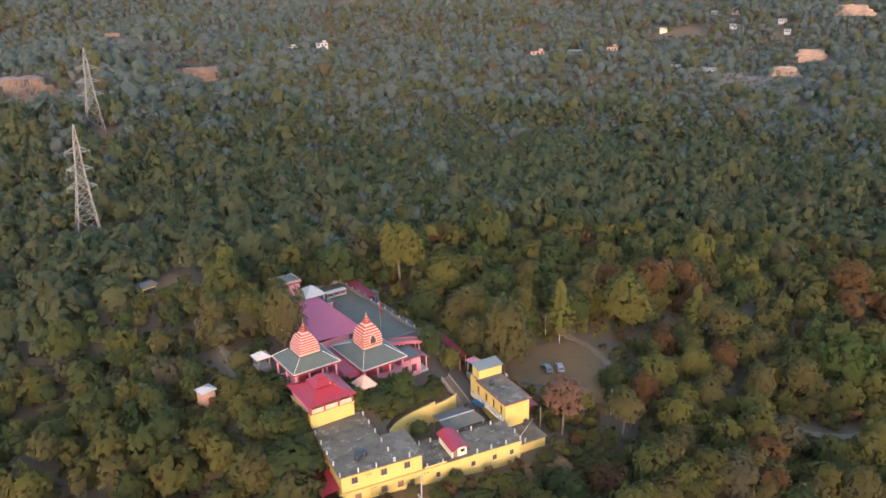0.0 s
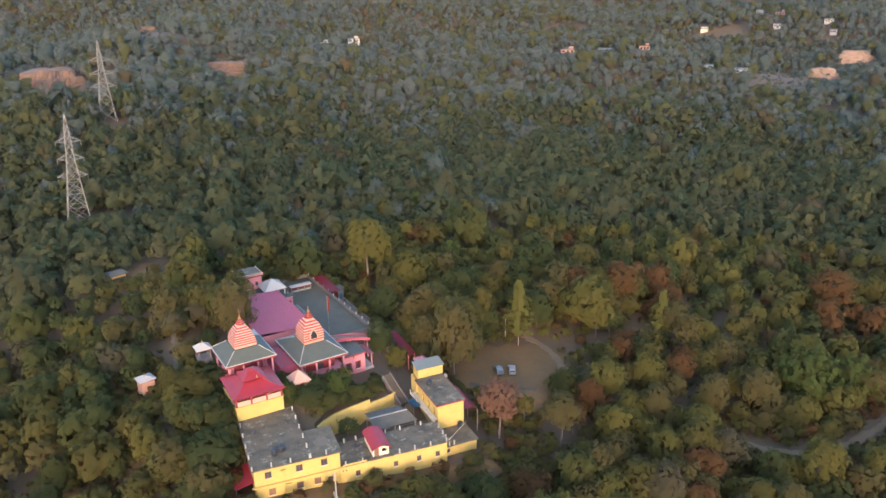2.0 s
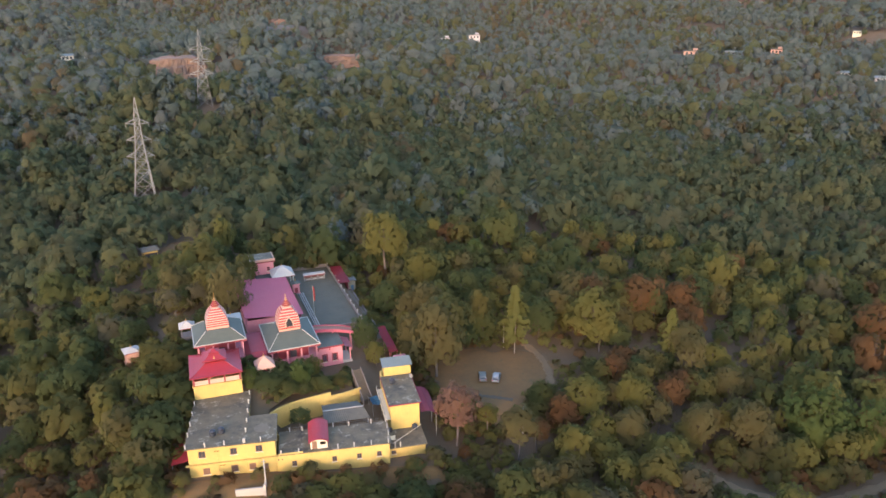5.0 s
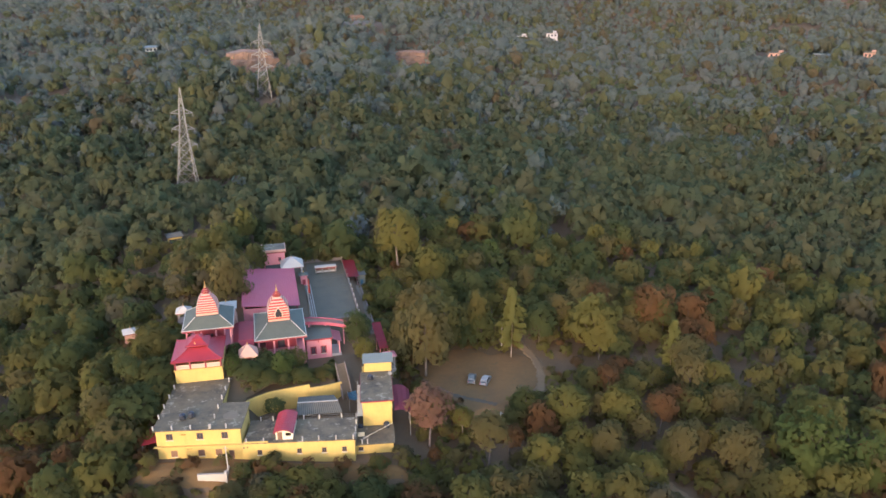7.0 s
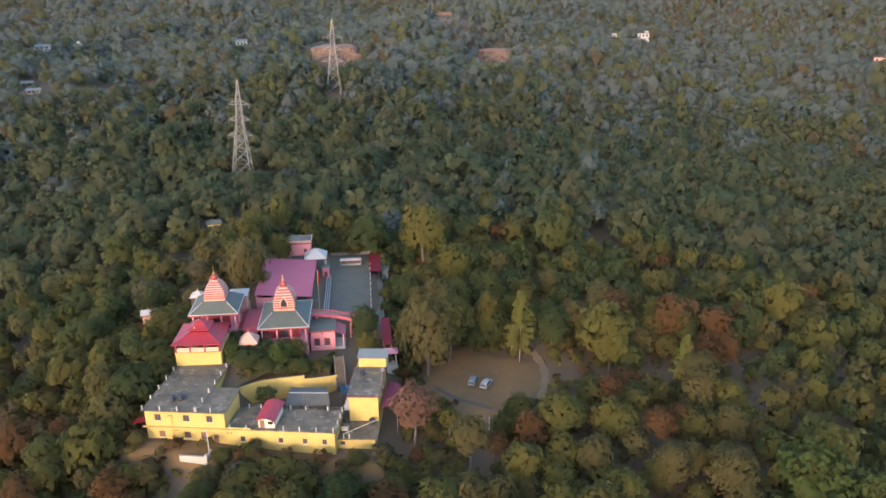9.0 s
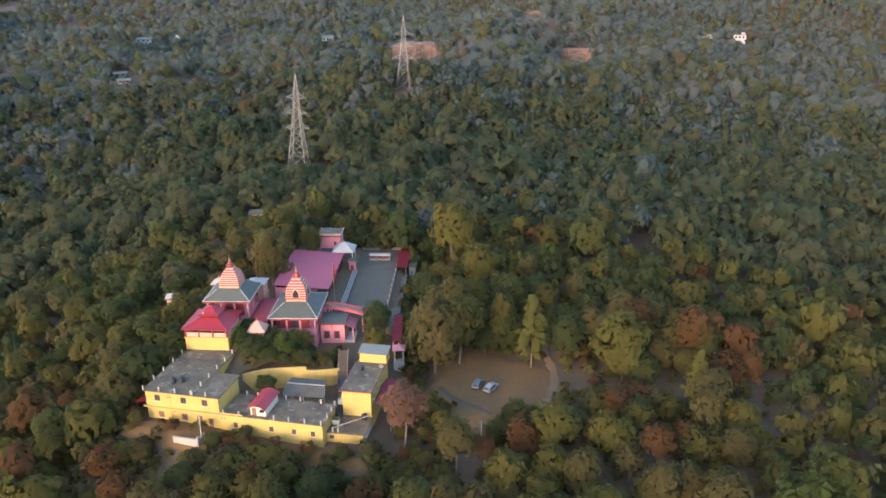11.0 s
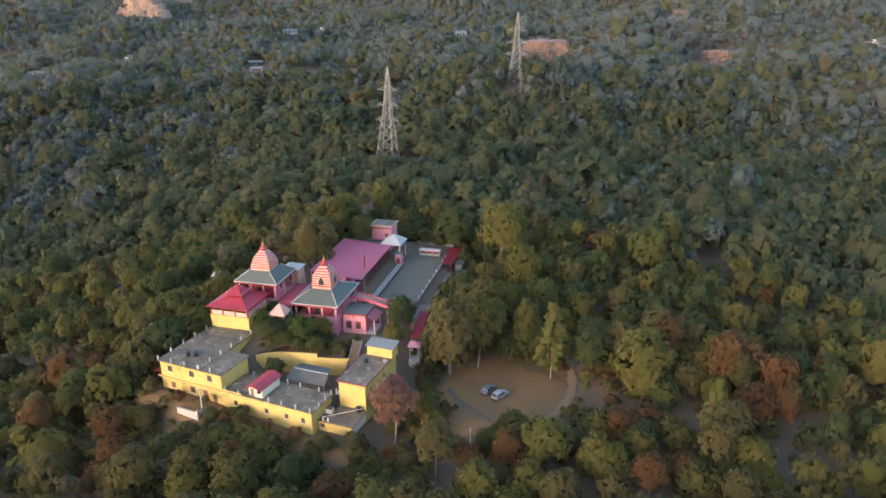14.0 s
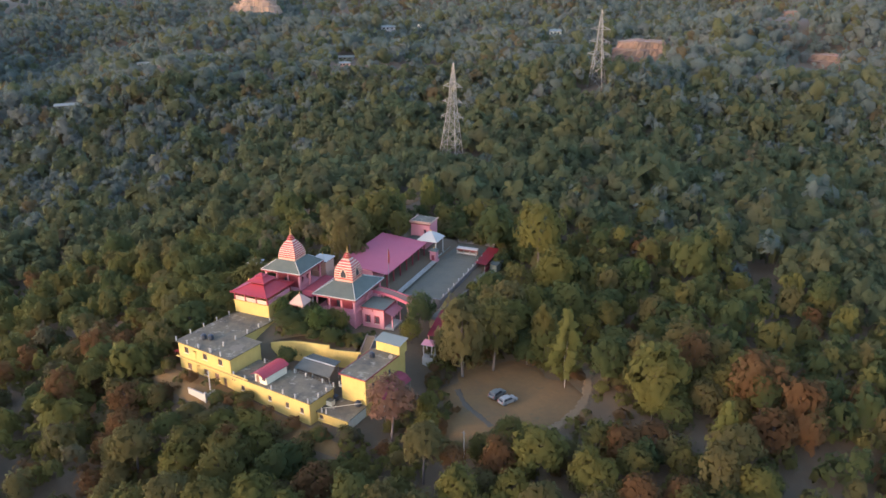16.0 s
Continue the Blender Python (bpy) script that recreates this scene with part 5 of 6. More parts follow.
# ---- power pylons ----
def pylon(x, y, top, foot_w, turn, label, lean=0.0, span=1.0):
    z = float(ground_z(x, y))
    p = thing("pylon", pose(x, y, z, 0, lean, turn), label, "pylon", "power pylons")
    h = top - z
    width = lambda q: foot_w * (max(0.0, 1 - q / 0.70) ** 1.15 * 0.74 + 0.24 * (1 - max(0.0, (q - 0.78) / 0.22)) + 0.02)
    levels = [0, 0.15, 0.28, 0.39, 0.48, 0.57, 0.66, 0.75, 0.81, 0.90, 1.0]
    corner = lambda q, i: Vector(((-1, 1, 1, -1)[i] * width(q) / 2, (-1, -1, 1, 1)[i] * width(q) / 2, q * h))
    for i in range(4):
        bm = bmesh.new()
        rings = [[bm.verts.new(corner(q, i) + Vector((0.11 * sx, 0.11 * sy, 0))) for sx, sy in ((-1, -1), (1, -1), (1, 1), (-1, 1))] for q in levels]
        for a, b in zip(rings, rings[1:]):
            for k in range(4):
                bm.faces.new((a[k], a[(k + 1) % 4], b[(k + 1) % 4], b[k]))
        part("leg", bm, STEEL, p)
    for i in range(4):
        j = (i + 1) % 4
        bm = bmesh.new()
        for a, b in zip(levels, levels[1:]):
            rod(bm, corner(a, i), corner(b, j), 0.09, sides=4)
            rod(bm, corner(a, j), corner(b, i), 0.09, sides=4)
            rod(bm, corner(b, i), corner(b, j), 0.08, sides=4)
        tagged(part("bracing", bm, STEEL, p), kind="stuff")
    for q, reach in ((0.43, 5.0), (0.59, 4.4), (0.75, 4.2)):
        for s in (-1, 1):
            bm = bmesh.new()
            reach_m = reach * span
            tip = Vector((s * reach_m, 0, q * h + 0.2))
            for yy in (-1, 1):
                for dz in (0, 0.045):
                    a = Vector((s * width(q + dz) / 2, yy * width(q + dz) / 2, (q + dz) * h))
                    rod(bm, a, tip, 0.13, 0.09, 4)
                m1 = Vector((s * width(q) / 2, yy * width(q) / 2, q * h)).lerp(tip, 0.5)
                m2 = Vector((s * width(q + 0.045) / 2, yy * width(q + 0.045) / 2, (q + 0.045) * h)).lerp(tip, 0.5)
                rod(bm, m1, m2, 0.05, sides=4)
            arm = part("crossarm", bm, STEEL, p)
            part("insulator", lathe(bmesh.new(), [(0.04, q * h - 1.3), (0.09, q * h - 1.2), (0.09, q * h - 0.2), (0.04, q * h)], 6, s * reach_m * 0.97, 0), STEEL, arm)
    return p


pylon(12.9, 292.0, 47.6, 7.6, 4, "tall lattice steel power pylon rising from the forest ridge", 1.9)
pylon(30.0, 420.0, 60.4, 8.0, 4, "lattice steel power pylon further along the ridge", 1.2, 1.25)


# ---- trees ----
def cards(rs, centres, normals, size, jitter=0.55, aspect=1.35, whole=1.1):
    """Small uneven four-cornered leaf clumps at the given places, facing about along the normals."""
    n = len(centres)
    nn = normals + rs.normal(0, jitter * 0.7, (n, 3))
    nn /= np.linalg.norm(nn, axis=1)[:, None] + 1e-9
    ref = rs.normal(0, 1, (n, 3))
    u = np.cross(nn, ref)
    u /= np.linalg.norm(u, axis=1)[:, None] + 1e-9
    v = np.cross(nn, u)
    s = size * rs.uniform(0.6, 1.3, (n, 1))
    out = np.empty((n, 4, 6))
    soft_n = 0.38 * normals / (np.linalg.norm(normals, axis=1)[:, None] + 1e-9) + rs.normal(0, 0.08, (n, 3)) + np.array([0, 0, 0.85])
    for k, (a, b) in enumerate(((-1, -1), (1, -1), (1, 1), (-1, 1))):
        ja, jb = rs.uniform(0.45, 1.15, (n, 1)), rs.uniform(0.45, 1.15, (n, 1))
        out[:, k, :3] = centres + u * s * a * ja * aspect * 0.5 + v * s * b * jb * 0.5 + nn * s * rs.uniform(-0.12, 0.12, (n, 1))
        p = out[:, k, :3]
        q = soft_n + whole * p / (np.linalg.norm(p, axis=1)[:, None] + 0.15)
        out[:, k, 3:] = q / np.linalg.norm(q, axis=1)[:, None]
    return out


def sphere_dirs(rs, n, low=-0.35):
    z = rs.uniform(low, 1, n)
    a = rs.uniform(0, math.tau, n)
    r = np.sqrt(1 - z * z)
    return np.stack([r * np.cos(a), r * np.sin(a), z], 1)


def crown_round(seed, clumps, per, size, tall=0.9, low=-0.3, ragged=0.3, lobe=1.0):
    """A broad crown of radius 1 about the origin, in lobes; leaf clumps lie on the lobes' outsides."""
    rs = np.random.RandomState(seed)
    d = sphere_dirs(rs, clumps, low)
    cc = d * rs.uniform(0.50, 0.70 + ragged * 0.28, (clumps, 1)) * np.array([1, 1, tall])
    body = sphere_dirs(rs, max(6, clumps * per // 3), low)                  # the closed body under the lobes
    quads = [cards(rs, body * rs.uniform(0.62, 0.84, (len(body), 1)) * np.array([1, 1, tall]), body, size * 1.25)]
    for c, dd in zip(cc, d):
        r = rs.uniform(0.20, 0.38) * lobe
        e = sphere_dirs(rs, per * 2, -1)
        e = e[(e @ dd) > -0.25][:per]
        pts = c + e * r * rs.uniform(0.45, 1.25, (len(e), 1)) * np.array([1, 1, 0.8])
        quads.append(cards(rs, pts, e * 0.8 + dd * 0.4 + np.array([0, 0, 0.25]), size))
    return np.concatenate(quads)


def crown_mass(seed, around, up, fuzz, size, tall=0.95):
    """A closed, lumpy crown of radius 1 for woods further off, with leaf clumps standing out of it."""
    rs = np.random.RandomState(seed)
    lobes = sphere_dirs(rs, 9, -0.1)
    swell = rs.uniform(0.20, 0.58, 9)

    def place(a, e):
        d = np.stack([np.cos(e) * np.cos(a), np.cos(e) * np.sin(a), np.sin(e)], -1)
        r = 0.56 + (np.maximum(0, d @ lobes.T) ** 7 * swell).sum(-1)
        return d * r[..., None] * np.array([1, 1, tall])

    a, e = np.meshgrid(np.linspace(0, math.tau, around + 1), 1.57 - 2.3 * np.linspace(1, 0, up + 1) ** 1.25)
    p = place(a, e)
    n = np.cross(place(a + 0.05, e) - place(a - 0.05, e), place(a, e + 0.05) - place(a, e - 0.05))
    n = n / (np.linalg.norm(n, axis=2)[..., None] + 1e-6) * 0.5 + p + np.array([0, 0, 0.75])
    n /= np.linalg.norm(n, axis=2)[..., None]
    both = np.concatenate([p, n], -1)
    skin = np.stack([both[:-1, :-1], both[:-1, 1:], both[1:, 1:], both[1:, :-1]], 2).reshape(-1, 4, 6)
    d = sphere_dirs(rs, fuzz, -0.2)
    out = place(np.arctan2(d[:, 1], d[:, 0]), np.arcsin(d[:, 2])) * rs.uniform(0.9, 1.4, (fuzz, 1))
    return np.concatenate([skin, cards(rs, out, d, size)])


def crown_tiers(seed, tiers, per, size):
    """A tall narrow crown of spiky, upturned boughs in open tiers (silver oak): radius 1, height 3.4 about its middle."""
    rs = np.random.RandomState(seed)
    quads = []
    for i in range(tiers):
        q = i / (tiers - 1)
        reach = (0.55 + 0.5 * math.sin(math.pi * min(1, 0.25 + 0.75 * q))) * (1.0 - 0.70 * q ** 1.7)
        n = 5 if q < 0.8 else 4
        for k in range(n):
            a = k * math.tau / n + i * 1.3 + rs.uniform(-0.35, 0.35)
            t = rs.uniform(0.15, 1, per) ** 0.75
            rr = reach * rs.uniform(0.6, 1.35)
            pts = np.stack([np.cos(a) * rr * t, np.sin(a) * rr * t, -1.7 + 3.3 * q + rs.uniform(-0.06, 0.06) - 0.12 * t + 0.26 * t * t], 1)
            pts += rs.normal(0, 0.045, pts.shape) * (1.3 - t)[:, None]
            nrm = np.stack([np.cos(a) * np.ones(per) * 0.8, np.sin(a) * np.ones(per) * 0.8, np.ones(per) * 0.8], 1)
            quads.append(cards(rs, pts, nrm, size, 0.45, 2.4, 0.3))
    return np.concatenate(quads)


def crown_bamboo(seed, plumes, per, size):
    """A clump of arching plumes."""
    rs = np.random.RandomState(seed)
    quads = []
    for k in range(plumes):
        a, r = rs.uniform(0, math.tau), math.sqrt(rs.uniform(0, 1)) * 0.75
        bx, by, hh = r * math.cos(a), r * math.sin(a), rs.uniform(0.5, 1.05) * (1.1 - 0.45 * r)
        t = rs.uniform(0, 1, per)
        w = 0.05 + 0.075 * np.sin(np.pi * t)
        off = rs.normal(0, 1, (per, 3)) * w[:, None]
        pts = np.stack([bx * (1 + 0.5 * t ** 2) + off[:, 0], by * (1 + 0.5 * t ** 2) + off[:, 1], -0.8 + t * 1.7 * hh + off[:, 2] * 0.5], 1)
        nrm = np.stack([off[:, 0] * 4 + bx, off[:, 1] * 4 + by, 0.7 * np.ones(per)], 1)
        quads.append(cards(rs, pts, nrm, size, 0.4, 1.8))
    return np.concatenate(quads)


def mesh_of(name, quads, materials, index=None):
    """One mesh from an array of quads (n, 4, place and normal); index picks each quad's material."""
    n = len(quads)
    me = bpy.data.meshes.new(name)
    me.vertices.add(n * 4)
    me.vertices.foreach_set("co", np.ascontiguousarray(quads[:, :, :3], dtype=np.float32).ravel())
    me.loops.add(n * 4)
    me.loops.foreach_set("vertex_index", np.arange(n * 4, dtype=np.int32))
    me.polygons.add(n)
    me.polygons.foreach_set("loop_start", np.arange(0, n * 4, 4, dtype=np.int32))
    me.polygons.foreach_set("loop_total", np.full(n, 4, dtype=np.int32))
    for m in materials:
        me.materials.append(m)
    if index is not None:
        me.polygons.foreach_set("material_index", np.ascontiguousarray(index, dtype=np.int32))
    me.update(calc_edges=True)
    me.normals_split_custom_set_from_vertices(quads[:, :, 3:].reshape(-1, 3).tolist())
    return me


def limbs(seed, h, r, spread):
    """A tapered trunk with a few limbs that reach into the crown."""
    rs = random.Random(seed)
    bm = bmesh.new()
    bend = Vector((rs.uniform(-0.4, 0.4), rs.uniform(-0.4, 0.4), 0))
    mid = Vector((0, 0, h * 0.5)) + bend
    rod(bm, (0, 0, -1.0), mid, r, r * 0.72, 7)
    rod(bm, mid, Vector((0, 0, h)) + bend * 0.5, r * 0.72, r * 0.3, 7)
    for k in range(5):
        a = k * math.tau / 5 + rs.uniform(-0.4, 0.4)
        q = rs.uniform(0.5, 0.85)
        base = mid.lerp(Vector((0, 0, h)), (q - 0.5) * 2)
        rod(bm, base, base + Vector((math.cos(a) * spread * 0.7, math.sin(a) * spread * 0.7, h * 0.28)), r * 0.4, r * 0.12, 5)
    return bm


def ground_at(x, y):
    return float(ground_z(x, y))


PROTO = {}


def tree_proto(key, quads, material):
    if key not in PROTO:
        PROTO[key] = mesh_of("crown", quads, [material])
    return PROTO[key]


TRUNKS = {}
NAMES = ("dark green", "olive green", "yellow-olive", "rust-brown", "bright green", "dry grey-brown", "green", "dusty pink", "bare grey", "brown-olive", "dusty dark green", "dusty green", "pale yellow-green")


def tree(x, y, top, radius, leaf, form, seed, label, bark=BARK, depth=None, group="", category="tree", name="tree", turn=None):
    """A tree at x, y whose crown reaches the height top above sea level: a trunk with limbs, and a crown."""
    z = ground_at(x, y)
    h = top - z
    rs = random.Random(seed)
    if form == "round":
        key = ("round", seed % 6, leaf)
        make = lambda: crown_round(10 + seed % 6, 42, 22, 0.135, 1.0, -0.5, 0.7)
        half = min(depth or radius * 0.95, h * 0.54)
    elif form == "airy":
        key = ("airy", seed % 4, leaf)
        make = lambda: crown_round(40 + seed % 4, 48, 20, 0.125, 1.0, -0.7, 1.05)
        half = depth or min(radius * 1.2, h * 0.45)
    elif form == "tiers":
        key = ("tiers", seed % 3, leaf)
        make = lambda: crown_tiers(60 + seed % 3, 17, 26, 0.15)
        half = (depth or h * 0.42)
    else:
        key = ("bamboo", seed % 3, leaf)
        make = lambda: crown_bamboo(80 + seed % 3, 60, 44, 0.10)
        half = depth or h * 0.5
    if key not in PROTO:
        PROTO[key] = mesh_of("crown", make(), [LEAF[leaf]])
    t = thing(name, pose(x, y, z, 0, 0, rs.uniform(0, 360) if turn is None else turn), label, category, group)
    tk = ("trunk", seed % 5, bark.name)
    if tk not in TRUNKS:
        trunk = part("trunk", limbs(seed % 5, 1.0 * 8, 0.24, 2.2), bark, t)
        TRUNKS[tk] = trunk
    else:
        trunk = again(TRUNKS[tk], Matrix.Identity(4), t)
    th = max(1.0, (h - half * 0.7)) / 8
    wide = 0.42 if form == "tiers" else max(0.5, radius / 4)
    trunk.matrix_basis = Matrix.Diagonal((wide, wide, th, 1))
    crown = new("crown", PROTO[key])
    crown.parent = t
    vs = half / (1.75 if form == "tiers" else 1.05)
    crown.matrix_basis = Matrix.Translation((0, 0, h - half)) @ Matrix.Diagonal((radius, radius, vs, 1))
    return t


# trees that stand out
tree(91.6, 201.8, 27.0, 6.6, 2, "round", 1, "large yellow-olive tree with a tall rounded crown", depth=10)
tree(100.5, 191.0, 17.0, 5.6, 2, "round", 2, "yellow-olive tree below the taller one", depth=7)
tree(97.0, 170.0, 17.0, 5.4, 9, "airy", 1, "feathery brown-olive tree below the courtyard", depth=8)
tree(95.3, 149.8, 19.6, 6.4, 9, "airy", 3, "tall feathery brown-olive tree beside the clearing", depth=10)
tree(100.0, 155.5, 18.2, 5.4, 1, "airy", 2, "feathery olive tree beside the clearing", depth=8)
tree(91.0, 157.0, 14.5, 4.2, 9, "airy", 1, "feathery brown tree near the footpath", depth=7)
tree(109.5, 163.0, 16.4, 3.2, 1, "round", 4, "narrow upright olive tree behind the clearing", depth=8.0)
tree(117.3, 156.4, 17.4, 3.9, 12, "tiers", 0, "slender silver oak with light tiered boughs and a pale trunk", PALEBARK, 7.2)
tree(124.5, 169.5, 10.0, 4.2, 6, "round", 5, "green spreading tree behind the silver oak")
tree(137.6, 154.0, 16.4, 7.0, 2, "round", 3, "broad domed yellow-olive tree by the dirt road", depth=8.6)
tree(155.0, 163.0, 15.2, 6.0, 3, "airy", 0, "large rust-brown tree in autumn leaf", depth=7.6)
tree(164.5, 159.5, 13.0, 4.4, 3, "round", 7, "rust-orange tree in autumn leaf", depth=6)
tree(208.4, 136.3, 12.0, 6.5, 3, "airy", 2, "wide rust-brown tree in autumn leaf", depth=6)
tree(153.6, 143.0, 12.8, 3.1, 12, "tiers", 1, "small silver oak with pale yellow tiered leaves", PALEBARK, 5.8)
tree(169.5, 107.5, 11.0, 6.6, 4, "bamboo", 0, "wide bright green bamboo thicket", group="", category="bamboo", name="bamboo")
tree(179.0, 102.5, 9.0, 5.0, 4, "bamboo", 1, "bright green bamboo thicket", category="bamboo", name="bamboo")
tree(93.6, 122.6, 12.4, 4.7, 7, "airy", 2, "dusty pink flowering tree beside the annex", depth=5.4)
tree(101.0, 124.5, 5.0, 2.6, 2, "round", 3, "yellow-green bush beside the pink tree")
tree(46.6, 174.0, 26.0, 5.6, 9, "airy", 0, "tall brown-olive tree behind the temples", depth=9)
tree(39.5, 199.8, 23.5, 6.0, 1, "round", 1, "tall olive tree on the ridge behind the hall", depth=8)
tree(33.0, 186.0, 21.0, 5.4, 9, "airy", 3, "tall brown-olive tree on the ridge", depth=8)
tree(41.5, 184.5, 22.0, 5.0, 1, "airy", 1, "tall olive tree behind the hall", depth=8)
tree(62.3, 140.2, 13.4, 3.0, 4, "airy", 0, "light green garden tree before the temple", depth=4.8)
tree(55.8, 137.6, 12.0, 3.9, 0, "round", 4, "dense dark green garden tree", depth=4.0)
tree(59.6, 136.8, 10.0, 2.9, 6, "round", 5, "green garden tree above the wall", depth=2.6)
tree(58.4, 141.4, 10.6, 2.0, 1, "round", 3, "olive garden tree before the temple", depth=2.6)
tree(66.8, 138.8, 9.0, 2.8, 6, "round", 1, "green garden tree by the pink house", depth=2.4)
for gu, gv, top, r, leaf in ((-4.2, -9.6, 11.6, 1.9, 6), (-0.6, -10.2, 11.0, 1.7, 1), (3.4, -10.4, 11.2, 2.0, 2), (-7.2, -10.6, 10.6, 1.8, 0)):
    tree(*temple_xy(gu, gv), top, r, leaf, "airy", leaf, f"{NAMES[leaf]} garden tree close before the temple", depth=2.8)
tree(70.4, 140.6, 7.4, 2.2, 1, "round", 2, "olive garden shrub by the steps", depth=2.0)
tree(73.0, 143.0, 7.0, 1.6, 0, "round", 0, "dark green garden shrub by the steps", depth=1.6)
tree(63.2, 137.4, 8.0, 2.0, 0, "round", 2, "dark green garden shrub above the wall", depth=2.0)
tree(51.9, 140.0, 13.2, 2.3, 4, "airy", 2, "light green young tree beside the red pavilion", depth=3.4)
tree(51.6, 145.4, 12.6, 2.3, 0, "round", 3, "dark green tree between the temples", depth=3.2)
tree(61.6, 129.6, 7.2, 2.3, 0, "round", 1, "small round dark green tree in the court", depth=2.2)
tree(79.0, 158.5, 13.5, 3.6, 0, "round", 5, "dark green tree beside the entrance canopy", depth=5)
tree(80.8, 151.0, 10.2, 2.7, 2, "round", 4, "yellow-green tree beside the pink house", depth=4)
tree(33.4, 128.0, 13.2, 6.2, 0, "round", 0, "dense dark green tree beside the hostel", depth=7.2)
tree(27.5, 132.0, 10.6, 6.0, 1, "round", 5, "large olive tree on the slope beside the hostel", depth=6.4)
tree(30.5, 120.8, 9.0, 5.4, 6, "round", 2, "dense green tree below the hostel's corner", depth=6)
tree(35.2, 137.0, 14.2, 5.0, 6, "round", 3, "dense green tree beside the red pavilion", depth=6)
tree(33.8, 149.5, 14.8, 4.8, 1, "round", 2, "olive tree beside the domed temple", depth=5.5)
tree(129.0, 255.0, 15.0, 3.2, 4, "airy", 3, "pale green slender tree in the valley", depth=7)
tree(110.5, 240.0, 18.6, 3.6, 1, "round", 2, "tall olive tree in the valley", depth=8)

tree(115.8, 131.2, 4.6, 3.3, 6, "round", 2, "round green bush at the clearing's edge", depth=3.2)
tree(124.0, 126.0, 8.2, 5.2, 2, "round", 5, "broad yellow-olive tree below the clearing", depth=5)
tree(110.2, 118.4, 4.2, 2.8, 3, "airy", 1, "rust-brown shrub below the clearing", depth=2.8)
tree(97.0, 131.6, 5.0, 2.6, 2, "round", 0, "yellow-green bush beside the clearing", depth=3)
tree(136.5, 137.0, 6.0, 4.0, 3, "airy", 3, "low rust-brown tree east of the clearing", depth=3.6)
tree(63.5, 106.6, 3.8, 4.6, 2, "round", 4, "yellow-olive tree below the hostel wall", depth=5)
tree(69.0, 109.6, 3.6, 4.4, 2, "round", 1, "yellow-olive tree close below the hostel wall", depth=5)
tree(80.8, 105.2, 2.6, 4.2, 0, "round", 3, "dark green tree below the annex", depth=4)
tree(37.5, 104.5, 4.0, 4.0, 3, "airy", 0, "rust-brown tree below the hostel", depth=4)

tree(51.0, 193.0, 20.5, 3.4, 1, "airy", 1, "olive tree against the pink corner house", depth=5)
tree(134.0, 124.5, 8.0, 3.0, 2, "round", 2, "upright yellow-olive tree below the clearing", depth=4.4)
tree(140.5, 131.5, 6.5, 3.4, 1, "round", 4, "olive tree on the open slope east of the clearing", depth=3.6)
tree(29.6, 155.8, 14.0, 2.7, 1, "round", 1, "olive tree beside the lone shrine", depth=4.0)

# ---- the woods ----
EDGE = [(38, 119), (39, 116.4), (80, 114.6), (88, 117.2), (91.6, 123), (91.6, 140), (86, 150), (84, 168), (87, 206), (48, 208), (45, 172), (36, 168), (35, 150), (38, 138)]


def inside(poly, x, y):
    r = np.zeros(x.shape, bool)
    for (x0, y0), (x1, y1) in zip(poly, poly[1:] + poly[:1]):
        c = (y0 > y) != (y1 > y)
        r ^= c & (x < (x1 - x0) * (y - y0) / (y1 - y0 + 1e-12) + x0)
    return r


def near_line(line, x, y, d):
    best = np.full(x.shape, 1e9)
    for px, py in line[::2]:
        best = np.minimum(best, (x - px) ** 2 + (y - py) ** 2)
    return best < d * d


# places far out that lie open: x, y, height, radius
PYLON_FEET = [(13.8, 292, 9, 7), (30.5, 420, 20, 7)]
BANKS = [(1, 604, 14.0, 24), (125, 645, 9.0, 19), (-530, 760, 22.0, 30), (570, 500, 5.0, 22), (80, 760, 22.0, 16), (682, 519, 0, 20), (562, 449, 0, 16), (847, 596, 0, 24)]
VILLAGE = [(765, 731, 0, 9), (755, 690, 0, 9), (742, 611, 0, 9), (726, 590, 0, 9), (657, 701, 0, 9), (700, 640, 0, 8), (-326, 772, 0, 9), (-316, 440, 11, 11), (-310, 464, 12, 11)]
BARE = [(x, y, r * 0.5) for x, y, z, r in HOUSES + BANKS + VILLAGE + PYLON_FEET]


# thin places in the wood beside the clearing, where the bare brown floor shows: x, y, radius
GLADES = [(131, 151, 7.5), (145, 148, 7), (141, 121, 8), (130, 166, 7), (150, 160, 6), (164, 141, 7), (127, 137, 6), (133, 130, 5), (52, 107, 6)]


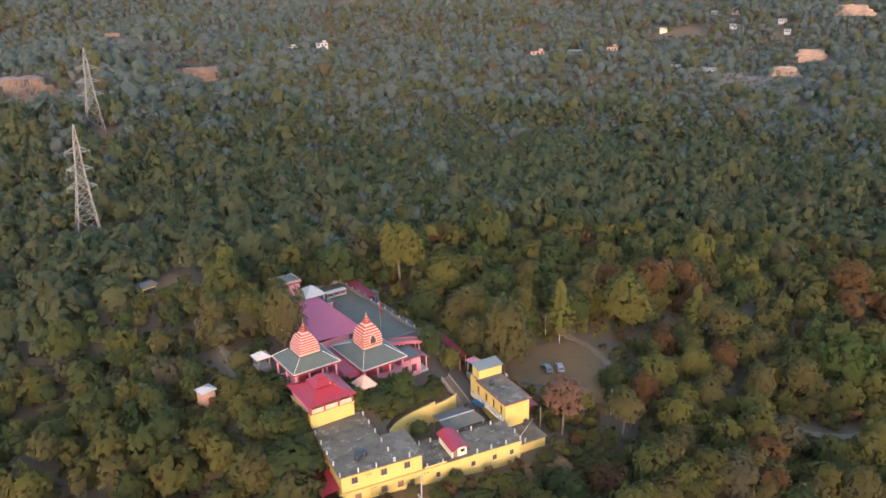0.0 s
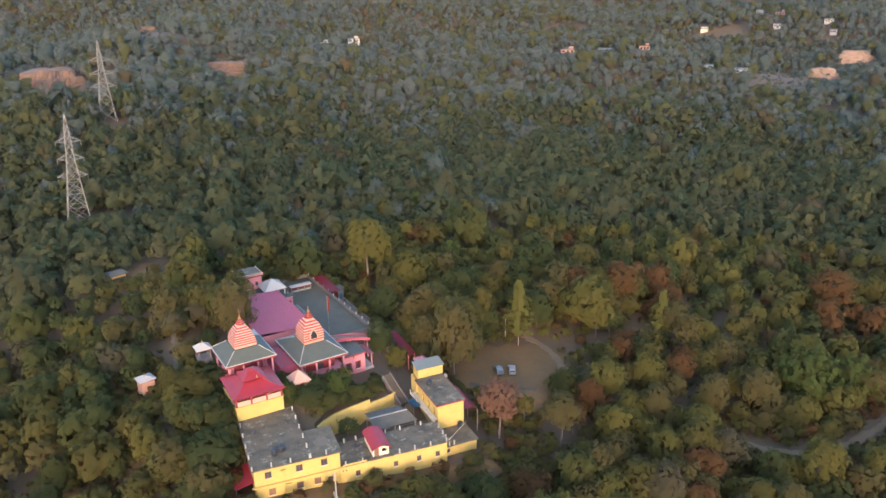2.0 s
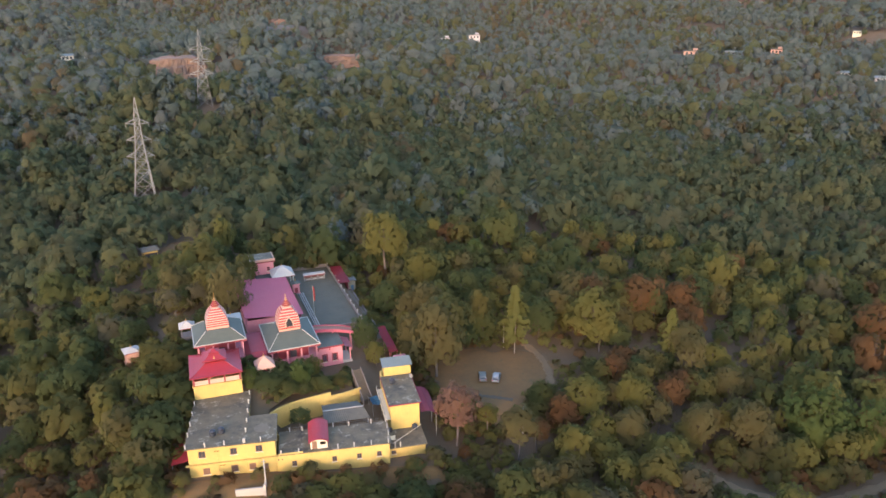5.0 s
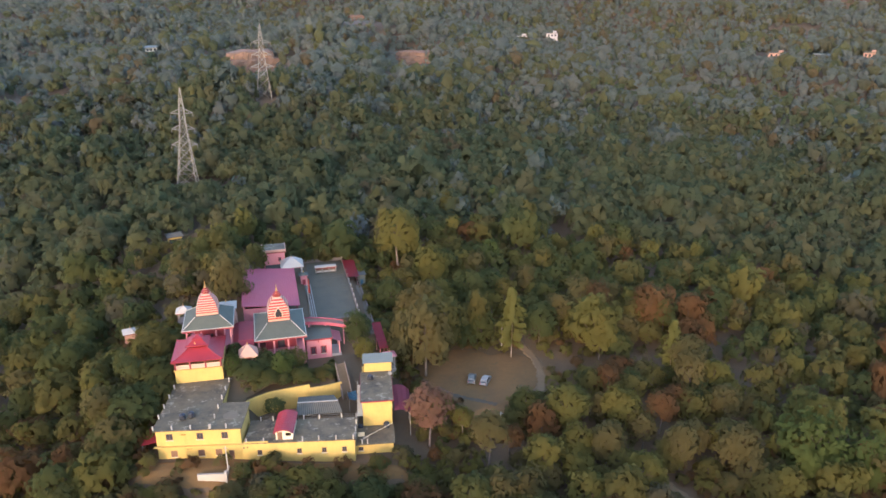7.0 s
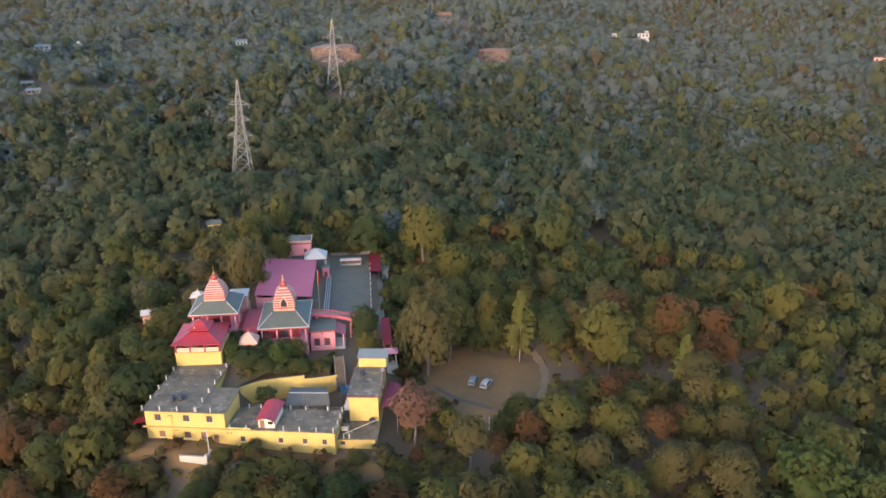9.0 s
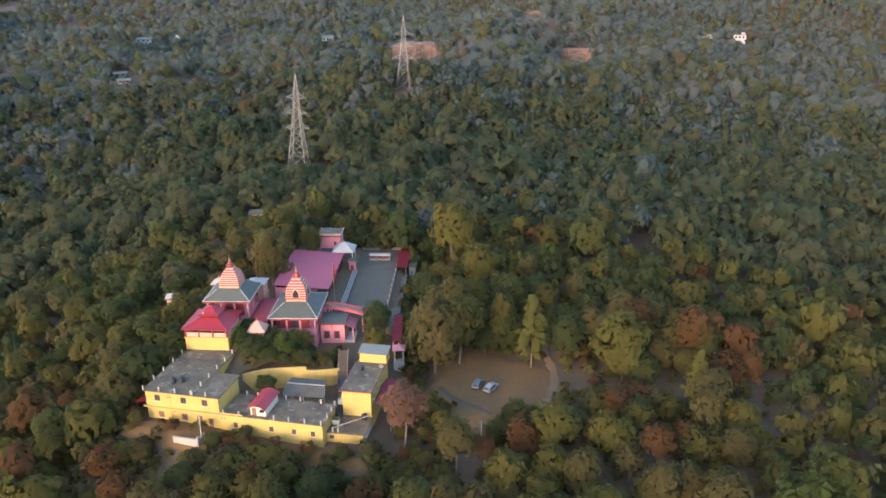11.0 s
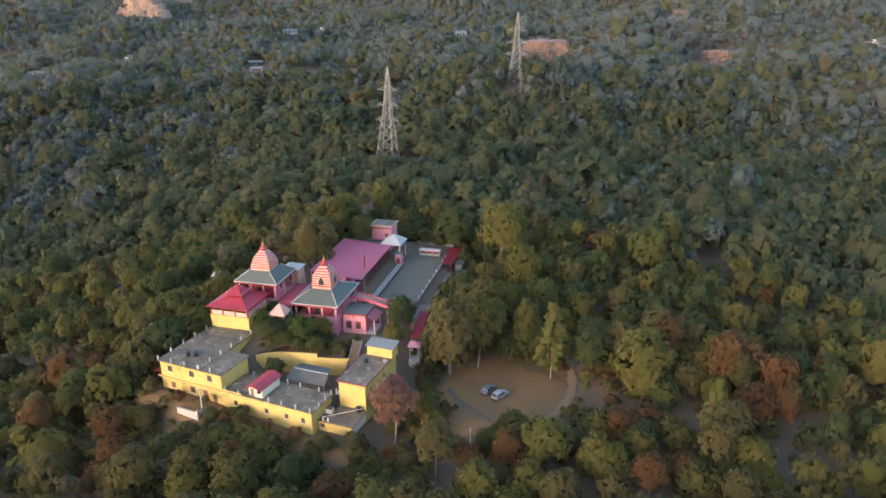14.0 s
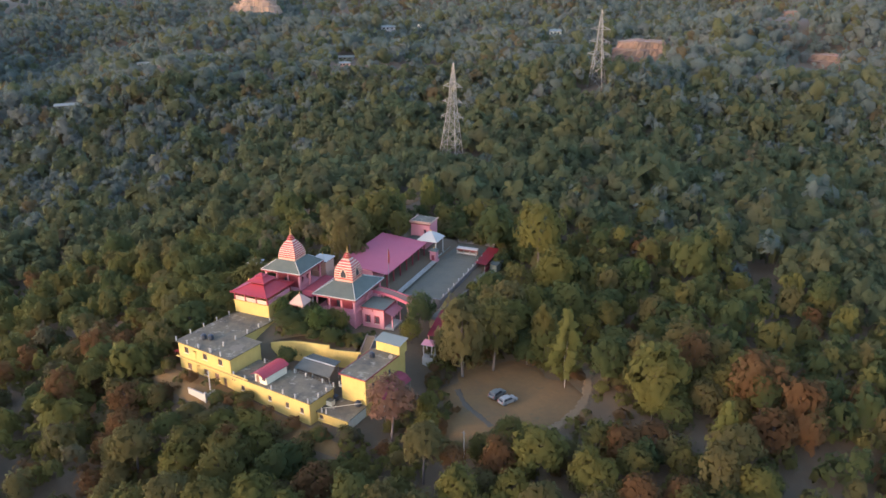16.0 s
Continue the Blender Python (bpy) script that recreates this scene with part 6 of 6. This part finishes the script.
def scatter(seed, spacing, r0, r1, spread=64):
    """Places on a jittered grid, in the fan of country that the camera looks over."""
    rs = np.random.RandomState(seed)
    a = np.arange(-1900, 2100, spacing)
    b = np.arange(40, 2100, spacing)
    x, y = [q.ravel() for q in np.meshgrid(a, b)]
    x = x + rs.uniform(-0.48, 0.48, x.shape) * spacing
    y = y + rs.uniform(-0.48, 0.48, y.shape) * spacing
    d = np.hypot(x - 90, y)
    ang = np.degrees(np.arctan2(x - 90, y + 25))
    ok = (d >= r0) & (d < r1) & (np.abs(ang) < spread)
    ok &= ~inside(EDGE, x, y)
    ok &= np.hypot((x - 108.5) / 1.1, y - 147.5) > 13.4
    ok &= np.hypot((x - 107) / 1.15, y - 131) > 4.5
    ok &= np.hypot(x - 24.5, y - 160.5) > 2.8
    ok &= np.hypot((x - 127) / 1.2, y - 167) > 3.6                            # the fork of the tracks
    ok &= np.hypot(x - 128.5, y - 150) > 3.2
    ok &= (np.hypot(x - 29.5, y - 228) > 5.0) & ((np.abs(x - 31.0) > 1.7) | (np.abs(y - 167) > 7))
    ok &= np.hypot(x - 108.6, y - 121.5) > 4.2                                 # round the utility pole
    ok &= (np.abs(x - 51) > 3.2) | (np.abs(y - 113) > 1.6)
    open_road = ROAD_LINE[(ROAD_LINE[:, 1] < 110) | (ROAD_LINE[:, 1] > 138)]
    for line, w in ((open_road, 2.3), (ROAD_LINE, 1.2), (TRAIL_LINE, 1.7), (VALLEY_LINE, 1.6)):
        ok &= ~near_line(line, x, y, w)
    open_field = np.array([noise.noise((px / 70, py / 45, 9.3)) for px, py in zip(x, y)])
    ok &= (open_field < 0.46) | (d < 420)
    for gx1, gy1, gr1 in GLADES:
        ok &= (np.hypot(x - gx1, y - gy1) > gr1) | (rs.uniform(0, 1, x.shape) < 0.38)
    for bx, by, br in BARE:
        ok &= np.hypot(x - bx, y - by) > br
    return rs, x[ok], y[ok]


def species(rs, x, y):
    """Which leaf each tree bears: dark green in the hollow, rust on the eastern slope, painted haze grey far away."""
    n = len(x)
    far = np.maximum(smooth(300, 690, np.hypot(x - 90, y)), 0.6 * smooth(0, 220, -x - 10) * smooth(230, 330, np.hypot(x - 90, y)))    # how much haze is painted in, far out and down the western slope
    east = smooth(125, 165, x) * (1 - smooth(190, 260, y))
    hollow = np.exp(-(((x - 130) / 90) ** 2 + ((y - 270) / 70) ** 2))
    west = 1 - smooth(20, 60, x)
    patchy = np.array([noise.noise((px / 30, py / 30, 3.1)) for px, py in zip(x, y)])
    warm, cool = np.maximum(0, patchy), np.maximum(0, -patchy)
    wide = np.array([noise.noise((px / 120, py / 85, 5.7)) for px, py in zip(x, y)])
    dry, damp = np.maximum(0, wide), np.maximum(0, -wide)
    near = 1 - 0.88 * far
    # front trees get yellower, browner leaves, partly for golden light on them
    front = 1 - smooth(125, 185, np.hypot(x - 90, y))
    # haze: the pale grey-green leaves take over as far rises
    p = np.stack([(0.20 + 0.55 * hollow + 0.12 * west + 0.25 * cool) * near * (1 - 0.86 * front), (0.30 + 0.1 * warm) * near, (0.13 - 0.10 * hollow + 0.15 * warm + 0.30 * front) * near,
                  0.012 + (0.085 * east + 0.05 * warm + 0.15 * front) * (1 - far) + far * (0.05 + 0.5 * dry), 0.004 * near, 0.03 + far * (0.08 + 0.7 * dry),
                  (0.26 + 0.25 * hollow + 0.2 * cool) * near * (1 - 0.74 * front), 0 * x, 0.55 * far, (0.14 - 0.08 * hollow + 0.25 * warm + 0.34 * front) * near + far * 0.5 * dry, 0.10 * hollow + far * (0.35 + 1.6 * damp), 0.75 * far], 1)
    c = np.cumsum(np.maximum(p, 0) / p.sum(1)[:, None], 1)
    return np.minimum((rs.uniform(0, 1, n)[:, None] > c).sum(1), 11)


def room_for(x, y):
    """How high a tree may grow: low in front of the hostel's walls, round the clearing and where it would hide far
    places from the camera, free elsewhere.
    """
    h = np.full(x.shape, 30.0)
    front = (x > 34) & (x < 98) & (y < 120)
    h = np.where(front, np.minimum(h, 3.2 + 0.45 * np.maximum(0, 114 - y)), h)
    h = np.where((np.abs(x - 24.5) < 7) & (y < 160) & (y > 135), np.minimum(h, 3.4 + 0.45 * np.maximum(0, 155 - y)), h)   # before the lone shrine
    h = np.where((x > 87) & (x < 102) & (y > 106) & (y < 133), np.minimum(h, 3.6), h)   # low scrub between the corner house and the clearing
    lot = np.hypot((x - 108.5) / 1.1, y - 146)
    south = (y < 150) & (lot < 24)
    h = np.where(south, np.minimum(h, 2.5 + 0.6 * np.maximum(0, lot - 13.5)), h)
    rd = np.full(x.shape, 1e9)
    for px, py in ROAD_LINE[::2]:
        rd = np.minimum(rd, np.where(y < py + 2, np.hypot(x - px, y - py), 1e9))
    for px, py in TRAIL_LINE[::3]:
        d = np.where(y < py + 1, np.hypot(x - px, y - py), 1e9)
        h = np.where(d < 5, np.minimum(h, 2.6 + 1.1 * np.maximum(0, d - 1.5)), h)
    h = np.where((rd < 12) & (y < 108) & (x > 136), np.minimum(h, 2.0 + 0.6 * np.maximum(0, rd - 2)), h)
    ground = ground_z(x, y)
    for hx, hy, hz, r in HOUSES + BANKS + VILLAGE + PYLON_FEET:               # trees stay under each place's sight line to the camera
        vx = 150 if hx < -100 else 25 if hx > 300 else 90 if hy > 240 else 45                     # about where the camera is while this place is in view
        d = math.hypot(vx - hx, -hy)
        ux, uy = (vx - hx) / d, -hy / d
        along, across = (x - hx) * ux + (y - hy) * uy, np.abs((x - hx) * -uy + (y - hy) * ux)
        run = 150.0 if hy > 400 else 30.0
        # rise of the sight line towards the camera's height
        slope = (92.0 - float(ground_z(hx, hy))) / d
        sight_limit = float(ground_z(hx, hy)) + 1.0 + slope * along - ground
        h = np.where((along > -4) & (along < run) & (across < r * (1.6 if hy < 400 else 1.0) * (0.95 + 0.25 * np.sin(along / 9 + hx) + 0.18 * np.sin(along / 4 + hy))), np.minimum(h, np.where((along < 20) & (hy > 400), 0.5, np.maximum(2.6, sight_limit))), h)
    return h


def woods(name, label, seed, spacing, r0, r1, protos, radius, height, squash=0.95, rows=None, palette=LEAF_WOOD, warm=None, emergent=1.45):
    """A wood joined into one object: crowns of several shapes stamped on the ground."""
    rs, x, y = scatter(seed, spacing, r0, r1) if rows is None else rows
    z = ground_z(x, y)
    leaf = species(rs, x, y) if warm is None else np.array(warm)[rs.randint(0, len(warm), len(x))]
    lim = room_for(x, y)
    quads, index = [], []
    which = rs.randint(0, len(protos), len(x))
    roll = np.array([noise.noise((px / 19, py / 19, 7.7)) for px, py in zip(x, y)])
    chance = rs.uniform(0, 1, len(x))
    big = (chance > 0.83) & (lim > 20)                                        # taller trees stand out of the canopy
    rad = rs.uniform(*radius, len(x)) * (1 + 0.25 * roll) * np.where(big, emergent, 0.95)
    hgt = np.minimum(rs.uniform(*height, len(x)) * (1 + 0.35 * roll) * np.where(big, 1.32, 1.0), lim)
    rad = np.minimum(rad, np.maximum(0.8, hgt * 0.62))
    turn = rs.uniform(0, math.tau, len(x))
    half = np.minimum(rad * squash * rs.uniform(0.85, 1.35, len(x)) * np.where(big, 1.2, 1.0), hgt * 0.55)
    # some tall crowns get lighter leaves, painted for the light they catch
    if warm is None:
        leaf = np.where(big & (chance > 0.955) & (leaf != 3), np.where(leaf % 2 == 0, 1, 2), leaf)
    for k, proto in enumerate(protos):
        sel = np.where(which == k)[0]
        if not len(sel):
            continue
        c, s = np.cos(turn[sel])[:, None, None], np.sin(turn[sel])[:, None, None]
        px, py, pz, nx, ny, nz = (proto[None, :, :, k] for k in range(6))
        r, hf = rad[sel][:, None, None], half[sel][:, None, None]
        out = np.stack([x[sel][:, None, None] + (c * px - s * py) * r, y[sel][:, None, None] + (s * px + c * py) * r,
                        (z + hgt)[sel][:, None, None] - hf + pz * hf, c * nx - s * ny, s * nx + c * ny, np.broadcast_to(nz, (len(sel), *nz.shape[1:]))], -1)
        quads.append(out.reshape(-1, 4, 6).astype(np.float32))
        index.append(np.repeat(leaf[sel], len(proto)))
    quads, index = np.concatenate(quads), np.concatenate(index)
    return tagged(new(name, mesh_of(name, quads, palette, index)), label, "woodland", kind="stuff"), len(x)


# ---- houses and bare banks far out ----
def far_house(x, y, z, w, d, h, turn, wall, roof, label, pitched=False):
    """A plain house seen from far off: walls with openings, roof, a lower wing."""
    h, w, d = h * 0.66, w * 0.8, d * 0.85
    t = thing("house", pose(x, y, z, 0, 0, turn), label, "house", "far houses")
    holes = [(-w / 2 + w * q - 0.7, -w / 2 + w * q + 0.7, h * 0.3, h * 0.75) for q in (0.2, 0.5, 0.8)]
    part("front_wall", wall_x(bmesh.new(), -w / 2, w / 2, -d / 2, -d / 2 + 0.3, -4, h, holes), wall, t)
    bm = boxed(-w / 2, -w / 2 + 0.3, -d / 2 + 0.3, d / 2, -4, h)
    box(bm, w / 2 - 0.3, w / 2, -d / 2 + 0.3, d / 2, -4, h)
    box(bm, -w / 2 + 0.3, w / 2 - 0.3, d / 2 - 0.3, d / 2, -4, h)
    part("wall", bm, wall, t)
    for q in holes:
        part("window", boxed(q[0], q[1], -d / 2 + 0.12, -d / 2 + 0.18, q[2], q[3]), DARK, t)
    if pitched:
        part("roof", frustum(bmesh.new(), (-w / 2 - 0.6, w / 2 + 0.6, -d / 2 - 0.6, d / 2 + 0.6), (-w / 2, w / 2, -0.1, 0.1), h, h + d * 0.16, 0.12), roof, t)
    else:
        part("roof", soften(boxed(-w / 2 - 0.5, w / 2 + 0.5, -d / 2 - 0.5, d / 2 + 0.5, h, h + 0.25)), roof, t)
        part("roof_room", boxed(w * 0.1, w * 0.42, -d * 0.1, d * 0.4, h + 0.25, h + 1.7), wall, t)
    return t


far_rows = [(264, 742, 17.0, 13, 9, 6.0, -10, FARWALL, CONCRETE, "white two-storey house among far trees", False),
            (236, 753, 16.0, 16, 6, 3.2, -14, FARWALL, CONCRETE, "long low cream house beside a white one", False),
            (411, 594, 12.5, 15, 8, 5.4, -28, PEACH, CONCRETE, "far peach-coloured house on the slope", False),
            (440, 578, 13.5, 16, 7, 3.4, -34, SHEET, SHEET, "far long shed with a pale sheet roof", True),
            (470, 564, 14.5, 11, 8, 5.6, -36, PEACH, CONCRETE, "far peach house with a roof room", False),
            (497, 513, 3.0, 10, 7, 3.4, -40, CREAM, SHEET, "small far house under grey sheets", True),
            (497, 474, 4.0, 15, 8, 4.2, -42, FARWALL, SHEET, "far white house with a pale roof", True),
            (-175, 475, 17.5, 14, 7, 3.4, 26, SHEET, SHEET, "far low house under pale grey sheets", True),
            (-150, 440, 19.0, 9, 6, 3.0, 30, PEACH, SHEET, "small far house with a pale roof", True),
            (-329, 428, 9.5, 12, 7, 3.6, 44, FARWALL, SHEET, "far white shed above the valley", True),
            (-299, 483, 13.0, 16, 7, 3.6, 40, FARWALL, CONCRETE, "far cream house at the lane's end", False),
            (-249, 303, 5.0, 18, 7, 3.4, 48, SHEET, SHEET, "long shed with a whitish sheet roof in the valley", True),
            (-248, 641, 22.0, 16, 8, 4.0, 24, FARWALL, SHEET, "far white house on the ridge", True),
            (-78, 628, 25.0, 11, 8, 5.4, 14, CREAM, SHEET, "far cream two-storey house on the ridge", True)]
far_rows += [(-198, 468, 17.0, 15, 6, 3.0, 28, SHEET, SHEET, "far long roof of blue-grey sheets", True),
             (-268, 630, 21.0, 10, 7, 4.2, 22, FARWALL, SHEET, "far whitewashed house on the ridge", True),
             (-226, 655, 22.0, 11, 7, 4.0, 26, CREAM, CONCRETE, "far cream house on the ridge", False),
             (-64, 634, 25.5, 9, 6, 3.6, 10, FARWALL, SHEET, "far small white house on the ridge", True)]
for row in far_rows:
    far_house(*row)
for (x, y, z, r), w, turn, wall, roof in zip(VILLAGE, (9, 12, 11, 8, 10, 9, 13), (-46, -44, -50, -52, -42, -44, 28), (FARWALL, PEACH, FARWALL, FARWALL, CREAM, FARWALL, FARWALL), (SHEET, CONCRETE, SHEET, SHEET, SHEET, SHEET, SHEET)):
    far_house(x, y, ground_at(x, y) + 0.5, w, 7, 4.6, turn, wall, roof, "small distant village house among trees", roof is SHEET)
far_house(22.0, 224.0, 9.0, 5.0, 4.6, 5.0, 20, YELLOW, GREYSHEET, "small yellow hut with a pale roof on the ridge", True)


def bank(x, y, top, rx, ry, seed, label, soil=SOIL):
    """A cut earth bank in terraces, standing out of the wooded slope."""
    z = ground_at(x, y)
    h = top - z
    t = thing("earth_bank", pose(x, y, z, 0, 0, math.degrees(math.atan2(x - 90, y)) * -1), label, "earth bank", kind="structure")
    bm = bmesh.new()
    n, rows = 40, []
    for k, (q, r) in enumerate(((0.0, 1.25), (0.40, 1.12), (0.44, 1.0), (0.68, 0.94), (0.73, 0.80), (0.96, 0.74), (1.0, 0.66), (1.03, 0.3), (1.0, 0.02))):
        row = []
        for i in range(n):
            a = i * math.tau / n
            wob = 1 + 0.16 * math.sin(2 * a + seed) + 0.12 * math.sin(5 * a + seed * 2 + 0.3 * k) + 0.06 * math.sin(11 * a + 1.7 * k)
            row.append(bm.verts.new((rx * r * wob * math.cos(a), ry * r * wob * math.sin(a), -2 + (h + 2) * q + 0.5 * math.sin(3 * a + k + seed) * q)))
        rows.append(row)
    for a, b in zip(rows, rows[1:]):
        for i in range(n):
            bm.faces.new((a[i], a[(i + 1) % n], b[(i + 1) % n], b[i]))
    bm.faces.new(rows[-1])
    part("earth", bm, soil, t)
    return t


bank(0, 607, ground_at(0, 607) + 17.0, 19, 15, 1.0, "bare orange-brown terraced earth bank")
bank(126, 650, ground_at(126, 650) + 10.5, 22, 9, 2.0, "bare brown earth bank between trees")
bank(-530, 775, ground_at(-530, 775) + 20, 24, 14, 3.0, "steep bare orange cliff of cut earth", CLIFF)
bank(570, 508, ground_at(570, 508) + 10.5, 16, 7, 4.0, "bare sandy earth bank near far houses")
bank(682, 525, ground_at(682, 525) + 9.5, 15, 6, 6.0, "bare orange cut bank below far houses", CLIFF)
bank(562, 454, ground_at(562, 454) + 8.5, 10, 5, 7.0, "small bare orange bank among far trees", CLIFF)
bank(847, 604, ground_at(847, 604) + 11, 18, 7, 8.0, "long bare orange bank on the far slope", CLIFF)
bank(80, 768, ground_at(80, 768) + 11, 11, 5, 5.0, "bare brown earth patch on the far slope")
ribbon("clearing_drain", [(97, 144.2), (101.5, 139.6), (106.4, 136.9), (110.1, 134.7)], 1.5, DRAIN, "dark drain line across the clearing", 0.2)
ribbon("road_far", [(-350, 420), (-316, 440), (-310, 464), (-303, 478)], 8.0, FLAGS, "pale dirt lane between far houses", 0.5)

# ---- planting ----
near_protos = [crown_round(100 + k, 24, 8, 0.23, 0.95, -0.4, 0.8) for k in range(8)]
mid_protos = [crown_round(200 + k, 11, 4, 0.42, 1.0, -0.35, 0.8, 1.15) for k in range(8)]
far_protos = [crown_mass(300 + k, 4, 2, 5, 0.5) for k in range(6)]
distant_protos = [crown_mass(350 + k, 4, 2, 3, 0.5) for k in range(5)]
bush_protos = [crown_round(400 + k, 7, 5, 0.46, 0.8, -0.05, 0.4) for k in range(4)]
rs0, wx, wy = scatter(11, 6.0, 80, 230)
chosen = np.where(np.hypot(wx - 100, wy - 128) < 66)[0][:240]
rest = np.setdiff1d(np.arange(len(wx)), chosen)
kinds = species(rs0, wx, wy)
room = room_for(wx, wy)
for i in chosen:
    r = random.Random(int(i))
    h = min(r.choice((r.uniform(5.0, 9.0), r.uniform(7.0, 12.0), r.uniform(10.0, 15.0))), float(room[i]))
    if h < 3:
        continue
    wide = min(r.uniform(1.9, 3.2) + 0.13 * h, h * 0.5)
    tree(float(wx[i]), float(wy[i]), ground_at(wx[i], wy[i]) + h, wide, int(kinds[i]), r.choice(("round", "round", "airy")), int(i) % 12,
         f"{NAMES[kinds[i]]} hill tree with a {'tall' if h > 11 else 'low' if h < 6 else 'lobed'} crown", depth=min(wide * r.uniform(0.95, 1.6), h * 0.5), group="trees round the temple hill")
woods("woodland_near", "mixed olive, green and rust hillside trees", 12, 5.2, 80, 230, near_protos, (2.1, 4.6), (5.5, 12.0), 1.3, rows=(rs0, wx[rest], wy[rest]), palette=LEAF, emergent=1.3)
woods("undergrowth", "low bushes and saplings between the trees", 13, 5.2, 80, 230, bush_protos, (1.3, 3.0), (1.4, 4.4), palette=LEAF, warm=(9, 9, 3, 1, 2, 6, 1))
rb, bx, by = scatter(17, 2.1, 80, 190)
thick = ((bx > 30) & (bx < 104) & (by < 119) & (by > 88) & ((by < 109.5) | (bx < 37) | (bx > 88) | (rb.uniform(0, 1, bx.shape) < 0.5))) | ((np.hypot((bx - 108.5) / 1.1, by - 147.5) < 26)) | ((bx > 122) & (bx < 168) & (by > 158) & (by < 195)) | ((bx > 2) & (bx < 36) & (by > 104) & (by < 172)) | ((bx > 130) & (bx < 215) & (by > 84) & (by < 112))
# yellow-heavy leaf mix, partly in place of sunlight on the scrub
woods("scrub", "dry olive and rust scrub below the hostel walls", 17, 2.3, 80, 190, bush_protos, (1.1, 2.5), (1.2, 4.0), rows=(rb, bx[thick], by[thick]), palette=LEAF, warm=(1, 2, 2, 2, 2, 3, 3, 9, 9))
gr = np.random.RandomState(23)
gx0, gy0 = gr.uniform(54.5, 74.5, 170), gr.uniform(133.5, 146.0, 170)
keep = (gy0 > 133.2 + 0.36 * (gx0 - 56)) & (gy0 < 144.5 + 0.13 * (gx0 - 55)) & (np.hypot(gx0 - 55.4, gy0 - 142.8) > 2.6)
woods("garden_shrubs", "low green shrubs in the temple garden", 23, 2, 80, 190, bush_protos, (0.9, 1.9), (1.0, 2.8), rows=(gr, gx0[keep], gy0[keep]), palette=LEAF, warm=(0, 0, 6, 6, 1, 9))
hr = np.random.RandomState(29)
hx = np.concatenate([hr.uniform(33.0, 39.0, 90), hr.uniform(84.5, 91.0, 130), hr.uniform(47, 88, 110)])
hy = np.concatenate([hr.uniform(127, 170, 90), hr.uniform(158, 207, 130), hr.uniform(207.5, 214, 110)])
hx[90:220] -= 0.13 * (hy[90:220] - 158)
clear = (np.hypot(hx - 37.6, hy - 161.2) > 3) & (np.hypot(hx - 84.6, hy - 157.5) > 4)
woods("hillside_shrubs", "olive and brown shrubs along the temple terrace", 29, 2, 80, 190, bush_protos, (1.2, 2.6), (1.6, 4.4), rows=(hr, hx[clear], hy[clear]), palette=LEAF, warm=(0, 1, 1, 6, 6, 9, 2))
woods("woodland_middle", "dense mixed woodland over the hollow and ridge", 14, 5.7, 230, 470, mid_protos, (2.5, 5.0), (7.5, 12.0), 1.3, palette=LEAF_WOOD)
# haze over these two woods lies in their leaf colours
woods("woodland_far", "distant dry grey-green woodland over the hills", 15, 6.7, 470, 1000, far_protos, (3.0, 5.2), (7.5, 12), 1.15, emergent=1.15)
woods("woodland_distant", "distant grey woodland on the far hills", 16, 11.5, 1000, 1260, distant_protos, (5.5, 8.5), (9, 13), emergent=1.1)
